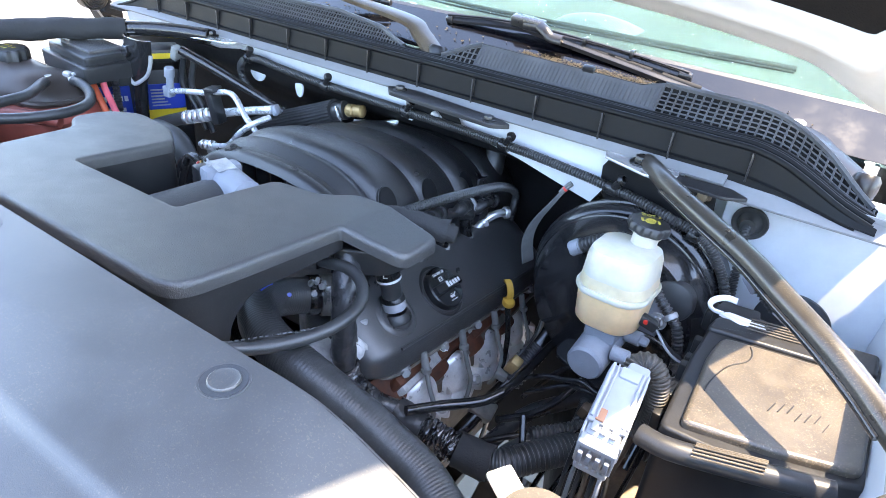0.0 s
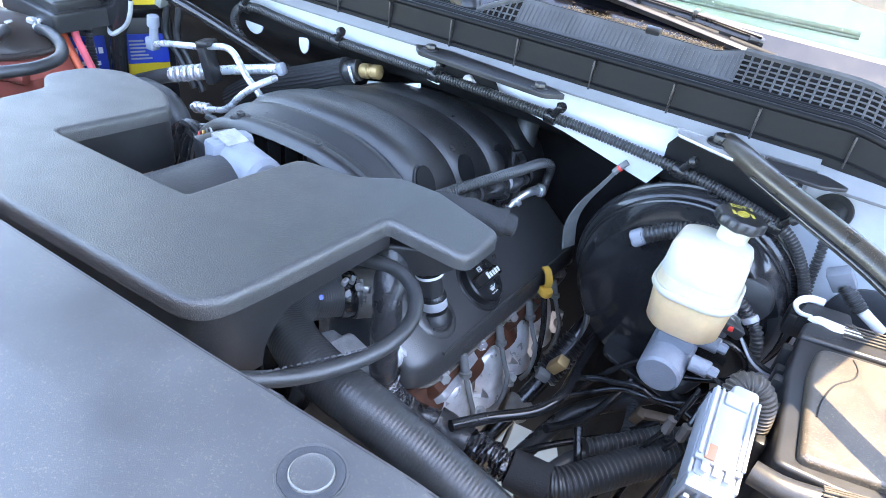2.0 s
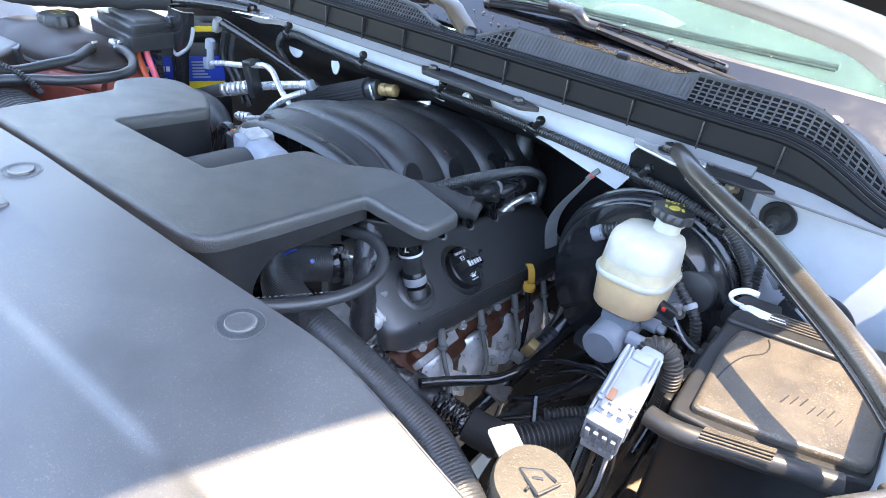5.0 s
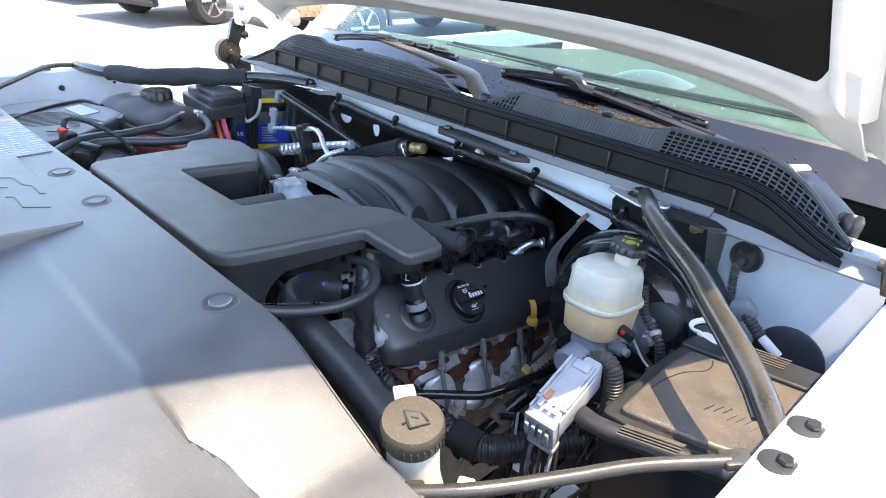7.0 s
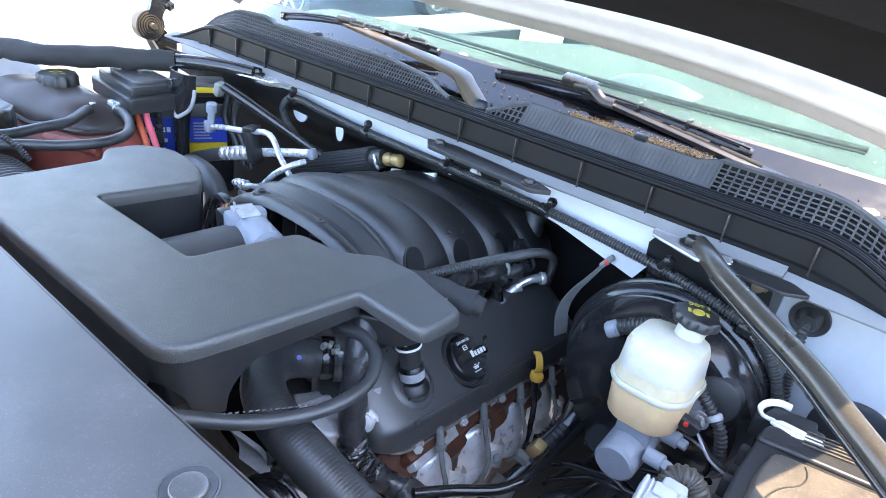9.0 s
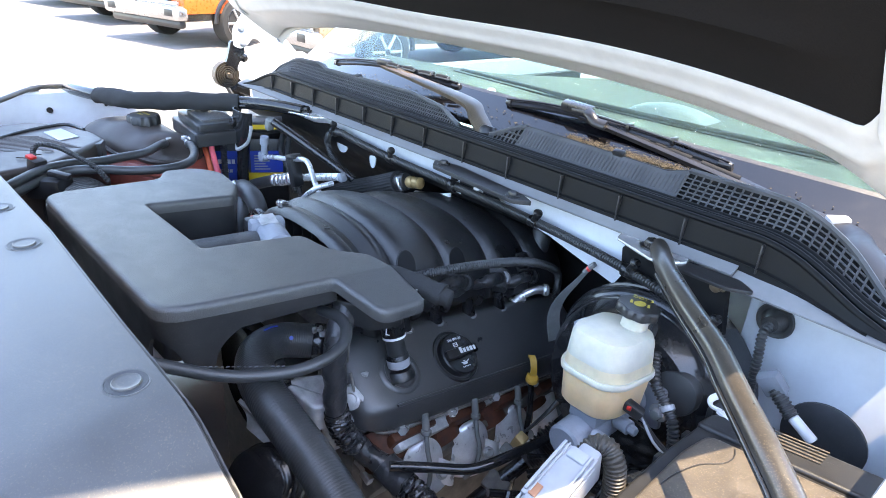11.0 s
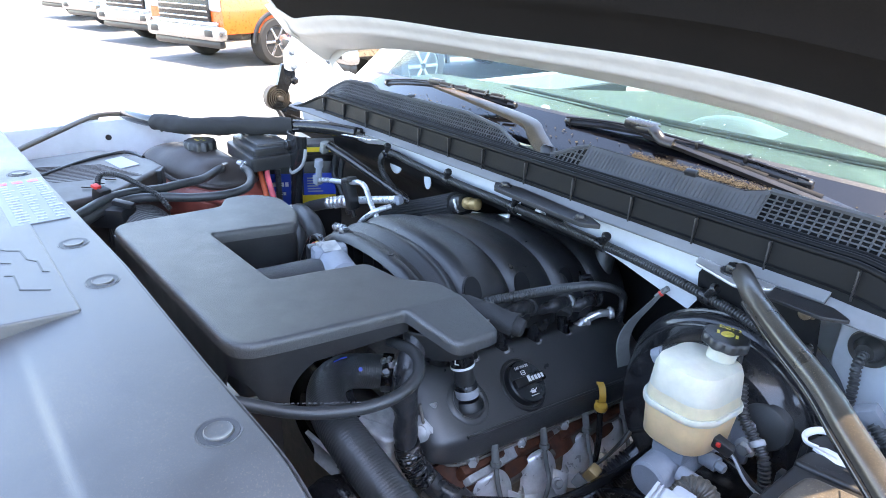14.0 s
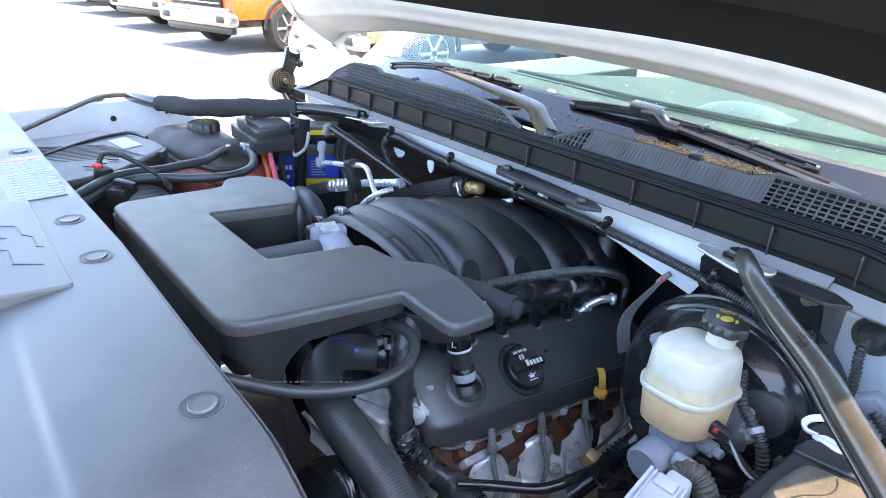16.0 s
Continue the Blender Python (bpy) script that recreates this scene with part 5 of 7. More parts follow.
rod(b, (-0.152, 0.683, 1.157), (-0.136, 0.691, 1.153), 0.0120, 0.0110, 18, 0.002)
part("end_plug", b, FOAM, loom)
b = B()
tube(b, [(-0.172 + 0.010 * math.sin(a), 0.672 - 0.017 * math.sin(a), 1.156 + 0.019 * math.cos(a)) for a in [1.0 + 0.5 * k for k in range(8)]], 0.0014, 6, 0.004)
part("retainer_wire", b, CHROME, loom)
for k, (y, z) in enumerate(((0.80, 1.086), (0.885, 1.068), (0.96, 1.050))):
    b = B()
    tube(b, [(-0.262, y - 0.035, z + 0.002), (-0.245, y - 0.010, z + 0.010), (-0.250, y + 0.015, z + 0.006), (-0.258, y + 0.040, z - 0.006)], 0.0100, 12, 0.004)
    crumple(b, 0.003, 0.012)
    part("branch", b, TAPE, loom)
    b = B()
    lathe(b, (-0.255, y + 0.034, z - 0.002), (-0.2, 0.9, -0.3), [(0.0125, -0.003), (0.0130, -0.001), (0.0130, 0.002), (0.0125, 0.004)], 18)
    part("band", b, ALU if k == 1 else TAPE, loom)
b = B()
rod(b, (-0.268, 0.930, 1.070), (-0.252, 0.905, 1.050), 0.017, 0.015, 18, 0.003)
part("coil_plug", b, RUBBER, loom)
b = B()
rod(b, (-0.226, 0.660, 1.118), (-0.226, 0.730, 1.096), 0.0165, 0.0150, 20, 0.003)
part("connector", b, SATIN, loom)
for y, z in ((0.672, 1.124), (0.682, 1.121)):
    b = B()
    tube(b, [(-0.222 + 0.021 * math.cos(a), y + 0.006 * math.sin(a), z + 0.021 * math.sin(a)) for a in (-1.4, -0.8, -0.2, 0.4, 1.0, 1.6)], 0.0016, 6, 0.004)
    part("retainer_wire", b, CHROME, loom)
hs = thing("vacuum_hose", (-0.25, 0.80, 1.10), "corrugated black hose arching over the manifold side", "hose")
b = B()
tube(b, [(-0.268, 0.690, 1.120), (-0.250, 0.735, 1.127), (-0.220, 0.790, 1.136), (-0.204, 0.845, 1.134), (-0.206, 0.91, 1.118), (-0.216, 0.975, 1.090), (-0.230, 1.030, 1.055), (-0.240, 1.05, 1.02), (-0.245, 1.05, 0.98)], 0.0070, 14, ridge=0.0010, pitch=0.0034)
part("hose", b, RUBBER, hs)
eb = thing("metal_elbow", (-0.24, 0.98, 1.0), "bright metal elbow pipe on the valve cover", "pipe elbow")
b = B()
tube(b, [(-0.258, 0.955, 1.004), (-0.252, 0.968, 1.018), (-0.240, 0.985, 1.030), (-0.228, 1.005, 1.030)], 0.0072, 14, 0.003)
part("pipe", b, CHROME, eb)
for c, d in (((-0.257, 0.957, 1.006), (0.3, 0.6, 0.7)), ((-0.252, 0.967, 1.017), (0.3, 0.6, 0.7)), ((-0.230, 1.002, 1.030), (0.5, 0.85, 0))):
    b = B()
    lathe(b, c, d, [(0.0098, -0.003), (0.0108, -0.001), (0.0108, 0.003), (0.0098, 0.005)], 20)
    part("ring", b, CHROME, eb)
rhs = thing("bulkhead_heater_hose", (-0.28, 1.04, 1.05), "black rubber hose behind the manifold", "hose")
b = B()
tube(b, [(-0.300, 1.095, 1.135), (-0.292, 1.060, 1.115), (-0.286, 1.040, 1.07), (-0.285, 1.035, 0.98)], 0.018, 18)
part("hose", b, RUBBER, rhs)
b = B()
tube(b, [(-0.285, 1.020, 1.062), (-0.270, 1.022, 1.064), (-0.266, 1.036, 1.062)], 0.003, 8)
part("clamp", b, CHROME, rhs)

# ---- hoses in front of the engine ----
rh = thing("radiator_hose", (-0.15, 0.48, 1.0), "thick ribbed black rubber radiator hose", "radiator hose")
b = B()
tube(b, [(-0.250, 0.590, 1.068), (-0.268, 0.562, 1.074), (-0.276, 0.528, 1.083), (-0.264, 0.498, 1.088), (-0.232, 0.474, 1.094), (-0.191, 0.460, 1.096), (-0.143, 0.455, 1.092), (-0.101, 0.457, 1.079), (-0.057, 0.458, 1.065), (0.01, 0.450, 1.045), (0.10, 0.40, 1.02), (0.15, 0.30, 1.00)], 0.0225, 28, 0.004, ridge=0.00022, pitch=0.0036)
part("hose", b, RUBBER, rh)
b = B()
lathe(b, (-0.260, 0.577, 1.0705), (0.6, 0.8, -0.1), [(0.0240, -0.007), (0.0246, -0.005), (0.0246, 0.005), (0.0240, 0.007)], 32)
part("clamp", b, STEEL_BLACK, rh)
for k in range(5):
    b = B()
    block(b, (-0.254 + 0.006 * k, 0.568 + 0.004 * (k % 3), 1.095 + 0.003 * (k % 2)), (0.006, 0.008, 0.008), 0.002, (20 * k, 15, 30 * k))
    part("clamp_tooth", b, CHROME, rh)
b = B()
lathe(b, (-0.2570, 0.5360, 1.0935), (0.65, -0.40, 0.60), [(0.0026, 0), (0.0026, 0.0012), (0, 0.0012)], 12)
part("paint_dot", b, BLUE, rh, "blue paint dot")
b = B()
tube(b, [(-0.2690, 0.5060, 1.1095), (-0.2720, 0.5180, 1.1085), (-0.2730, 0.5260, 1.1065)], 0.0010, 6, 0.003)
part("paint_mark", b, BLUE, rh, "blue paint tick")
th = thing("heater_hose", (-0.17, 0.47, 1.12), "thin black rubber hose with faint print", "hose")
b = B()
tube(b, [(-0.255, 0.300, 1.175), (-0.205, 0.375, 1.145), (-0.172, 0.425, 1.132), (-0.150, 0.480, 1.128), (-0.148, 0.525, 1.130), (-0.165, 0.556, 1.134), (-0.195, 0.570, 1.138), (-0.235, 0.565, 1.135)], 0.0068, 14, 0.006)
part("hose", b, RUBBER, th)
for k in range(16):
    b = B()
    t = k / 15
    p = V(lerp(-0.190, -0.153, t), lerp(0.396, 0.470, t), lerp(1.1458, 1.1368, t))
    block(b, p, (0.0016, 0.0035 if k % 4 else 0.0015, 0.0006), 0, (0, 0, -25))
    part("print_bar", b, PRINT, th)

# taped loom going down beside the valve cover
lm = thing("engine_loom", (-0.19, 0.58, 0.9), "black taped wiring loom running down the engine front", "wiring loom")
b = B()
tube(b, [(-0.215, 0.590, 1.14), (-0.197, 0.562, 1.10), (-0.195, 0.560, 1.04), (-0.192, 0.563, 0.985), (-0.178, 0.588, 0.945), (-0.145, 0.608, 0.922), (-0.101, 0.611, 0.915), (-0.063, 0.612, 0.914), (-0.010, 0.620, 0.912)], 0.0150, 20, 0.004)
crumple(b, 0.0032, 0.016)
part("trunk", b, TAPE, lm)
b = B()
tube(b, [(-0.193, 0.560, 1.012), (-0.191, 0.564, 0.985), (-0.180, 0.580, 0.952)], 0.0165, 18, ridge=0.0024, pitch=0.005)
crumple(b, 0.0034, 0.008)
part("wrapping", b, WRAP, lm, "crinkled shiny wrap")
b = B()
tube(b, [(-0.108, 0.611, 0.917), (-0.085, 0.611, 0.916), (-0.055, 0.612, 0.915)], 0.0185, 20, ridge=0.0026, pitch=0.006)
crumple(b, 0.0040, 0.009)
part("wrapping", b, WRAP, lm, "crinkled shiny wrap")
b = B()
tube(b, [(-0.150, 0.606, 0.926), (-0.130, 0.609, 0.920), (-0.108, 0.611, 0.917)], 0.0195, 18, 0.004)
crumple(b, 0.0022, 0.02)
part("tape", b, TAPE, lm)
b = B()
tube(b, [(-0.056, 0.612, 0.915), (-0.035, 0.615, 0.914), (-0.012, 0.620, 0.913)], 0.0225, 20, 0.004)
crumple(b, 0.0020, 0.03)
part("taped_joint", b, FOAM, lm, "matt grey taped joint")
cd = thing("corrugated_conduit", (0.06, 0.56, 0.90), "thick corrugated black conduit", "conduit")
b = B()
tube(b, [(-0.020, 0.617, 0.912), (0.0, 0.628, 0.915), (0.027, 0.662, 0.918), (0.060, 0.705, 0.920), (0.095, 0.740, 0.925), (0.135, 0.76, 0.925)], 0.0195, 22, ridge=0.0024, pitch=0.0062)
part("conduit", b, RUBBER, cd)
b = B()
tube(b, [(0.00, 0.700, 0.905), (0.035, 0.735, 0.908), (0.075, 0.775, 0.912), (0.13, 0.80, 0.91)], 0.0105, 16, ridge=0.002, pitch=0.006)
part("thin_conduit", b, RUBBER, cd)
bp = thing("brake_pipe_bundle", (0.0, 0.65, 0.9), "bent black steel pipe below the engine side", "pipe")
b = B()
tube(b, [(-0.125, 0.594, 0.950), (-0.099, 0.635, 0.944), (-0.066, 0.668, 0.946), (-0.052, 0.686, 0.951), (-0.045, 0.710, 0.953), (-0.049, 0.755, 0.941), (-0.054, 0.805, 0.926), (-0.057, 0.863, 0.917), (-0.062, 0.93, 0.90)], 0.0068, 12)
part("pipe", b, STEEL_BLACK, bp)
b = B()
tube(b, [(-0.015, 0.70, 0.93), (0.01, 0.66, 0.88), (0.02, 0.62, 0.82), (0.0, 0.58, 0.7)], 0.005, 8)
part("thin_pipe", b, STEEL_BLACK, bp)

# ---- deep in the bay, beside the engine ----
fr = thing("frame_rail", (0.06, 0.75, 0.62), "grimy brown steel frame rail low in the bay", "frame rail")
b = B()
block(b, (0.09, 0.72, 0.66), (0.10, 0.95, 0.14), 0.012)
part("rail", b, GRIME, fr)
b = B()
block(b, (0.00, 0.72, 0.735), (0.14, 0.10, 0.016), 0.005, (0, 12, 10))
part("engine_mount_bracket", b, BROWN, fr)
for x, y in ((0.03, 0.70), (-0.02, 0.75)):
    b = B()
    bolt(b, (x, y, 0.744), (0.2, 0, 1), 0.010, 0.012)
    part("bolt", b, ALU, fr)
ss = thing("steering_shaft", (0.0, 0.78, 0.85), "dark ribbed steering shaft running down to the frame", "steering shaft")
b = B()
rod(b, (-0.062, 1.00, 0.953), (-0.090, 0.906, 0.873), 0.017, seg=18)
part("shaft", b, STEEL_BLACK, ss)
b = B()
tube(b, [(-0.090, 0.906, 0.873), (-0.099, 0.878, 0.850), (-0.108, 0.849, 0.828)], 0.020, 20, ridge=0.003, pitch=0.008)
part("ribbed_boot", b, PLASTIC, ss)
b = B()
rod(b, (-0.108, 0.849, 0.828), (-0.153, 0.724, 0.731), 0.013, seg=16)
part("lower_shaft", b, STEEL_BLACK, ss)
b = B()
block(b, (-0.124, 0.804, 0.793), (0.038, 0.032, 0.032), 0.005, (30, 20, 15))
part("joint", b, DARK, ss)
for k in range(5):
    bl = thing("brake_line", (0.05 + 0.018 * k, 0.80, 0.85), "thin dark steel brake line in the bay", "brake line", "brake lines")
    b = B()
    tube(b, [(0.085 + 0.01 * k, 0.745 + 0.01 * k, 1.02 - 0.006 * k), (0.070 + 0.016 * k, 0.72, 0.97), (0.040 + 0.020 * k, 0.70 + 0.02 * (k % 2), 0.90 - 0.012 * k), (0.03 + 0.02 * k, 0.64, 0.85), (0.06 + 0.02 * k, 0.52, 0.83)], 0.0032, 8)
    part("line", b, BROWN if k == 3 else STEEL_BLACK, bl)
    b = B()
    rod(b, (0.070 + 0.016 * k, 0.72, 0.965), (0.072 + 0.016 * k, 0.722, 0.985), 0.0055, seg=6)
    part("union_nut", b, DARK, bl)
tc = thing("tan_connector", (-0.08, 0.79, 0.90), "faded tan plastic connector beside the exhaust", "connector")
b = B()
block(b, (-0.0785, 0.790, 0.919), (0.016, 0.016, 0.034), 0.003, (20, 25, 10))
part("body", b, BRASS, tc)
b = B()
block(b, (-0.092, 0.782, 0.898), (0.018, 0.014, 0.012), 0.002, (0, 20, 15))
part("latch", b, STRAP, tc)
for k in range(3):
    b = B()
    tube(b, [(-0.076, 0.794 + 0.004 * k, 0.934), (-0.070, 0.81 + 0.006 * k, 0.948), (-0.072, 0.84 + 0.008 * k, 0.955), (-0.09, 0.90, 0.95)], 0.0022, 6)
    part("wire", b, (PLASTIC, STRAP, BROWN)[k], tc)
wl = thing("chassis_loom", (0.02, 0.72, 0.80), "taped wiring loom low beside the engine", "wiring loom")
b = B()
tube(b, [(0.10, 0.90, 0.98), (0.06, 0.86, 0.91), (0.0, 0.84, 0.86), (-0.05, 0.80, 0.83), (-0.08, 0.72, 0.80)], 0.012, 12, 0.006)
part("trunk", b, TAPE, wl)
b = B()
tube(b, [(0.02, 0.85, 0.875), (0.03, 0.78, 0.87), (0.015, 0.72, 0.86), (-0.03, 0.66, 0.85)], 0.008, 12, ridge=0.0015, pitch=0.005)
part("branch", b, RUBBER, wl)
# lines and pipes seen past the exhaust
for pts, r, m, lab in (([(-0.050, 0.70, 0.90), (-0.020, 0.76, 0.885), (0.005, 0.83, 0.90), (0.02, 0.87, 0.95)], 0.0055, STEEL_BLACK, "bent black steel pipe under the booster"),
                       ([(-0.085, 0.66, 0.86), (-0.040, 0.73, 0.850), (0.020, 0.78, 0.865), (0.06, 0.80, 0.90)], 0.0045, STEEL_BLACK, "bent black steel pipe under the booster"),
                       ([(-0.030, 0.62, 0.88), (-0.012, 0.68, 0.890), (0.020, 0.72, 0.895), (0.07, 0.74, 0.90)], 0.0100, RUBBER, "black rubber hose low in the bay"),
                       ([(-0.060, 0.80, 0.86), (-0.020, 0.82, 0.92), (0.01, 0.83, 0.95), (0.03, 0.84, 0.97)], 0.0040, STEEL_BLACK, "bent black steel pipe under the booster")):
    b = B()
    tube(b, pts, r, 12)
    solo("underbody_pipe", b, m, pts[0], lab, "pipe", "pipes under the booster")
for pts, r, lab in (([(-0.060, 0.790, 0.905), (-0.030, 0.800, 0.918), (-0.005, 0.800, 0.926), (0.022, 0.800, 0.937), (0.043, 0.800, 0.931), (0.073, 0.800, 0.941), (0.088, 0.800, 0.959), (0.109, 0.800, 0.997), (0.125, 0.790, 1.02)], 0.0040, "thin black brake line bent in a shallow U"),
                    ([(-0.050, 0.780, 0.890), (-0.002, 0.800, 0.917), (0.026, 0.800, 0.925), (0.055, 0.800, 0.929), (0.087, 0.800, 0.930), (0.12, 0.78, 0.92)], 0.0034, "thin black brake line under the master cylinder"),
                    ([(0.070, 0.800, 1.050), (0.098, 0.800, 1.048), (0.115, 0.800, 1.036), (0.117, 0.800, 1.020), (0.109, 0.800, 1.005), (0.085, 0.805, 0.985), (0.05, 0.81, 0.965)], 0.0032, "thin black brake line looping from the master cylinder")):
    b = B()
    tube(b, pts, r, 12)
    solo("brake_pipe", b, STEEL_BLACK, pts[0], lab, "brake pipe", "brake pipes under the cylinder")
mbk = thing("booster_bracket", (0.03, 0.86, 0.92), "black pressed bracket with a sunlit tan tab", "bracket")
b = B()
slab(b, rounded([(-0.040, 0.835), (0.098, 0.825), (0.098, 0.90), (-0.040, 0.90)], 0.015), lambda x, y: 0.935 - 0.25 * (x + 0.04) + 1.2 * max(0, y - 0.85) * 0.2, 0.006, 0.001)
part("plate", b, STEEL_BLACK, mbk)
b = B()
block(b, (0.052, 0.802, 0.902), (0.045, 0.012, 0.010), 0.002, (20, -12, 8))
block(b, (0.034, 0.798, 0.894), (0.012, 0.014, 0.022), 0.002, (10, 20, 0))
part("tab", b, BROWN, mbk, "sunlit tan tab")

# ---- brake booster, master cylinder and reservoir ----
bo = thing("brake_booster", (0.06, 0.93, 0.95), "glossy black round brake booster", "brake booster")
BC = V(0.014, 0.93, 1.018)
b = B()
lathe(b, BC, (0, -1, 0.0), [(0.135, -0.05), (0.138, 0.0), (0.140, 0.010), (0.138, 0.018), (0.130, 0.024), (0.126, 0.045), (0.112, 0.066), (0.075, 0.076), (0.04, 0.078), (0, 0.078)], 56)
part("shell", b, STEEL_BLACK, bo)
b = B()
lathe(b, BC + V(0.074, -0.058, 0.052), (0.1, -1, 0.1), [(0.031, -0.02), (0.031, 0.008), (0.028, 0.014), (0.022, 0.016), (0, 0.017)], 30)
part("valve_cap", b, RUBBER, bo)
for r, y, t in ((0.1395, 0.921, 0.0035), (0.128, 0.897, 0.0026), (0.108, 0.866, 0.0022)):
    b = B()
    tube(b, [(BC.x + r * math.cos(2 * math.pi * k / 60), y, BC.z + r * math.sin(2 * math.pi * k / 60)) for k in range(61)], t, 8, 0.01)
    part("rolled_bead", b, STEEL_BLACK, bo)
mc = thing("master_cylinder", (0.045, 0.76, 1.0), "pale cast aluminium brake master cylinder", "master cylinder")
b = B()
rod(b, (0.041, 0.714, 1.037), (0.042, 0.86, 1.049), 0.0228, 0.025, 28, 0.003)
block(b, (0.043, 0.770, 1.066), (0.040, 0.060, 0.020), 0.005)
block(b, (0.043, 0.848, 1.049), (0.090, 0.012, 0.06), 0.006)
part("casting", b, CAST, mc)
for x, y, z, ax in ((0.068, 0.735, 1.055, (1, -0.1, 0)), (0.068, 0.78, 1.055, (1, -0.1, 0))):
    b = B()
    rod(b, (x - 0.004, y, z), (x + 0.014, y, z), 0.009, 0.009, 14, 0.001)
    bolt(b, (x + 0.012, y, z), ax, 0.006, 0.012)
    part("outlet", b, CAST, mc)
b = B()
tube(b, [(0.085, 0.735, 1.054), (0.11, 0.72, 1.045), (0.13, 0.69, 1.01), (0.13, 0.65, 0.98)], 0.003, 8)
part("brake_line", b, STEEL_BLACK, mc)
for x in (0.005, 0.085):
    b = B()
    bolt(b, (x, 0.842, 1.049), (0, -1, 0), 0.008, 0.010)
    part("nut", b, CHROME, mc)

rs = thing("brake_fluid_reservoir", (0.045, 0.77, 1.075), "milky plastic brake fluid reservoir, amber in the lower half", "fluid reservoir")
def res_section(w, d, cy, z, chamfer=0.32, lean=0.0):
    """A rounded oblong section at a height."""
    poly = [(-w, -d * 0.55), (-w * 0.62, -d), (w * 0.62, -d), (w, -d * 0.55), (w, d * 0.7), (w * 0.7, d), (-w * 0.7, d), (-w, d * 0.7)]
    return [V(0.041 + 0.94 * p.x, cy + 0.004 + p.y, (1.072 + 0.77 * (z - 1.072) if z < 1.133 else 1.119 + 1.05 * (z - 1.133)) - 0.12 * p.y) for p in rounded(poly, 0.012, 3)]
def loft(secs, cap=True):
    b = B()
    rings = [[b.verts.new(p) for p in s] for s in secs]
    skin(b, rings)
    b.faces.new(rings[0]), b.faces.new(rings[-1])
    return b
part("lower_tank", loft([res_section(0.036, 0.040, 0.770, 1.072), res_section(0.040, 0.044, 0.770, 1.078), res_section(0.043, 0.048, 0.772, 1.128)]), FLUID, rs, "amber fluid-stained lower half")
part("seam", loft([res_section(0.0455, 0.0505, 0.772, 1.1285), res_section(0.0465, 0.0515, 0.772, 1.131), res_section(0.0465, 0.0515, 0.772, 1.135), res_section(0.0455, 0.0505, 0.772, 1.137)]), MILK, rs)
part("fluid_band", loft([res_section(0.0430, 0.0480, 0.772, 1.137), res_section(0.0418, 0.0468, 0.772, 1.150)]), STAIN, rs, "faintly amber band over the seam")
part("upper_tank", loft([res_section(0.0418, 0.0468, 0.772, 1.150), res_section(0.040, 0.045, 0.772, 1.172), res_section(0.037, 0.042, 0.772, 1.180), res_section(0.028, 0.033, 0.774, 1.1835)]), MILK, rs)
RA = V(0.08, 0.10, 1).normalized()
b = B()
lathe(b, (0.050, 0.797, 1.148), RA, [(0.0150, 0), (0.0150, 0.034), (0.0175, 0.034), (0.0175, 0.037)], 28)
part("neck", b, MILK, rs)
b = B()
x, y, z = frame_of(RA)
prof = [(0.0226, 0.0145), (0.0240, 0.016), (0.0240, 0.0240), (0.0222, 0.0260), (0.0, 0.0265)]
rings = []
c0 = V(0.051, 0.798, 1.172)
for r, h in prof:
    if r == 0:
        rings.append([b.verts.new(c0 + z * h)])
    else:
        rings.append([b.verts.new(c0 + z * h + (x * math.cos(2 * math.pi * k / 48) + y * math.sin(2 * math.pi * k / 48)) * r * (1 + 0.05 * math.cos(8 * 2 * math.pi * k / 48))) for k in range(48)])
skin(b, rings)
b.faces.new(rings[0])
cp = part("screw_cap", b, PLASTIC, rs, "scalloped black cap with yellow print")
capm = Matrix.Translation(c0 + z * 0.0268) @ pose(0, 0, 0, 0, 6, 25)
b = B()
lathe(b, (0, 0, 0), (0, 0, 1), [(0.0078, 0), (0.0078, 0.0004), (0.0062, 0.0004), (0.0062, 0)], 24, 0.7)
lathe(b, (0, 0, 0), (0, 0, 1), [(0.0040, 0), (0.0040, 0.0004), (0, 0.0004)], 20, 0.7)
for s in (-1, 1):
    block(b, (s * 0.0095, 0, 0.0002), (0.003, 0.007, 0.0005), 0)
bmesh.ops.transform(b, matrix=capm, verts=b.verts)
part("brake_mark", b, INK_YELLOW, cp)
lettering("print", "DOT 3", 0.008, capm @ pose(0.002, 0.0145, 0), INK_YELLOW, cp)
b = B()
block(b, (0.086, 0.771, 1.089), (0.026, 0.014, 0.013), 0.003, (0, 25, 20))
sens = part("level_sensor", b, PLASTIC, rs)
b = B()
block(b, (0.086, 0.763, 1.093), (0.005, 0.004, 0.005), 0.001)
part("lock_tab", b, RED, sens, "red lock tab")
for k in range(3):
    b = B()
    tube(b, [(0.096, 0.775, 1.083), (0.118, 0.778 + 0.004 * k, 1.055), (0.140, 0.79, 1.040 + 0.003 * k), (0.15, 0.82, 1.03)], 0.0016, 6)
    part("wire", b, (PALE, PLASTIC, PLASTIC)[k], sens)
vh = thing("booster_hose", (0.12, 0.85, 1.05), "corrugated black hose behind the reservoir", "hose")
b = B()
tube(b, [(0.060, 0.850, 1.118), (0.077, 0.830, 1.095), (0.097, 0.825, 1.077), (0.114, 0.820, 1.060), (0.125, 0.815, 1.02)], 0.0072, 14, ridge=0.0018, pitch=0.005)
part("hose", b, RUBBER, vh)
b = B()
rod(b, (0.099, 0.825, 1.076), (0.104, 0.823, 1.071), 0.0090, seg=20, bev=0.001)
part("clip", b, PALE, vh)
b = B()
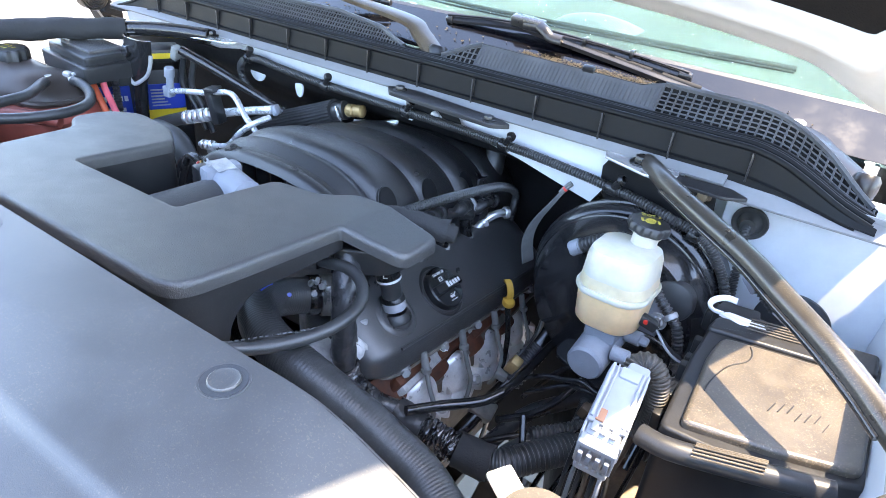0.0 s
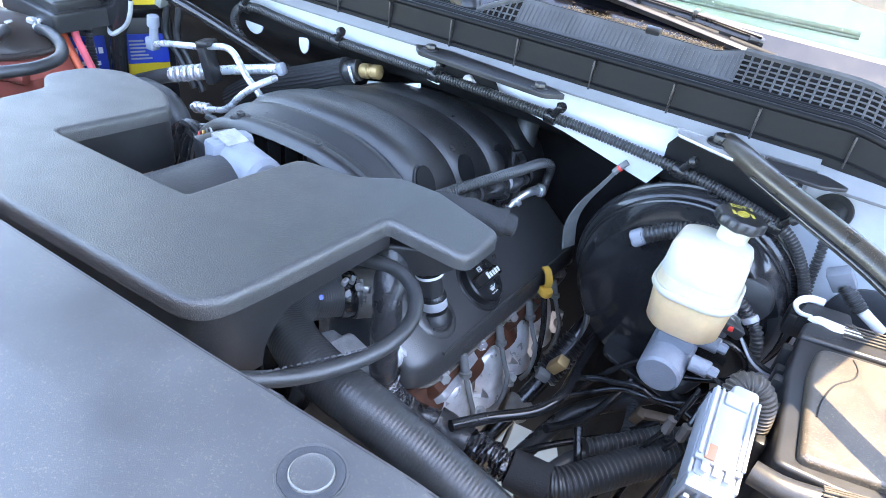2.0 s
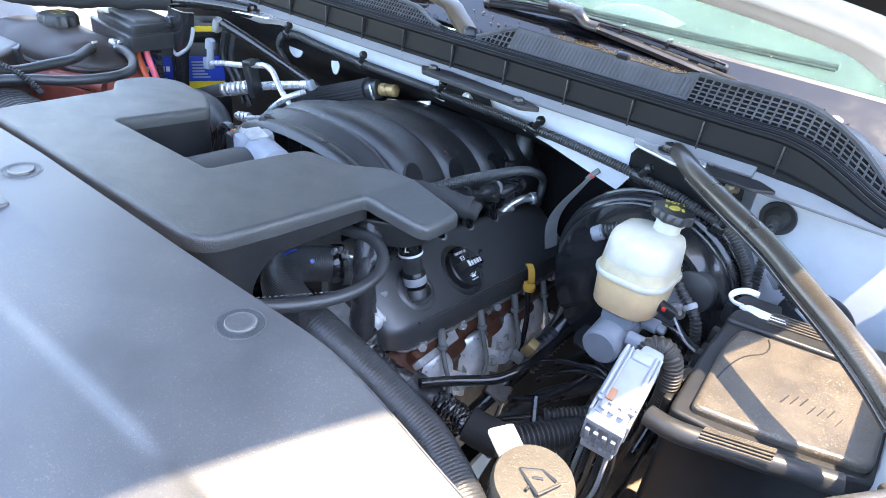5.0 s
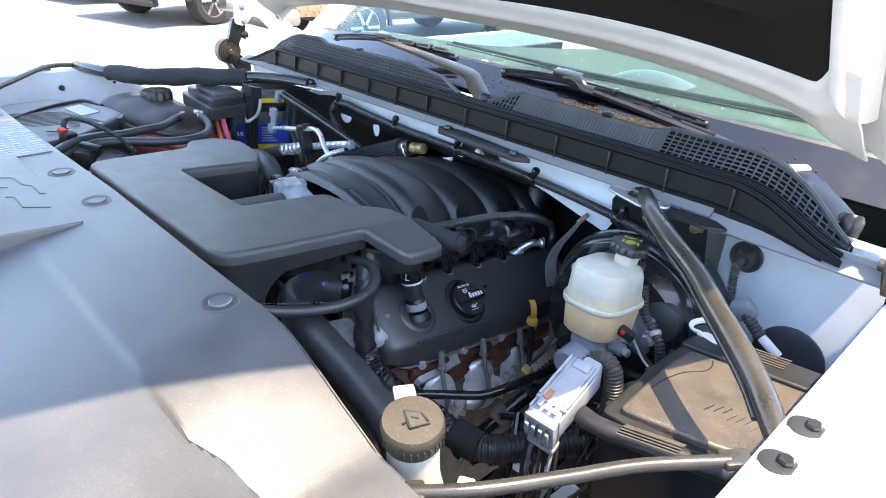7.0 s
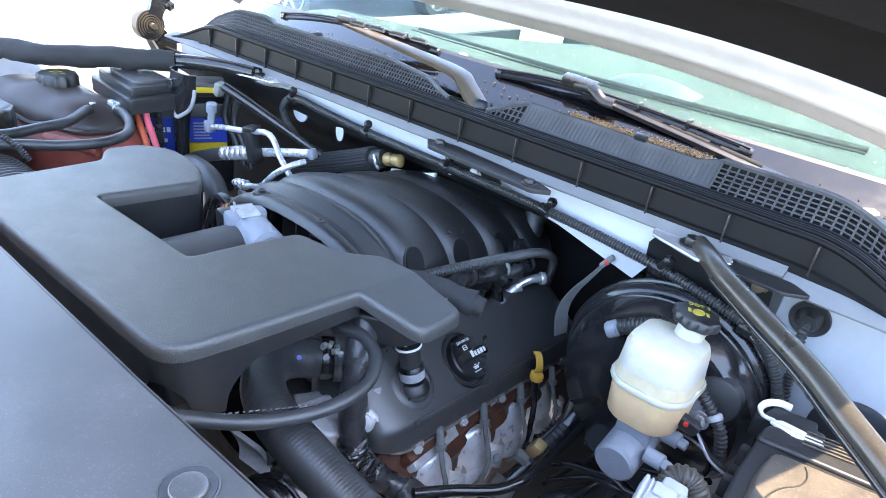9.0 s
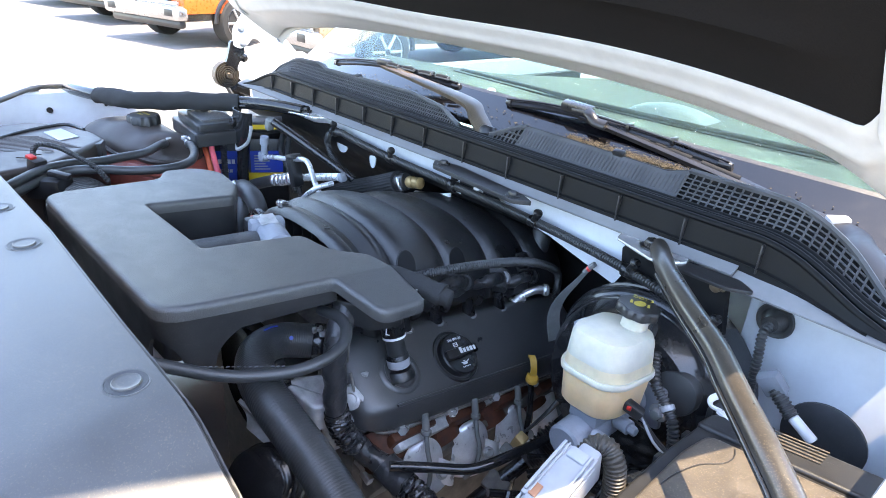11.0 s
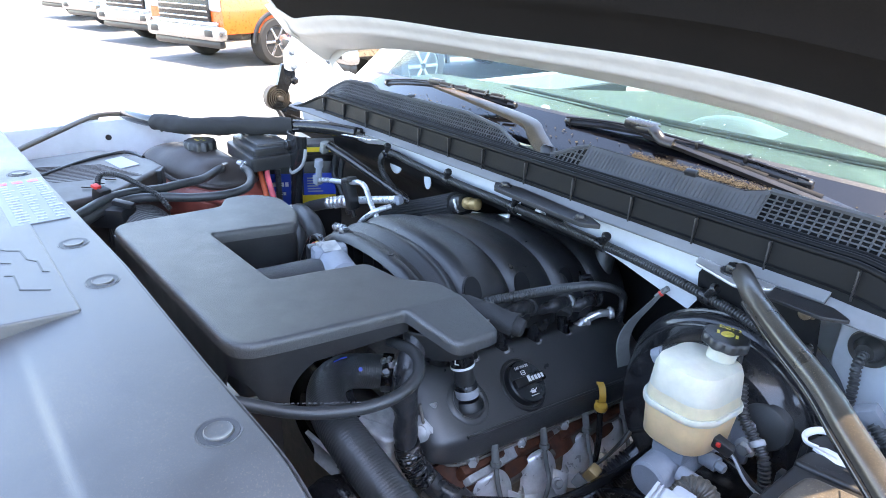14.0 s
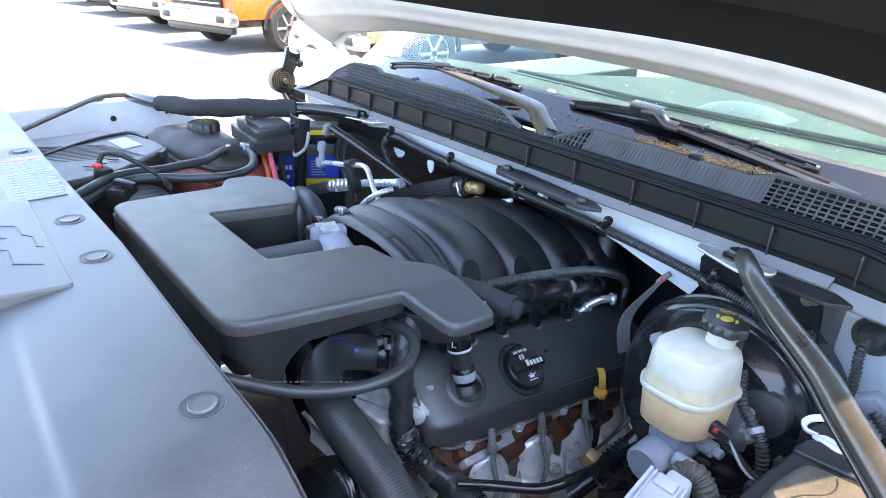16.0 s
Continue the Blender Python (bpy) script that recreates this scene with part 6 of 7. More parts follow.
tube(b, [(-0.038, 0.845, 1.110), (-0.015, 0.848, 1.125), (0.015, 0.852, 1.138), (0.05, 0.858, 1.140)], 0.010, 14, ridge=0.0018, pitch=0.005)
part("branch", b, RUBBER, vh)
b = B()
rod(b, (-0.049, 0.842, 1.102), (-0.036, 0.846, 1.111), 0.0105, 0.0105, 16, 0.002)
crumple(b, 0.0015, 0.008)
part("plug", b, CAST, vh, "crumpled clear-wrapped plug")

# ---- large grey connector with its boot ----
cn = thing("wiring_connector", (0.12, 0.58, 1.05), "large pale grey lever-lock wiring connector, sunlit", "connector")
CM = Matrix.Translation((0.110, 0.608, 1.080)) @ pose(0, 0, 0, 16, 4, 6) @ Matrix.Diagonal((0.68, 1.0, 1.0, 1.0))
def cblock(bm, c, size, bev=0.002, turn=None):
    n0 = len(bm.verts)
    block(bm, c, size, bev, turn)
    bm.verts.ensure_lookup_table()
    bmesh.ops.transform(bm, matrix=CM, verts=bm.verts[n0:])
b = B()
cblock(b, (0, 0.002, 0), (0.050, 0.086, 0.044), 0.006)
cblock(b, (0.010, 0.038, 0.004), (0.034, 0.030, 0.046), 0.006)
part("housing", b, PALE, cn)
b = B()
cblock(b, (0, 0.006, 0.0235), (0.056, 0.070, 0.005), 0.002)
part("lever", b, PALE, cn)
for x in (-0.027, 0.027):
    b = B()
    cblock(b, (x, -0.002, 0.006), (0.005, 0.078, 0.030), 0.002)
    part("lever_arm", b, PALE, cn)
for x, w in ((-0.024, 0.005), (-0.017, 0.003), (0.020, 0.004), (0.0265, 0.004)):
    b = B()
    cblock(b, (x, 0.008, 0.0270), (w, 0.066, 0.004), 0.0012)
    part("rail", b, PALE, cn)
b = B()
cblock(b, (0.002, 0.034, 0.0262), (0.030, 0.014, 0.006), 0.003)
part("wire_cover", b, PALE, cn)
for k in range(3):
    b = B()
    cblock(b, (-0.014 + 0.014 * k, -0.033, 0.0250), (0.009, 0.010, 0.003), 0.001)
    part("latch_bump", b, PALE, cn)
# solid blocks in a darker grey for the shadow inside the windows
for k in range(4):
    b = B()
    cblock(b, (-0.019 + 0.0125 * k, -0.054, 0.000), (0.007, 0.004, 0.018), 0.001)
    part("lattice_window", b, CAST, cn, "lattice window, its shadow put into a darker grey")
b = B()
cblock(b, (0, -0.041, -0.001), (0.054, 0.012, 0.040), 0.003)
cblock(b, (0, -0.048, 0.015), (0.055, 0.006, 0.008), 0.002)
cblock(b, (0, -0.048, -0.016), (0.055, 0.006, 0.008), 0.002)
for x in (-0.025, -0.007, 0.011, 0.025):
    cblock(b, (x, -0.048, 0.0), (0.005, 0.006, 0.034), 0.0015)
part("latch_frame", b, PALE, cn)
b = B()
cblock(b, (0, -0.040, -0.032), (0.050, 0.018, 0.010), 0.003)
part("lower_collar", b, PALE, cn)
for k in range(5):
    b = B()
    cblock(b, (-0.019 + k * 0.0095, -0.043, -0.025), (0.005, 0.011, 0.012), 0.001)
    part("tooth", b, PALE, cn)
b = B()
cblock(b, (-0.012, -0.020, 0.0268), (0.012, 0.014, 0.003), 0.001)
part("orange_tab", b, LOCK, cn, "faded orange lock tab")
b = B()
tube(b, [(0.106, 0.652, 1.100), (0.110, 0.664, 1.110), (0.120, 0.668, 1.112), (0.129, 0.668, 1.105), (0.134, 0.668, 1.090), (0.136, 0.668, 1.062), (0.134, 0.668, 1.02)], 0.0115, 20, ridge=0.0014, pitch=0.0040)
part("boot_hose", b, BOOT, cn, "dust-browned ribbed boot")
b = B()
tube(b, [(0.130, 0.674, 1.068), (0.141, 0.684, 1.074), (0.149, 0.696, 1.080), (0.146, 0.700, 1.078), (0.136, 0.690, 1.070)], 0.0045, 10)
part("clip", b, DUSTY, cn)
for k in range(7):
    b = B()
    tube(b, [(0.088 + 0.006 * k, 0.590, 1.045), (0.086 + 0.007 * k, 0.580, 1.01), (0.082 + 0.007 * k, 0.585, 0.96), (0.07 + 0.006 * k, 0.60, 0.90)], 0.0026, 6)
    part("wire", b, (PLASTIC, STRAP, PLASTIC, BROWN, PLASTIC, PALE, PLASTIC)[k], cn)

# ---- under-hood fuse box ----
fb = thing("fuse_box", (0.21, 0.73, 0.95), "dusty black fuse box with a sunlit lid", "fuse box")
def fz(x, y):
    return 1.100 + 0.02 * (x - 0.2)
b = B()
slab(b, rounded([(0.152, 0.616), (0.245, 0.618), (0.330, 0.655), (0.330, 0.850), (0.148, 0.815), (0.146, 0.740)], 0.010), lambda x, y: fz(x, y) - 0.009, 0.18, 0.004)
part("base", b, PLASTIC, fb)
b = B()
slab(b, rounded([(0.168, 0.624), (0.161, 0.742), (0.166, 0.788), (0.318, 0.812), (0.318, 0.660), (0.250, 0.640)], [0.010, 0.012, 0.012, 0.012, 0.012, 0.012]), fz, 0.034, 0.005)
part("lid", b, LID, fb, "dusty sunlit lid")
b = B()
slab(b, rounded([(0.146, 0.800), (0.172, 0.803), (0.318, 0.824), (0.318, 0.872), (0.240, 0.860), (0.150, 0.832)], 0.008), lambda x, y: fz(x, y) - 0.004, 0.03, 0.004)
part("rear_rail", b, PLASTIC, fb)
for k in range(5):
    b = B()
    rod(b, (0.185, 0.824 + 0.006 * k, 1.0975), (0.260, 0.838 + 0.006 * k, 1.0985), 0.0009, seg=6)
    part("rail_groove", b, DUSTY, fb)
b = B()
tube(b, [(0.140, 0.597, 1.086), (0.165, 0.593, 1.088), (0.205, 0.602, 1.090), (0.253, 0.616, 1.092), (0.30, 0.630, 1.094)], 0.0105, 14, 0.01, flat=0.8)
part("front_rail", b, PLASTIC, fb)
for k in range(6):
    b = B()
    rod(b, (0.188, 0.5990 + 0.0035 * (k - 3), 1.1005 - 0.0012 * abs(k - 3)), (0.246, 0.6155 + 0.0035 * (k - 3), 1.1035 - 0.0012 * abs(k - 3)), 0.0009, seg=6)
    part("rail_groove", b, DUSTY, fb)
for k in range(7):
    b = B()
    t = (k * 37 % 11) / 11
    tube(b, [(0.232 + 0.008 * k, 0.690 + 0.012 * t, fz(.24, .7) + 0.0004), (0.236 + 0.008 * k, 0.706 + 0.012 * t, fz(.24, .7) + 0.0004)], 0.0007, 6)
    part("print_bar", b, PLASTIC, fb)
b = B()
tube(b, [(0.196, 0.785, fz(.2, .8)), (0.201, 0.772, fz(.2, .8)), (0.198, 0.755, fz(.2, .8)), (0.184, 0.735, fz(.2, .8)), (0.176, 0.705, fz(.2, .8)), (0.174, 0.68, fz(.2, .8))], 0.0009, 6)
part("lid_seam", b, PLASTIC, fb)
b = B()
tube(b, [(0.162, 0.876, 1.097), (0.150, 0.873, 1.098), (0.140, 0.864, 1.097), (0.136, 0.852, 1.095), (0.142, 0.842, 1.094), (0.154, 0.844, 1.093)], 0.0040, 10, 0.003, flat=0.6)
part("white_latch", b, INK, fb, "white plastic hooked latch")
b = B()
slab(b, rounded([(0.150, 0.836), (0.160, 0.846), (0.200, 0.846), (0.204, 0.836), (0.176, 0.829)], 0.002), 1.097, 0.004, 0.001)
part("latch_foot", b, INK, fb, "white plastic latch foot")
b = B()
slab(b, rounded([(0.142, 0.846), (0.148, 0.872), (0.190, 0.878), (0.196, 0.846), (0.176, 0.838)], 0.004), 1.0935, 0.02, 0.001)
part("latch_plate", b, PLASTIC, fb)
b = B()
block(b, (0.168, 0.868, 1.068), (0.07, 0.03, 0.03), 0.005)
part("latch_housing", b, PLASTIC, fb)
for k in range(6):
    b = B()
    block(b, (0.143, 0.655 + 0.028 * k, 1.052 + 0.008 * (k % 2)), (0.010, 0.012, 0.040), 0.002)
    part("side_clip", b, PLASTIC, fb)

# ---- fluid filler cap ----
wc = thing("washer_filler_cap", (0.14, 0.352, 1.15), "dusty grey washer fluid cap with a raised symbol", "washer cap")
WA = V(0.10, -0.12, 1).normalized()
w0 = V(0.138, 0.352, 1.200)
b = B()
lathe(b, w0, WA, [(0.0225, -0.004), (0.0240, 0.0), (0.0240, 0.008), (0.0246, 0.0095), (0.0246, 0.015), (0.0232, 0.0185), (0.0, 0.0195)], 40)
part("cap", b, CAP, wc)
b = B()
for k in range(30):
    a = 2 * math.pi * k / 30
    x, y, z = frame_of(WA)
    c = w0 + (x * math.cos(a) + y * math.sin(a)) * 0.0245
    rod(b, c + z * 0.001, c + z * 0.008, 0.0006, seg=5)
tagged(part("knurl", b, CAP, wc), kind="stuff")
b = B()
x, y, z = frame_of(WA)
def wc_line(p, q):
    tube(b, [w0 + z * 0.0198 + V(p[0], p[1], 0) * 0.82, w0 + z * 0.0198 + V(q[0], q[1], 0) * 0.82], 0.0009, 6, 0.01)
for p, q in (((-0.013, 0.000), (0.0, 0.010)), ((0.0, 0.010), (0.015, 0.008)), ((0.015, 0.008), (0.008, -0.010)), ((0.008, -0.010), (-0.013, 0.0)), ((-0.002, 0.0), (0.004, 0.004)), ((0.0, -0.008), (0.0, -0.012)), ((-0.008, 0.012), (-0.008, 0.018)), ((-0.004, 0.013), (-0.004, 0.019))):
    wc_line(p, q)
part("symbol", b, PLASTIC, wc)
b = B()
block(b, w0 + V(-0.027, 0.016, 0.010), (0.026, 0.018, 0.005), 0.002, (0, 10, -30))
part("tab", b, MILK, wc, "pale tab")
b = B()
tube(b, [w0 + V(0, 0, 0.002), w0 + V(0, 0.005, -0.05), w0 + V(0.01, 0.02, -0.12), w0 + V(0.02, 0.02, -0.25)], 0.021, 24)
part("filler_neck", b, MILK, wc, "milky filler neck")
b = B()
block(b, (0.175, 0.375, 1.155), (0.014, 0.02, 0.012), 0.002, (0, 0, 30))
part("clip", b, MILK, wc)

# black rail from the radiator support to the wing
b = B()
tube(b, [(0.15, 0.300, 1.185), (0.20, 0.352, 1.192), (0.236, 0.411, 1.192), (0.268, 0.467, 1.192), (0.312, 0.522, 1.194)], 0.0056, 14)
sr = thing("support_rail", (0.22, 0.4, 1.18), "dusty black support rail beside the wing", "rail")
part("tube", b, SAND, sr)
for c in ((0.315, 0.527, 1.1945), (0.17, 0.320, 1.188)):
    b = B()
    block(b, c, (0.026, 0.018, 0.008), 0.003, (0, 0, 55))
    part("end_tab", b, SAND, sr)
b = B()
block(b, (0.24, 0.50, 0.95), (0.16, 0.012, 0.22), 0.004, (0, 0, 40))
solo("side_baffle", b, PLASTIC, (0.2, 0.47, 0.9), "flat black plastic baffle", "baffle")

# ---- cross braces from bulkhead to wings ----
PATHS = {1: [(0.006, 0.905, 1.224), (0.030, 0.875, 1.226), (0.055, 0.845, 1.226), (0.113, 0.790, 1.224), (0.168, 0.745, 1.219), (0.206, 0.707, 1.214), (0.250, 0.666, 1.207), (0.285, 0.637, 1.196), (0.310, 0.610, 1.188), (0.345, 0.575, 1.175)],
         -1: [(-0.830, 0.893, 1.224), (-0.892, 0.866, 1.225), (-0.955, 0.826, 1.224), (-1.000, 0.770, 1.222), (-1.057, 0.710, 1.220), (-1.110, 0.645, 1.216), (-1.200, 0.600, 1.214), (-1.270, 0.580, 1.212), (-1.345, 0.570, 1.209)]}
def brace(s, label):
    br = thing("fender_brace", (MID + s * 0.60, 0.78, 1.15), label, "brace", "fender braces")
    X = (lambda x: x) if s > 0 else (lambda x: -0.835 - 1.2 * x)
    b = B()
    tube(b, PATHS[s], 0.0118 if s > 0 else 0.0135, 18, 0.01)
    part("bar", b, BRACE if s > 0 else STEEL_BLACK, br)
    b = B()
    tube(b, [V(*p) + V(-0.0085 * s, -0.0070, -0.005) for p in PATHS[s][2:-1]], 0.0038, 10, 0.01)
    part("pressed_flange", b, STEEL_BLACK, br)
    b = B()
    slab(b, rounded([(X(-0.055), 0.925), (X(-0.045), 0.890), (X(0.020), 0.868), (X(0.050), 0.895), (X(0.045), 0.915)], 0.006), 1.2225, 0.003, 0.001)
    part("end_plate", b, CHROME, br, "bright folded end plate")
    b = B()
    bolt(b, (X(0.0), 0.900, 1.2225), (0, 0, 1), 0.010, 0.010)
    part("bolt", b, SATIN, br)
    b = B()
    slab(b, rounded([(X(0.03), 0.905), (X(0.045), 0.878), (X(0.11), 0.878), (X(0.135), 0.895), (X(0.11), 0.912)], 0.006), 1.220, 0.004, 0.001)
    part("side_plate", b, PLASTIC, br)
    return br
brace(1, "black tubular brace, dusty in the sun")
bp2 = brace(-1, "black tubular brace wrapped in foam sleeve")
b = B()
tube(b, [(-0.965, 0.815, 1.223), (-1.000, 0.770, 1.222), (-1.057, 0.710, 1.220), (-1.110, 0.645, 1.216), (-1.205, 0.598, 1.214)], 0.0190, 26, 0.005)
crumple(b, 0.0030, 0.035)
part("foam_sleeve", b, FOAM, bp2, "black foam sleeve")
b = B()
tube(b, [(-1.345, 0.565, 1.211), (-1.335, 0.50, 1.213), (-1.26, 0.41, 1.203), (-1.175, 0.313, 1.190), (-1.10, 0.25, 1.180)], 0.0055, 12)
solo("release_rod", b, ARM_BROWN, (-1.22, 0.45, 1.18), "thin dusty tan rod along the wing flange", "rod")

# ---- bulkhead fittings ----
hn = thing("bulkhead_loom", (-0.35, 0.94, 1.17), "corrugated black wiring conduit clipped along the bulkhead", "conduit")
b = B()
tube(b, [(-0.70, 0.926, 1.112), (-0.755, 0.924, 1.128), (-0.785, 0.922, 1.160), (-0.772, 0.920, 1.188), (-0.735, 0.920, 1.198), (-0.68, 0.920, 1.194), (-0.565, 0.922, 1.188), (-0.39, 0.922, 1.186), (-0.208, 0.922, 1.182), (-0.10, 0.920, 1.176), (-0.01, 0.916, 1.168), (0.05, 0.912, 1.158), (0.10, 0.910, 1.143), (0.135, 0.91, 1.10), (0.155, 0.90, 1.05)], 0.0070, 14, ridge=0.0017, pitch=0.0040)
part("conduit", b, RUBBER, hn)
for x, y, z in ((-0.755, 0.920, 1.204), (-0.565, 0.922, 1.196), (-0.39, 0.922, 1.194), (-0.208, 0.922, 1.190), (-0.035, 0.917, 1.179), (0.085, 0.911, 1.155)):
    b = B()
    rod(b, (x - 0.008, y, z - 0.008), (x + 0.008, y, z - 0.010), 0.0092, seg=18, bev=0.001)
    rod(b, (x + 0.004, y - 0.006, z - 0.004), (x + 0.014, y - 0.010, z + 0.012), 0.0045, seg=12)
    rod(b, (x + 0.013, y - 0.010, z + 0.010), (x + 0.018, y - 0.012, z + 0.014), 0.0075, 0.006, 12, 0.001)
    part("clip", b, SATIN, hn)
bk = thing("bulkhead_bracket", (-0.30, 0.90, 1.216), "flat black bolted bracket on the bulkhead lip", "bracket")
b = B()
slab(b, rounded([(-0.405, 0.890), (-0.385, 0.868), (-0.20, 0.858), (-0.178, 0.876), (-0.205, 0.888), (-0.36, 0.904)], 0.006), 1.2315, 0.006, 0.001)
part("bar", b, PLASTIC, bk)
for x, y in ((-0.378, 0.886), (-0.212, 0.872)):
    b = B()
    bolt(b, (x, y, 1.2315), (0, 0, 1), 0.007, 0.006)
    part("bolt", b, SATIN, bk)
gr = thing("rubber_grommet", (0.136, 0.985, 1.15), "large round black rubber grommet with a conduit", "grommet")
b = B()
lathe(b, (0.136, 0.990, 1.152), (0, -1, 0), [(0.0225, 0), (0.0235, 0.003), (0.0220, 0.006), (0.0165, 0.004), (0.0125, 0.012), (0.0100, 0.018), (0, 0.018)], 36)
part("disc", b, RUBBER, gr)
b = B()
tube(b, [(0.136, 0.985, 1.152), (0.137, 0.955, 1.145), (0.142, 0.945, 1.120), (0.146, 0.94, 1.08), (0.155, 0.93, 1.04)], 0.0062, 14, ridge=0.0014, pitch=0.005)
part("conduit", b, RUBBER, gr)
b = B()
lathe(b, (0.078, 0.9365, 1.192), (0, -1, 0), [(0.011, 0), (0.011, 0.003), (0.007, 0.004), (0.007, 0.010), (0.004, 0.012), (0, 0.012)], 20)
solo("stud_nut", b, ZINC, (0.078, 0.9365, 1.192), "bright stud and nut on the black mat", "nut")
b = B()
lathe(b, (-0.34, 0.9365, 1.189), (0, -1, 0.2), [(0.011, 0), (0.011, 0.003), (0.007, 0.004), (0.007, 0.010), (0.004, 0.012), (0, 0.012)], 20)
solo("stud_nut", b, ALU, (-0.34, 0.9365, 1.189), "bright stud and nut beside the bracket", "nut")
sp = thing("ground_strap", (-0.13, 0.95, 1.05), "grey woven earth strap", "ground strap")
b = B()
pts = spline([(-0.108, 0.936, 1.138), (-0.120, 0.928, 1.115), (-0.138, 0.920, 1.080), (-0.147, 0.922, 1.045), (-0.145, 0.932, 1.00)], 0.008)
rings = []
for k, c in enumerate(pts):
    w = lerp(0.005, 0.0092, ease(k * 3 / len(pts)))
    d = V(0.55, 0.75, 0.3).normalized()
    rings.append([b.verts.new(c + d * w + V(0.001, 0, 0.001)), b.verts.new(c - d * w + V(0.001, 0, 0.001)), b.verts.new(c - d * w - V(0.001, 0, 0.001)), b.verts.new(c + d * w - V(0.001, 0, 0.001))])
skin(b, rings)
b.faces.new(rings[0]), b.faces.new(rings[-1])
part("webbing", b, STRAP, sp)
b = B()
tube(b, [(-0.100, 0.938, 1.149), (-0.105, 0.936, 1.143), (-0.112, 0.932, 1.132)], 0.0042, 8)
part("lug", b, STRAP, sp)
b = B()
tube(b, [(-0.1060, 0.9345, 1.1405), (-0.1080, 0.9335, 1.1380)], 0.0044, 8)
part("red_band", b, RED, sp, "red band")
# pale tag and wires beside the wing
tg = thing("wiring_tag", (0.20, 0.93, 1.09), "pale grey tagged wiring joint", "wiring joint")
b = B()
block(b, (0.172, 0.925, 1.106), (0.026, 0.016, 0.030), 0.003, (20, -35, 0))
part("joint", b, CAST, tg)
b = B()
tube(b, [(0.176, 0.925, 1.10), (0.188, 0.922, 1.092), (0.203, 0.92, 1.080)], 0.009, 12, ridge=0.0016, pitch=0.005)
part("conduit", b, RUBBER, tg)
b = B()
rod(b, (0.204, 0.920, 1.080), (0.232, 0.918, 1.064), 0.0065, seg=14, bev=0.001)
part("pale_tip", b, INK, tg, "white wire end")

# ---- passenger side: filter housing, tank, battery ----
af = thing("air_filter_housing", (-1.0, 0.40, 1.0), "ribbed black plastic air filter housing", "air filter housing")
def az(x, y):
    return 1.180 + 0.02 * (y - 0.4)
b = B()
slab(b, rounded([(-1.16, 0.27), (-0.83, 0.27), (-0.85, 0.42), (-0.955, 0.535), (-1.03, 0.530), (-1.16, 0.46)], [0.03, 0.03, 0.03, 0.01, 0.03, 0.03]), az, 0.15, 0.008)
part("lid", b, TANK, af)
b = B()
tube(b, [(-1.02, 0.335, az(0, .33) + 0.001), (-1.075, 0.42, az(0, .42) + 0.002), (-1.095, 0.49, az(0, .49) + 0.002), (-1.080, 0.512, az(0, .51)), (-1.04, 0.520, az(0, .52))], 0.0035, 10)
part("raised_edge", b, PLASTIC, af)
b = B()
slab(b, rounded([(-0.985, 0.500), (-0.958, 0.535), (-0.93, 0.520), (-0.955, 0.485)], 0.004), lambda x, y: az(x, y) - 0.002, 0.05, 0.002)
part("corner_step", b, PLASTIC, af)
for k in range(12):
    b = B()
    rod(b, (-1.10 + 0.012 * k, 0.30 + 0.004 * k, az(0, .3)), (-1.03 + 0.010 * k, 0.44 + 0.004 * k, az(0, .44) + 0.0005), 0.0016, seg=6)
    part("rib", b, TANK, af)
b = B()
slab(b, [(-1.057, 0.452), (-0.980, 0.462), (-0.990, 0.499), (-1.067, 0.486)], lambda x, y: az(x, y) + 0.0015, 0.002, 0.0003)
part("sticker", b, PALE, af, "pale sticker")
for k in range(3):
    b = B()
    block(b, (-0.92 + 0.012 * k, 0.43 - 0.022 * k, az(0, .43) + 0.002), (0.02, 0.003, 0.002), 0.0005, (0, 0, 50))
    part("moulded_mark", b, TANK, af)
ms = thing("airflow_sensor", (-0.83, 0.40, 1.12), "black airflow sensor plug with a red tab", "sensor")
b = B()
block(b, (-0.820, 0.405, 1.150), (0.06, 0.045, 0.035), 0.006, (0, 0, 45))
block(b, (-0.846, 0.396, 1.174), (0.022, 0.024, 0.040), 0.004, (0, 15, 25))
block(b, (-0.798, 0.418, 1.174), (0.036, 0.014, 0.010), 0.003, (0, 10, 45))
part("plug", b, PLASTIC, ms)
b = B()
block(b, (-0.846, 0.391, 1.196), (0.014, 0.012, 0.006), 0.002, (0, 15, 25))
part("lock_tab", b, RED, ms, "red lock tab")
b = B()
tube(b, [(-0.850, 0.395, 1.186), (-0.862, 0.398, 1.200), (-0.872, 0.406, 1.207), (-0.870, 0.418, 1.208), (-0.855, 0.435, 1.204), (-0.828, 0.455, 1.192), (-0.806, 0.475, 1.176), (-0.795, 0.490, 1.15)], 0.0048, 12, ridge=0.0014, pitch=0.004)
part("conduit", b, RUBBER, ms)

ct = thing("coolant_tank", (-1.02, 0.63, 1.0), "smoky plastic coolant tank with red coolant", "coolant tank")
def tank_pt(u, v):
    a = 2 * math.pi * u
    ca, sa = math.cos(a), math.sin(a)
    ex = 0.125 * math.copysign(abs(ca) ** 0.6, ca)
    ey = 0.070 * math.copysign(abs(sa) ** 0.7, sa)
    s = math.cos(0.5 * math.pi * v) ** 0.5 if v < 1 else 0.0
    return V(-1.055 + ex * s, 0.628 + ey * s + 0.30 * ex * s, 1.136 + 0.050 * v - 0.06 * (ex * s) + 0.003 * math.cos(3 * math.pi * ex * s / 0.125))
b = B()
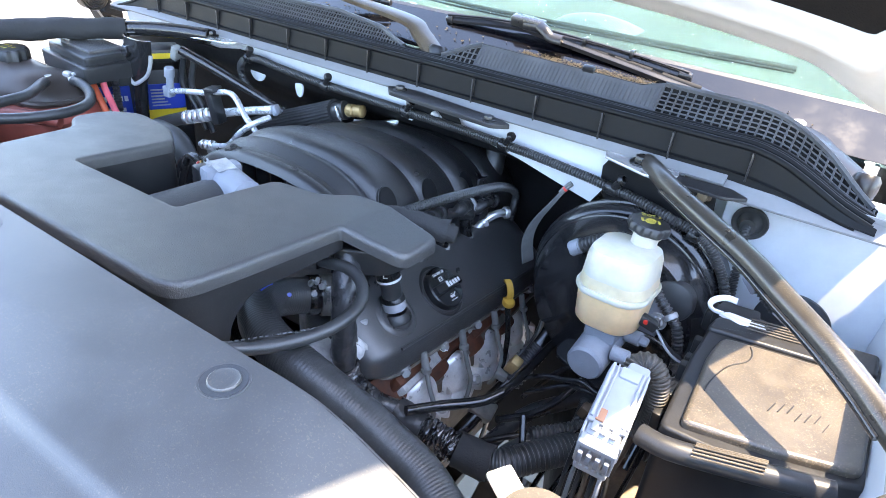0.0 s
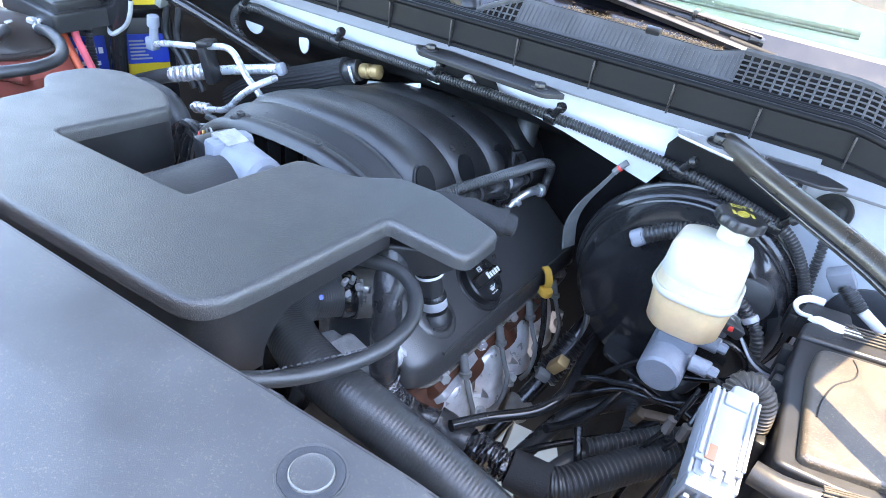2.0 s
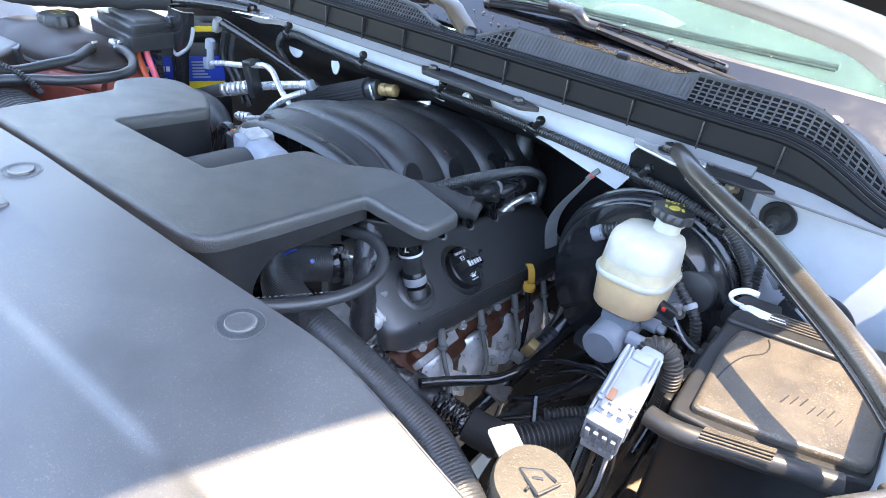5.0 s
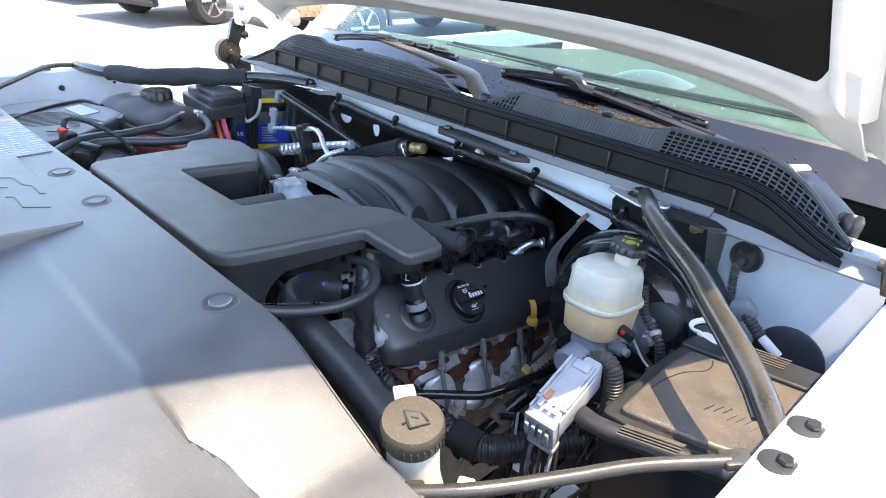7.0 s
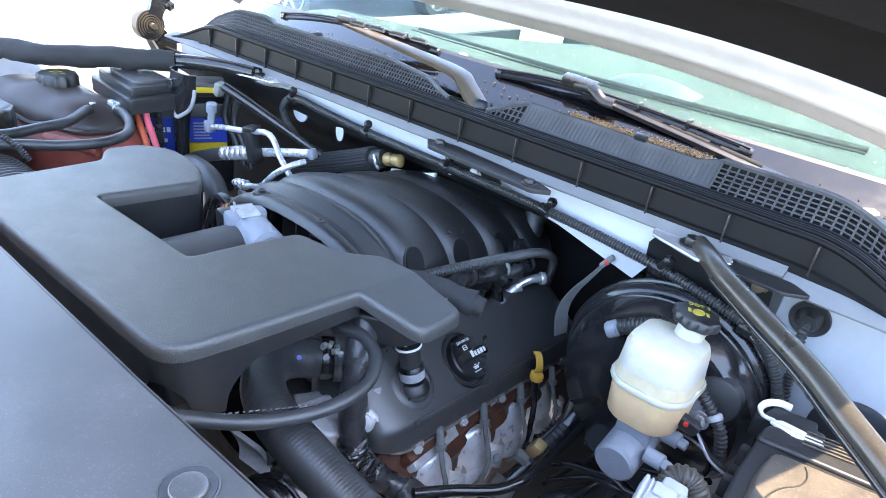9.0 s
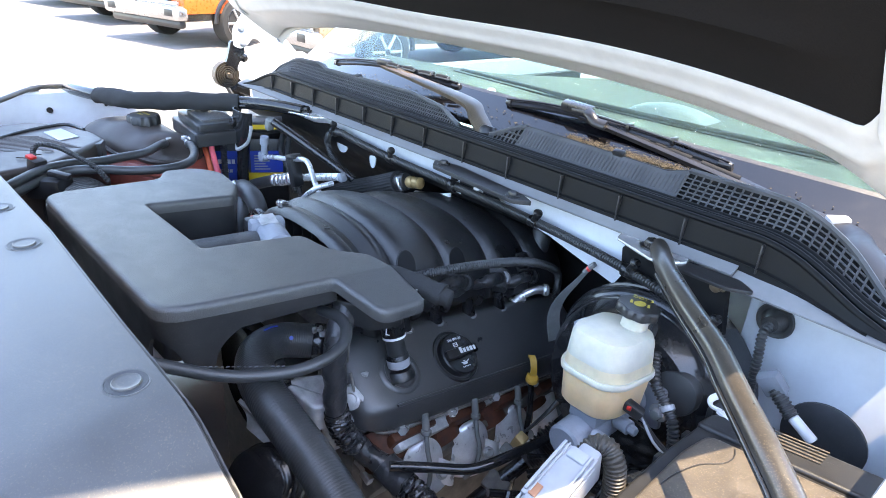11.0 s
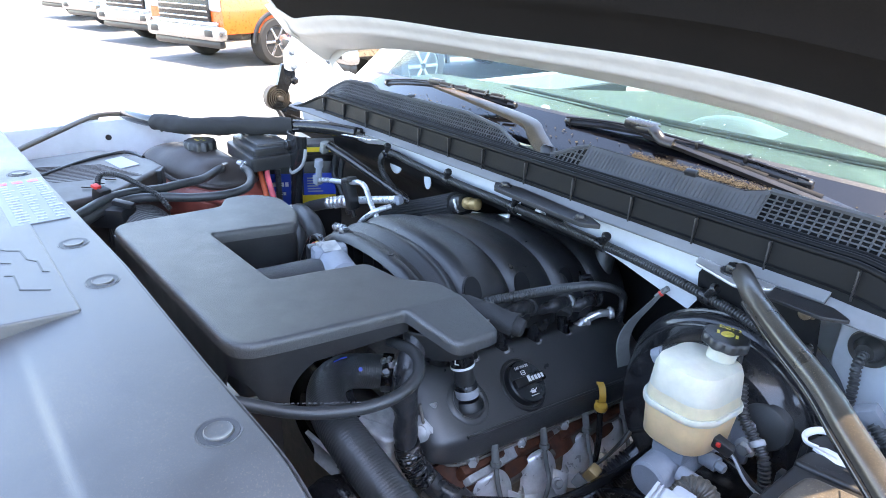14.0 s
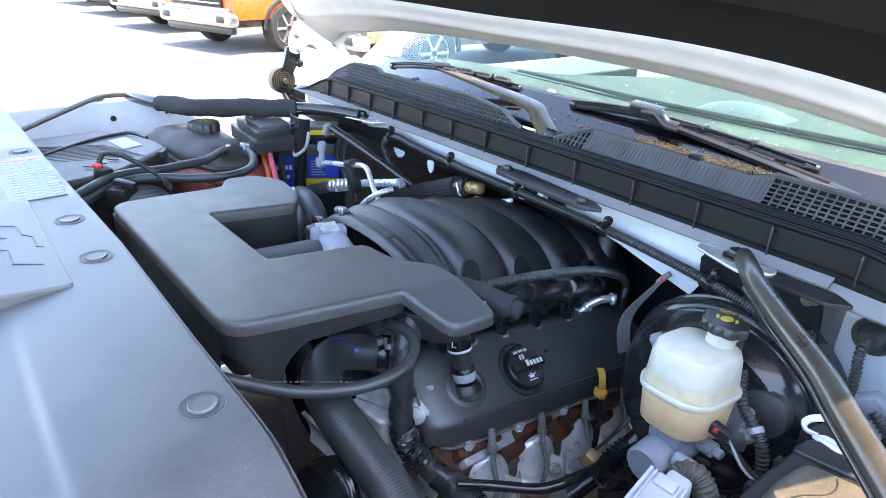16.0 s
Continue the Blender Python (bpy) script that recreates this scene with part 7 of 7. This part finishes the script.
sheet(b, 48, 20, lambda u, v: tank_pt(u, min(v, 0.999)), 0)
part("upper_tank", b, TANK, ct)
b = B()
sheet(b, 48, 16, lambda u, v: V(*tank_pt(u, 0)) + V(0.026 * math.cos(2 * math.pi * u) * ease(v * 5), 0.022 * math.sin(2 * math.pi * u) * ease(v * 5), -0.004 - 0.13 * v), 0)
part("lower_tank", b, COOLANT, ct, "red coolant showing through")
b = B()
tube(b, [V(*tank_pt(k / 48, 0)) + V(0.003 * math.cos(2 * math.pi * k / 48), 0.003 * math.sin(2 * math.pi * k / 48), 0) for k in range(49)], 0.005, 8, 0.01)
part("seam", b, TANK, ct)
b = B()
tube(b, [(-0.96, 0.570, 1.118), (-0.93, 0.60, 1.114), (-0.89, 0.625, 1.108)], 0.010, 10, 0.01)
part("red_rim", b, COOLANT, ct, "red lower rim")
b = B()
c0 = V(-1.053, 0.640, 1.178)
rings = []
for r, h in ((0.028, -0.006), (0.032, -0.002), (0.032, 0.016), (0.029, 0.020), (0.0, 0.021)):
    rings.append([b.verts.new(c0 + V(0, 0, h))] if r == 0 else [b.verts.new(c0 + V(math.cos(2 * math.pi * k / 60) * r * (1 + 0.05 * math.cos(12 * 2 * math.pi * k / 60)), math.sin(2 * math.pi * k / 60) * r * (1 + 0.05 * math.cos(12 * 2 * math.pi * k / 60)), h)) for k in range(60)])
skin(b, rings)
b.faces.new(rings[0])
cc = part("cap", b, PLASTIC, ct, "knurled black cap")
b = B()
for k in range(5):
    block(b, c0 + V(-0.012 + 0.006 * k, 0.006 - 0.012 * (k % 2), 0.0212), (0.003, 0.007, 0.0004), 0)
part("cap_print", b, INK_YELLOW, cc)
for (x, y, z), path in (((-0.988, 0.652, 1.150), [(-0.970, 0.651, 1.152), (-0.935, 0.632, 1.164), (-0.892, 0.585, 1.164), (-0.880, 0.541, 1.165), (-0.866, 0.493, 1.167), (-0.858, 0.452, 1.172), (-0.835, 0.406, 1.176), (-0.794, 0.358, 1.174), (-0.75, 0.30, 1.165)]),
                        ((-0.972, 0.692, 1.150), [(-0.950, 0.690, 1.152), (-0.905, 0.680, 1.160), (-0.853, 0.664, 1.160), (-0.806, 0.634, 1.160), (-0.789, 0.591, 1.160), (-0.805, 0.536, 1.160), (-0.825, 0.485, 1.165), (-0.838, 0.440, 1.166), (-0.820, 0.395, 1.164), (-0.775, 0.345, 1.160), (-0.74, 0.29, 1.15)])):
    h = thing("coolant_hose", (x, y, z), "black rubber coolant hose with a bright clamp", "hose", "coolant hoses")
    b = B()
    tube(b, path, 0.0080, 14, 0.006)
    part("hose", b, RUBBER, h)
    b = B()
    rod(b, V(x + 0.006, y, z), V(x + 0.024, y - 0.001, z + 0.001), 0.0100, seg=20, bev=0.001)
    block(b, V(x + 0.012, y - 0.004, z + 0.013), (0.012, 0.014, 0.008), 0.002, (0, 20, 30))
    block(b, V(x + 0.022, y + 0.004, z + 0.014), (0.008, 0.012, 0.006), 0.002, (0, -20, 10))
    part("clamp", b, CHROME, h, "bright spring clamp")
    b = B()
    rod(b, V(x - 0.03, y + 0.002, z), V(x + 0.008, y, z), 0.0085, seg=14)
    part("spigot", b, TANK, h)

bt = thing("battery", (-1.03, 0.86, 0.95), "black battery with blue and yellow label", "battery")
BT = 61.3
def on_battery(u, z, w=0.0):
    """A point of the labelled face: u along it, w out of it."""
    return V(-0.955 + 0.48 * u + 0.877 * w, 0.829 + 0.877 * u - 0.48 * w, z)
def face_block(name, u0, u1, z0, z1, w, mat, label="", tilt=0.0):
    b = B()
    block(b, on_battery((u0 + u1) / 2, (z0 + z1) / 2, w), (u1 - u0, 0.002, z1 - z0), 0, (0, tilt, BT))
    part(name, b, mat, bt, label)
b = B()
block(b, on_battery(-0.03, 1.050, -0.085), (0.22, 0.17, 0.19), 0.006, (0, 0, BT))
part("case", b, PLASTIC, bt)
face_block("blue_label", -0.105, -0.030, 1.010, 1.117, 0.0012, BLUE, "blue label")
face_block("blue_label", -0.002, 0.068, 1.067, 1.117, 0.0012, BLUE, "blue label")
face_block("yellow_label", -0.012, 0.068, 1.042, 1.066, 0.0012, LABEL_YELLOW, "yellow label strip")
for k in range(6):
    face_block("maker_mark", -0.090 + 0.0095 * k, -0.083 + 0.0095 * k, 1.088, 1.098 if k % 3 else 1.103, 0.0026, INK)
for k in range(6):
    face_block("maker_mark", -0.088 + 0.008 * k, -0.082 + 0.008 * k, 1.068, 1.075, 0.0026, INK)
for k in range(6):
    face_block("print_bar", 0.006, 0.040 - 0.005 * (k % 3), 1.074 + 0.0062 * k, 1.0765 + 0.0062 * k, 0.0026, PALE)
b = B()
block(b, on_battery(0.030, 1.170, -0.03), (0.080, 0.06, 0.026), 0.004, (0, 0, BT))
part("terminal_cover", b, PLASTIC, bt)
face_block("yellow_label", -0.005, 0.062, 1.166, 1.176, 0.0012, LABEL_YELLOW, "yellow label strip")
fbx = thing("battery_fuse_block", (-0.99, 0.80, 1.14), "black lidded fuse block on the battery", "fuse block")
b = B()
slab(b, rounded([(-1.075, 0.705), (-0.905, 0.690), (-0.900, 0.800), (-1.085, 0.810)], 0.008), 1.183, 0.028, 0.004)
part("base", b, PLASTIC, fbx)
b = B()
slab(b, rounded([(-1.065, 0.715), (-0.915, 0.700), (-0.91, 0.792), (-1.075, 0.800)], 0.008), 1.197, 0.018, 0.004)
part("lid", b, PLASTIC, fbx)
b = B()
slab(b, rounded([(-1.045, 0.728), (-0.935, 0.718), (-0.93, 0.780), (-1.05, 0.788)], 0.005), 1.202, 0.006, 0.002)
part("lid_panel", b, GRAIN, fbx)
for x0, m in ((-0.952, ORANGE), (-0.915, PINK)):
    b = B()
    tube(b, [(x0 - 0.010, 0.728, 1.160), (x0 + 0.002, 0.724, 1.140), (x0 + 0.028, 0.720, 1.112), (x0 + 0.070, 0.714, 1.06), (x0 + 0.11, 0.71, 1.0)], 0.0058, 12)
    solo("battery_cable", b, m, (x0, 0.755, 1.05), "red battery cable hanging from the fuse block", "cable", "battery cables")
b = B()
tube(b, [(-0.948, 0.765, 1.16), (-0.945, 0.762, 1.12), (-0.940, 0.760, 1.05)], 0.007, 12, ridge=0.0016, pitch=0.005)
solo("battery_conduit", b, RUBBER, (-0.89, 0.76, 1.05), "corrugated black conduit beside the red cables", "conduit")
by = thing("brace_bracket", (-0.90, 0.79, 1.12), "black stamped bracket with a bright edge under the brace", "bracket")
b = B()
def tongue(u, v):
    w = catmull([0.0, 0.35, 0.6, 0.85, 1.0], [0.036, 0.036, 0.030, 0.019, 0.010], v)
    return (-0.892 - 0.008 * v + (u - 0.5) * 2 * w, 0.790 - 0.014 * (1 - (2 * u - 1) ** 4), lerp(1.225, 1.143, v))
sheet(b, 14, 16, tongue, 0.003)
part("plate", b, STEEL_BLACK, by)
b = B()
tube(b, [V(*q) + V(0.002, -0.004, 0) for q in [tongue(0, 0.3), tongue(0, 0.55), tongue(0.02, 0.8), tongue(0.2, 0.97), tongue(0.5, 1.0), tongue(0.8, 0.97), tongue(0.98, 0.8), tongue(1, 0.55), tongue(1, 0.3)]], 0.0036, 8, 0.004)
part("rim", b, ALU, by, "bright worn rim")
b = B()
bolt(b, (-0.905, 0.776, 1.200), (0, -1, 0.1), 0.011, 0.010)
part("bolt", b, STEEL_BLACK, by)
b = B()
tube(b, [(-0.912, 0.795, 1.16), (-0.918, 0.790, 1.08), (-0.925, 0.790, 0.98)], 0.013, 12)
part("leg", b, STEEL_BLACK, by)

# air conditioning pipes
ac = thing("air_conditioning_pipe", (-0.75, 0.80, 1.05), "bright aluminium air conditioning pipes with hose ends", "pipe")
b = B()
tube(b, [(-0.845, 0.800, 1.134), (-0.800, 0.800, 1.147), (-0.729, 0.800, 1.161), (-0.678, 0.800, 1.174), (-0.655, 0.799, 1.172), (-0.636, 0.795, 1.158), (-0.620, 0.790, 1.148), (-0.600, 0.785, 1.139), (-0.580, 0.780, 1.130)], 0.0050, 14, 0.004)
part("pipe", b, PIPE, ac)
b = B()
block(b, (-0.838, 0.800, 1.138), (0.017, 0.016, 0.020), 0.003)
rod(b, (-0.833, 0.80, 1.145), (-0.829, 0.80, 1.168), 0.0066, 0.0066, 16, 0.001)
part("charge_port", b, CAST, ac)
b = B()
rod(b, (-0.8305, 0.80, 1.166), (-0.8275, 0.80, 1.183), 0.0092, 0.0088, 18, 0.001)
part("port_cap", b, CAST, ac, "grey dust cap")
b = B()
tube(b, [(-0.707, 0.760, 1.085), (-0.661, 0.760, 1.094), (-0.630, 0.760, 1.106), (-0.605, 0.762, 1.131), (-0.580, 0.772, 1.152), (-0.572, 0.80, 1.158)], 0.0048, 12, 0.005)
part("branch_pipe", b, PIPE, ac)
for k in range(3):
    b = B()
    p = V(-0.700 + 0.011 * k, 0.760, 1.0864 + 0.0022 * k)
    rod(b, p, p + V(0.008, 0, 0.0016), 0.0085, 0.0085, 18, 0.0015)
    part("ferrule_ring", b, CHROME, ac)
b = B()
tube(b, [(-0.747, 0.820, 1.114), (-0.663, 0.820, 1.140), (-0.600, 0.832, 1.156)], 0.0074, 16, 0.005)
part("suction_pipe", b, PIPE, ac)
for k in range(5):
    b = B()
    t = k / 5
    p = V(lerp(-0.806, -0.738, t), lerp(0.806, 0.816, t), lerp(1.095, 1.117, t))
    rod(b, p, p + V(0.0105, 0.001, 0.0034), 0.0128, 0.0128, 20, 0.0022)
    part("ferrule_ring", b, CHROME, ac)
b = B()
tube(b, [(-0.806, 0.806, 1.095), (-0.845, 0.80, 1.080), (-0.885, 0.79, 1.062), (-0.920, 0.77, 1.035), (-0.93, 0.73, 1.00)], 0.0120, 14)
part("rubber_end", b, RUBBER, ac)
b = B()
block(b, (-0.709, 0.800, 1.144), (0.015, 0.024, 0.064), 0.003, (0, -14, 10))
block(b, (-0.705, 0.796, 1.173), (0.020, 0.026, 0.009), 0.003, (0, -14, 10))
part("clip", b, PLASTIC, ac)
b = B()
block(b, (-0.596, 0.834, 1.156), (0.012, 0.016, 0.018), 0.004, (0, -25, 15))
part("valve_block", b, CAST, ac)
el = thing("coolant_elbow", (-0.68, 0.70, 1.05), "black rubber elbow hose beside the intake box", "hose")
b = B()
tube(b, [(-0.790, 0.720, 1.095), (-0.750, 0.710, 1.112), (-0.712, 0.700, 1.120), (-0.672, 0.695, 1.118), (-0.650, 0.692, 1.098), (-0.648, 0.690, 1.06), (-0.655, 0.690, 1.0)], 0.0170, 18)
part("elbow", b, RUBBER, el)
b = B()
tube(b, [(-0.735, 0.705, 1.100), (-0.712, 0.690, 1.075), (-0.700, 0.680, 1.03)], 0.013, 16)
part("side_hose", b, RUBBER, el)
b = B()
tube(b, [(-0.760, 0.700, 1.124), (-0.748, 0.692, 1.126), (-0.738, 0.690, 1.122)], 0.004, 8)
part("bright_clip", b, CHROME, el, "bright clip")
for k in range(6):
    b = B()
    tube(b, [(-0.64 + 0.016 * k, 0.655, 1.06), (-0.620 + 0.014 * k, 0.665, 1.11 + 0.010 * (k % 2)), (-0.575 + 0.010 * k, 0.665 - 0.005 * (k % 3), 1.125 - 0.008 * (k % 3)), (-0.53, 0.66, 1.09)], 0.0055, 8)
    part("taped_wire", b, TAPE, el)
b = B()
tube(b, [(-0.600, 0.700, 1.120), (-0.575, 0.690, 1.128), (-0.550, 0.682, 1.125)], 0.0045, 8)
part("small_tube", b, RUBBER, el)

# glossy stay rod towards the bulkhead
rr = thing("wiring_channel", (-0.85, 0.88, 1.12), "glossy black channel along the bulkhead", "channel")
b = B()
tube(b, [(-0.788, 0.800, 1.222), (-0.743, 0.820, 1.201), (-0.689, 0.850, 1.169), (-0.634, 0.885, 1.132)], 0.0078, 10, 0.01, flat=0.75)
part("channel", b, STEEL_BLACK, rr)
b = B()
block(b, (-0.797, 0.797, 1.216), (0.013, 0.016, 0.026), 0.003, (10, 25, 10))
part("end_connector", b, STRAP, rr)
for k in range(2):
    b = B()
    tube(b, [(-0.905 + 0.030 * k, 0.885, 1.17), (-0.912 + 0.030 * k, 0.88, 1.121), (-0.884 + 0.026 * k, 0.88, 1.09), (-0.85 + 0.02 * k, 0.88, 1.04)], 0.0058, 10)
    part("drop_cable", b, RUBBER, rr)

# insulated hose and brass fitting behind the manifold
ih = thing("insulated_hose", (-0.60, 0.93, 1.10), "thick ribbed insulated hose with a brass fitting", "hose")
b = B()
core = spline([(-0.812, 0.930, 1.020), (-0.746, 0.930, 1.062), (-0.666, 0.930, 1.095), (-0.594, 0.932, 1.124), (-0.552, 0.934, 1.142)], 0.006)
rings = []
for k, c in enumerate(core):
    z = (core[min(k + 1, len(core) - 1)] - core[max(0, k - 1)]).normalized()
    y = V(0, 1, 0)
    x = y.cross(z).normalized()
    rings.append([b.verts.new(c + (x * math.cos(2 * math.pi * j / 48) + y * math.sin(2 * math.pi * j / 48)) * (0.0208 + 0.0014 * (j % 2))) for j in range(48)])
skin(b, rings)
b.faces.new(rings[0]), b.faces.new(rings[-1])
part("sleeve", b, FOAM, ih)
b = B()
tube(b, [(-0.556, 0.934, 1.140), (-0.543, 0.936, 1.145), (-0.534, 0.938, 1.148)], 0.0165, 18)
part("hose_end", b, RUBBER, ih)
b = B()
tube(b, [(-0.541, 0.920, 1.156), (-0.537, 0.918, 1.150), (-0.534, 0.919, 1.140), (-0.532, 0.924, 1.132)], 0.0024, 8, 0.003)
part("spring_clamp", b, CHROME, ih, "bright spring clamp")
b = B()
lathe(b, (-0.531, 0.939, 1.148), (0.95, 0.06, 0.17), [(0.010, 0), (0.0115, 0.003), (0.0115, 0.014), (0.009, 0.016), (0.009, 0.020), (0.0110, 0.022), (0.0110, 0.033), (0.007, 0.036), (0, 0.036)], 22)
part("fitting", b, BRASS, ih, "brass-coloured fitting")
b = B()
tube(b, [(-0.530, 0.955, 1.124), (-0.505, 0.958, 1.128), (-0.470, 0.960, 1.135), (-0.436, 0.960, 1.146)], 0.0048, 10, flat=0.6)
part("pale_tube", b, INK, ih, "white tube")

# ---- parked vehicles across the lot ----
def pickup(x, y, paint, label, group="parked trucks", wb=3.6, yaw=16):
    """A full-size pickup with its nose towards -y; x, y: its near front tyre on the ground."""
    t = thing("pickup_truck", (x, y, 0), label, "truck", group)
    c = x - 0.88
    b = B()
    def hull(u, v):
        yy = lerp(y - 0.95, y + wb + 1.1, u)
        w = 0.98 - 0.06 * (1 - ease(u * 8))
        a = math.pi * v
        top = 1.16 if yy < y + 0.9 else 1.25
        return (c + w * math.cos(a) * (1 if abs(math.cos(a)) < 0.8 else 1.0), yy, 0.52 + (top - 0.52) * math.sin(a) ** 0.35)
    sheet(b, 30, 24, hull, 0.02)
    ring = [b.verts.new((c + 0.92 * sx, y - 0.955, z)) for sx, z in ((-1, 0.5), (1, 0.5), (1, 1.08), (-1, 1.08))]
    b.faces.new(ring)
    part("body", b, paint, t)
    b = B()
    for sx in (1,):
        slabp = [(y + 0.95, 1.2), (y + 1.75, 1.85), (y + 3.1, 1.87), (y + 3.4, 1.2)]
        rings = [[b.verts.new((c + d * (0.93 if z < 1.5 else 0.74), yy, z)) for yy, z in slabp] for d in (-1, 1)]
        skin(b, rings)
        b.faces.new(rings[0]), b.faces.new(rings[1])
    part("cabin", b, paint, t)
    b = B()
    block(b, (c, y + 2.3, 1.53), (1.62, 1.7, 0.40), 0.05)
    part("windows", b, SATIN, t, "dark glass")
    b = B()
    block(b, (c, y - 0.98, 0.52), (1.86, 0.20, 0.22), 0.06)
    part("bumper", b, TRUCK_CHROME, t, "chrome bumper")
    b = B()
    block(b, (c, y - 0.94, 0.36), (1.70, 0.12, 0.12), 0.04)
    part("air_dam", b, PLASTIC, t)
    for s in (-1, 1):
        b = B()
        block(b, (c + s * 0.70, y - 1.075, 0.53), (0.20, 0.02, 0.10), 0.01)
        part("fog_light", b, PLASTIC, t)
    b = B()
    block(b, (c, y - 0.975, 0.88), (1.30, 0.05, 0.40), 0.03)
    part("grille", b, SATIN, t)
    for z in (0.66, 1.10):
        b = B()
        block(b, (c, y - 0.985, z), (1.66, 0.07, 0.07), 0.025)
        part("grille_surround", b, TRUCK_CHROME, t, "chrome grille surround")
    for s in (-1, 1):
        b = B()
        tube(b, [(c + s * 0.975, y + 0.44 * math.cos(q), 0.37 + 0.44 * math.sin(q)) for q in [math.pi * k / 12 for k in range(13)]], 0.035, 8, 0.05)
        part("arch_lip", b, PLASTIC, t, "dark wheel arch lip")
    for k in range(4):
        b = B()
        block(b, (c, y - 1.005, 0.75 + 0.085 * k), (1.24, 0.02, 0.026), 0.006)
        part("grille_bar", b, TRUCK_CHROME, t)
    for s in (-1, 1):
        b = B()
        block(b, (c + s * 0.74, y - 0.95, 0.95), (0.30, 0.06, 0.22), 0.03)
        part("headlight", b, PALE, t)
        for yy in (y, y + wb):
            b = B()
            lathe(b, (c + s * 0.78, yy, 0.365), (s, 0, 0), [(0.24, -0.02), (0.345, -0.02), (0.365, 0.02), (0.365, 0.20), (0.345, 0.235), (0.255, 0.24), (0.24, 0.22)], 40)
            w = part("wheel", b, TYRE, t)
            b = B()
            lathe(b, (c + s * 0.78, yy, 0.365), (s, 0, 0), [(0.255, 0.10), (0.255, 0.225), (0.235, 0.225), (0.20, 0.17), (0.06, 0.19), (0.05, 0.215), (0, 0.215)], 40)
            for k in range(6):
                a = k * math.pi / 3
                rod(b, (c + s * 0.99, yy + 0.04 * math.cos(a), 0.365 + 0.04 * math.sin(a)), (c + s * 0.99, yy + 0.235 * math.cos(a), 0.365 + 0.235 * math.sin(a)), 0.028, seg=8)
            part("rim", b, TRUCK_CHROME, w)
    b = B()
    block(b, (c, y + 1.8, 0.47), (1.5, 4.6, 0.14), 0.03)
    part("underbody", b, DARK, t)
    t.rotation_euler.z = radians(yaw)
    return t
pickup(-6.70, 5.45, TRUCK_TAN, "bronze pickup truck parked nose out", wb=2.85, yaw=0)
pickup(-10.05, 5.00, TRUCK_ORANGE, "orange-red pickup truck with a chrome bumper")
pickup(-13.2, 4.95, TRUCK_WHITE, "white pickup truck parked in the row")
pickup(-16.5, 4.95, TRUCK_GREY, "dark grey pickup truck parked in the row")
pickup(-19.8, 4.95, TRUCK_WHITE, "white pickup truck far down the row")
pickup(-5.6, 10.6, TRUCK_BLUE, "light blue truck seen through the windscreen", yaw=0)
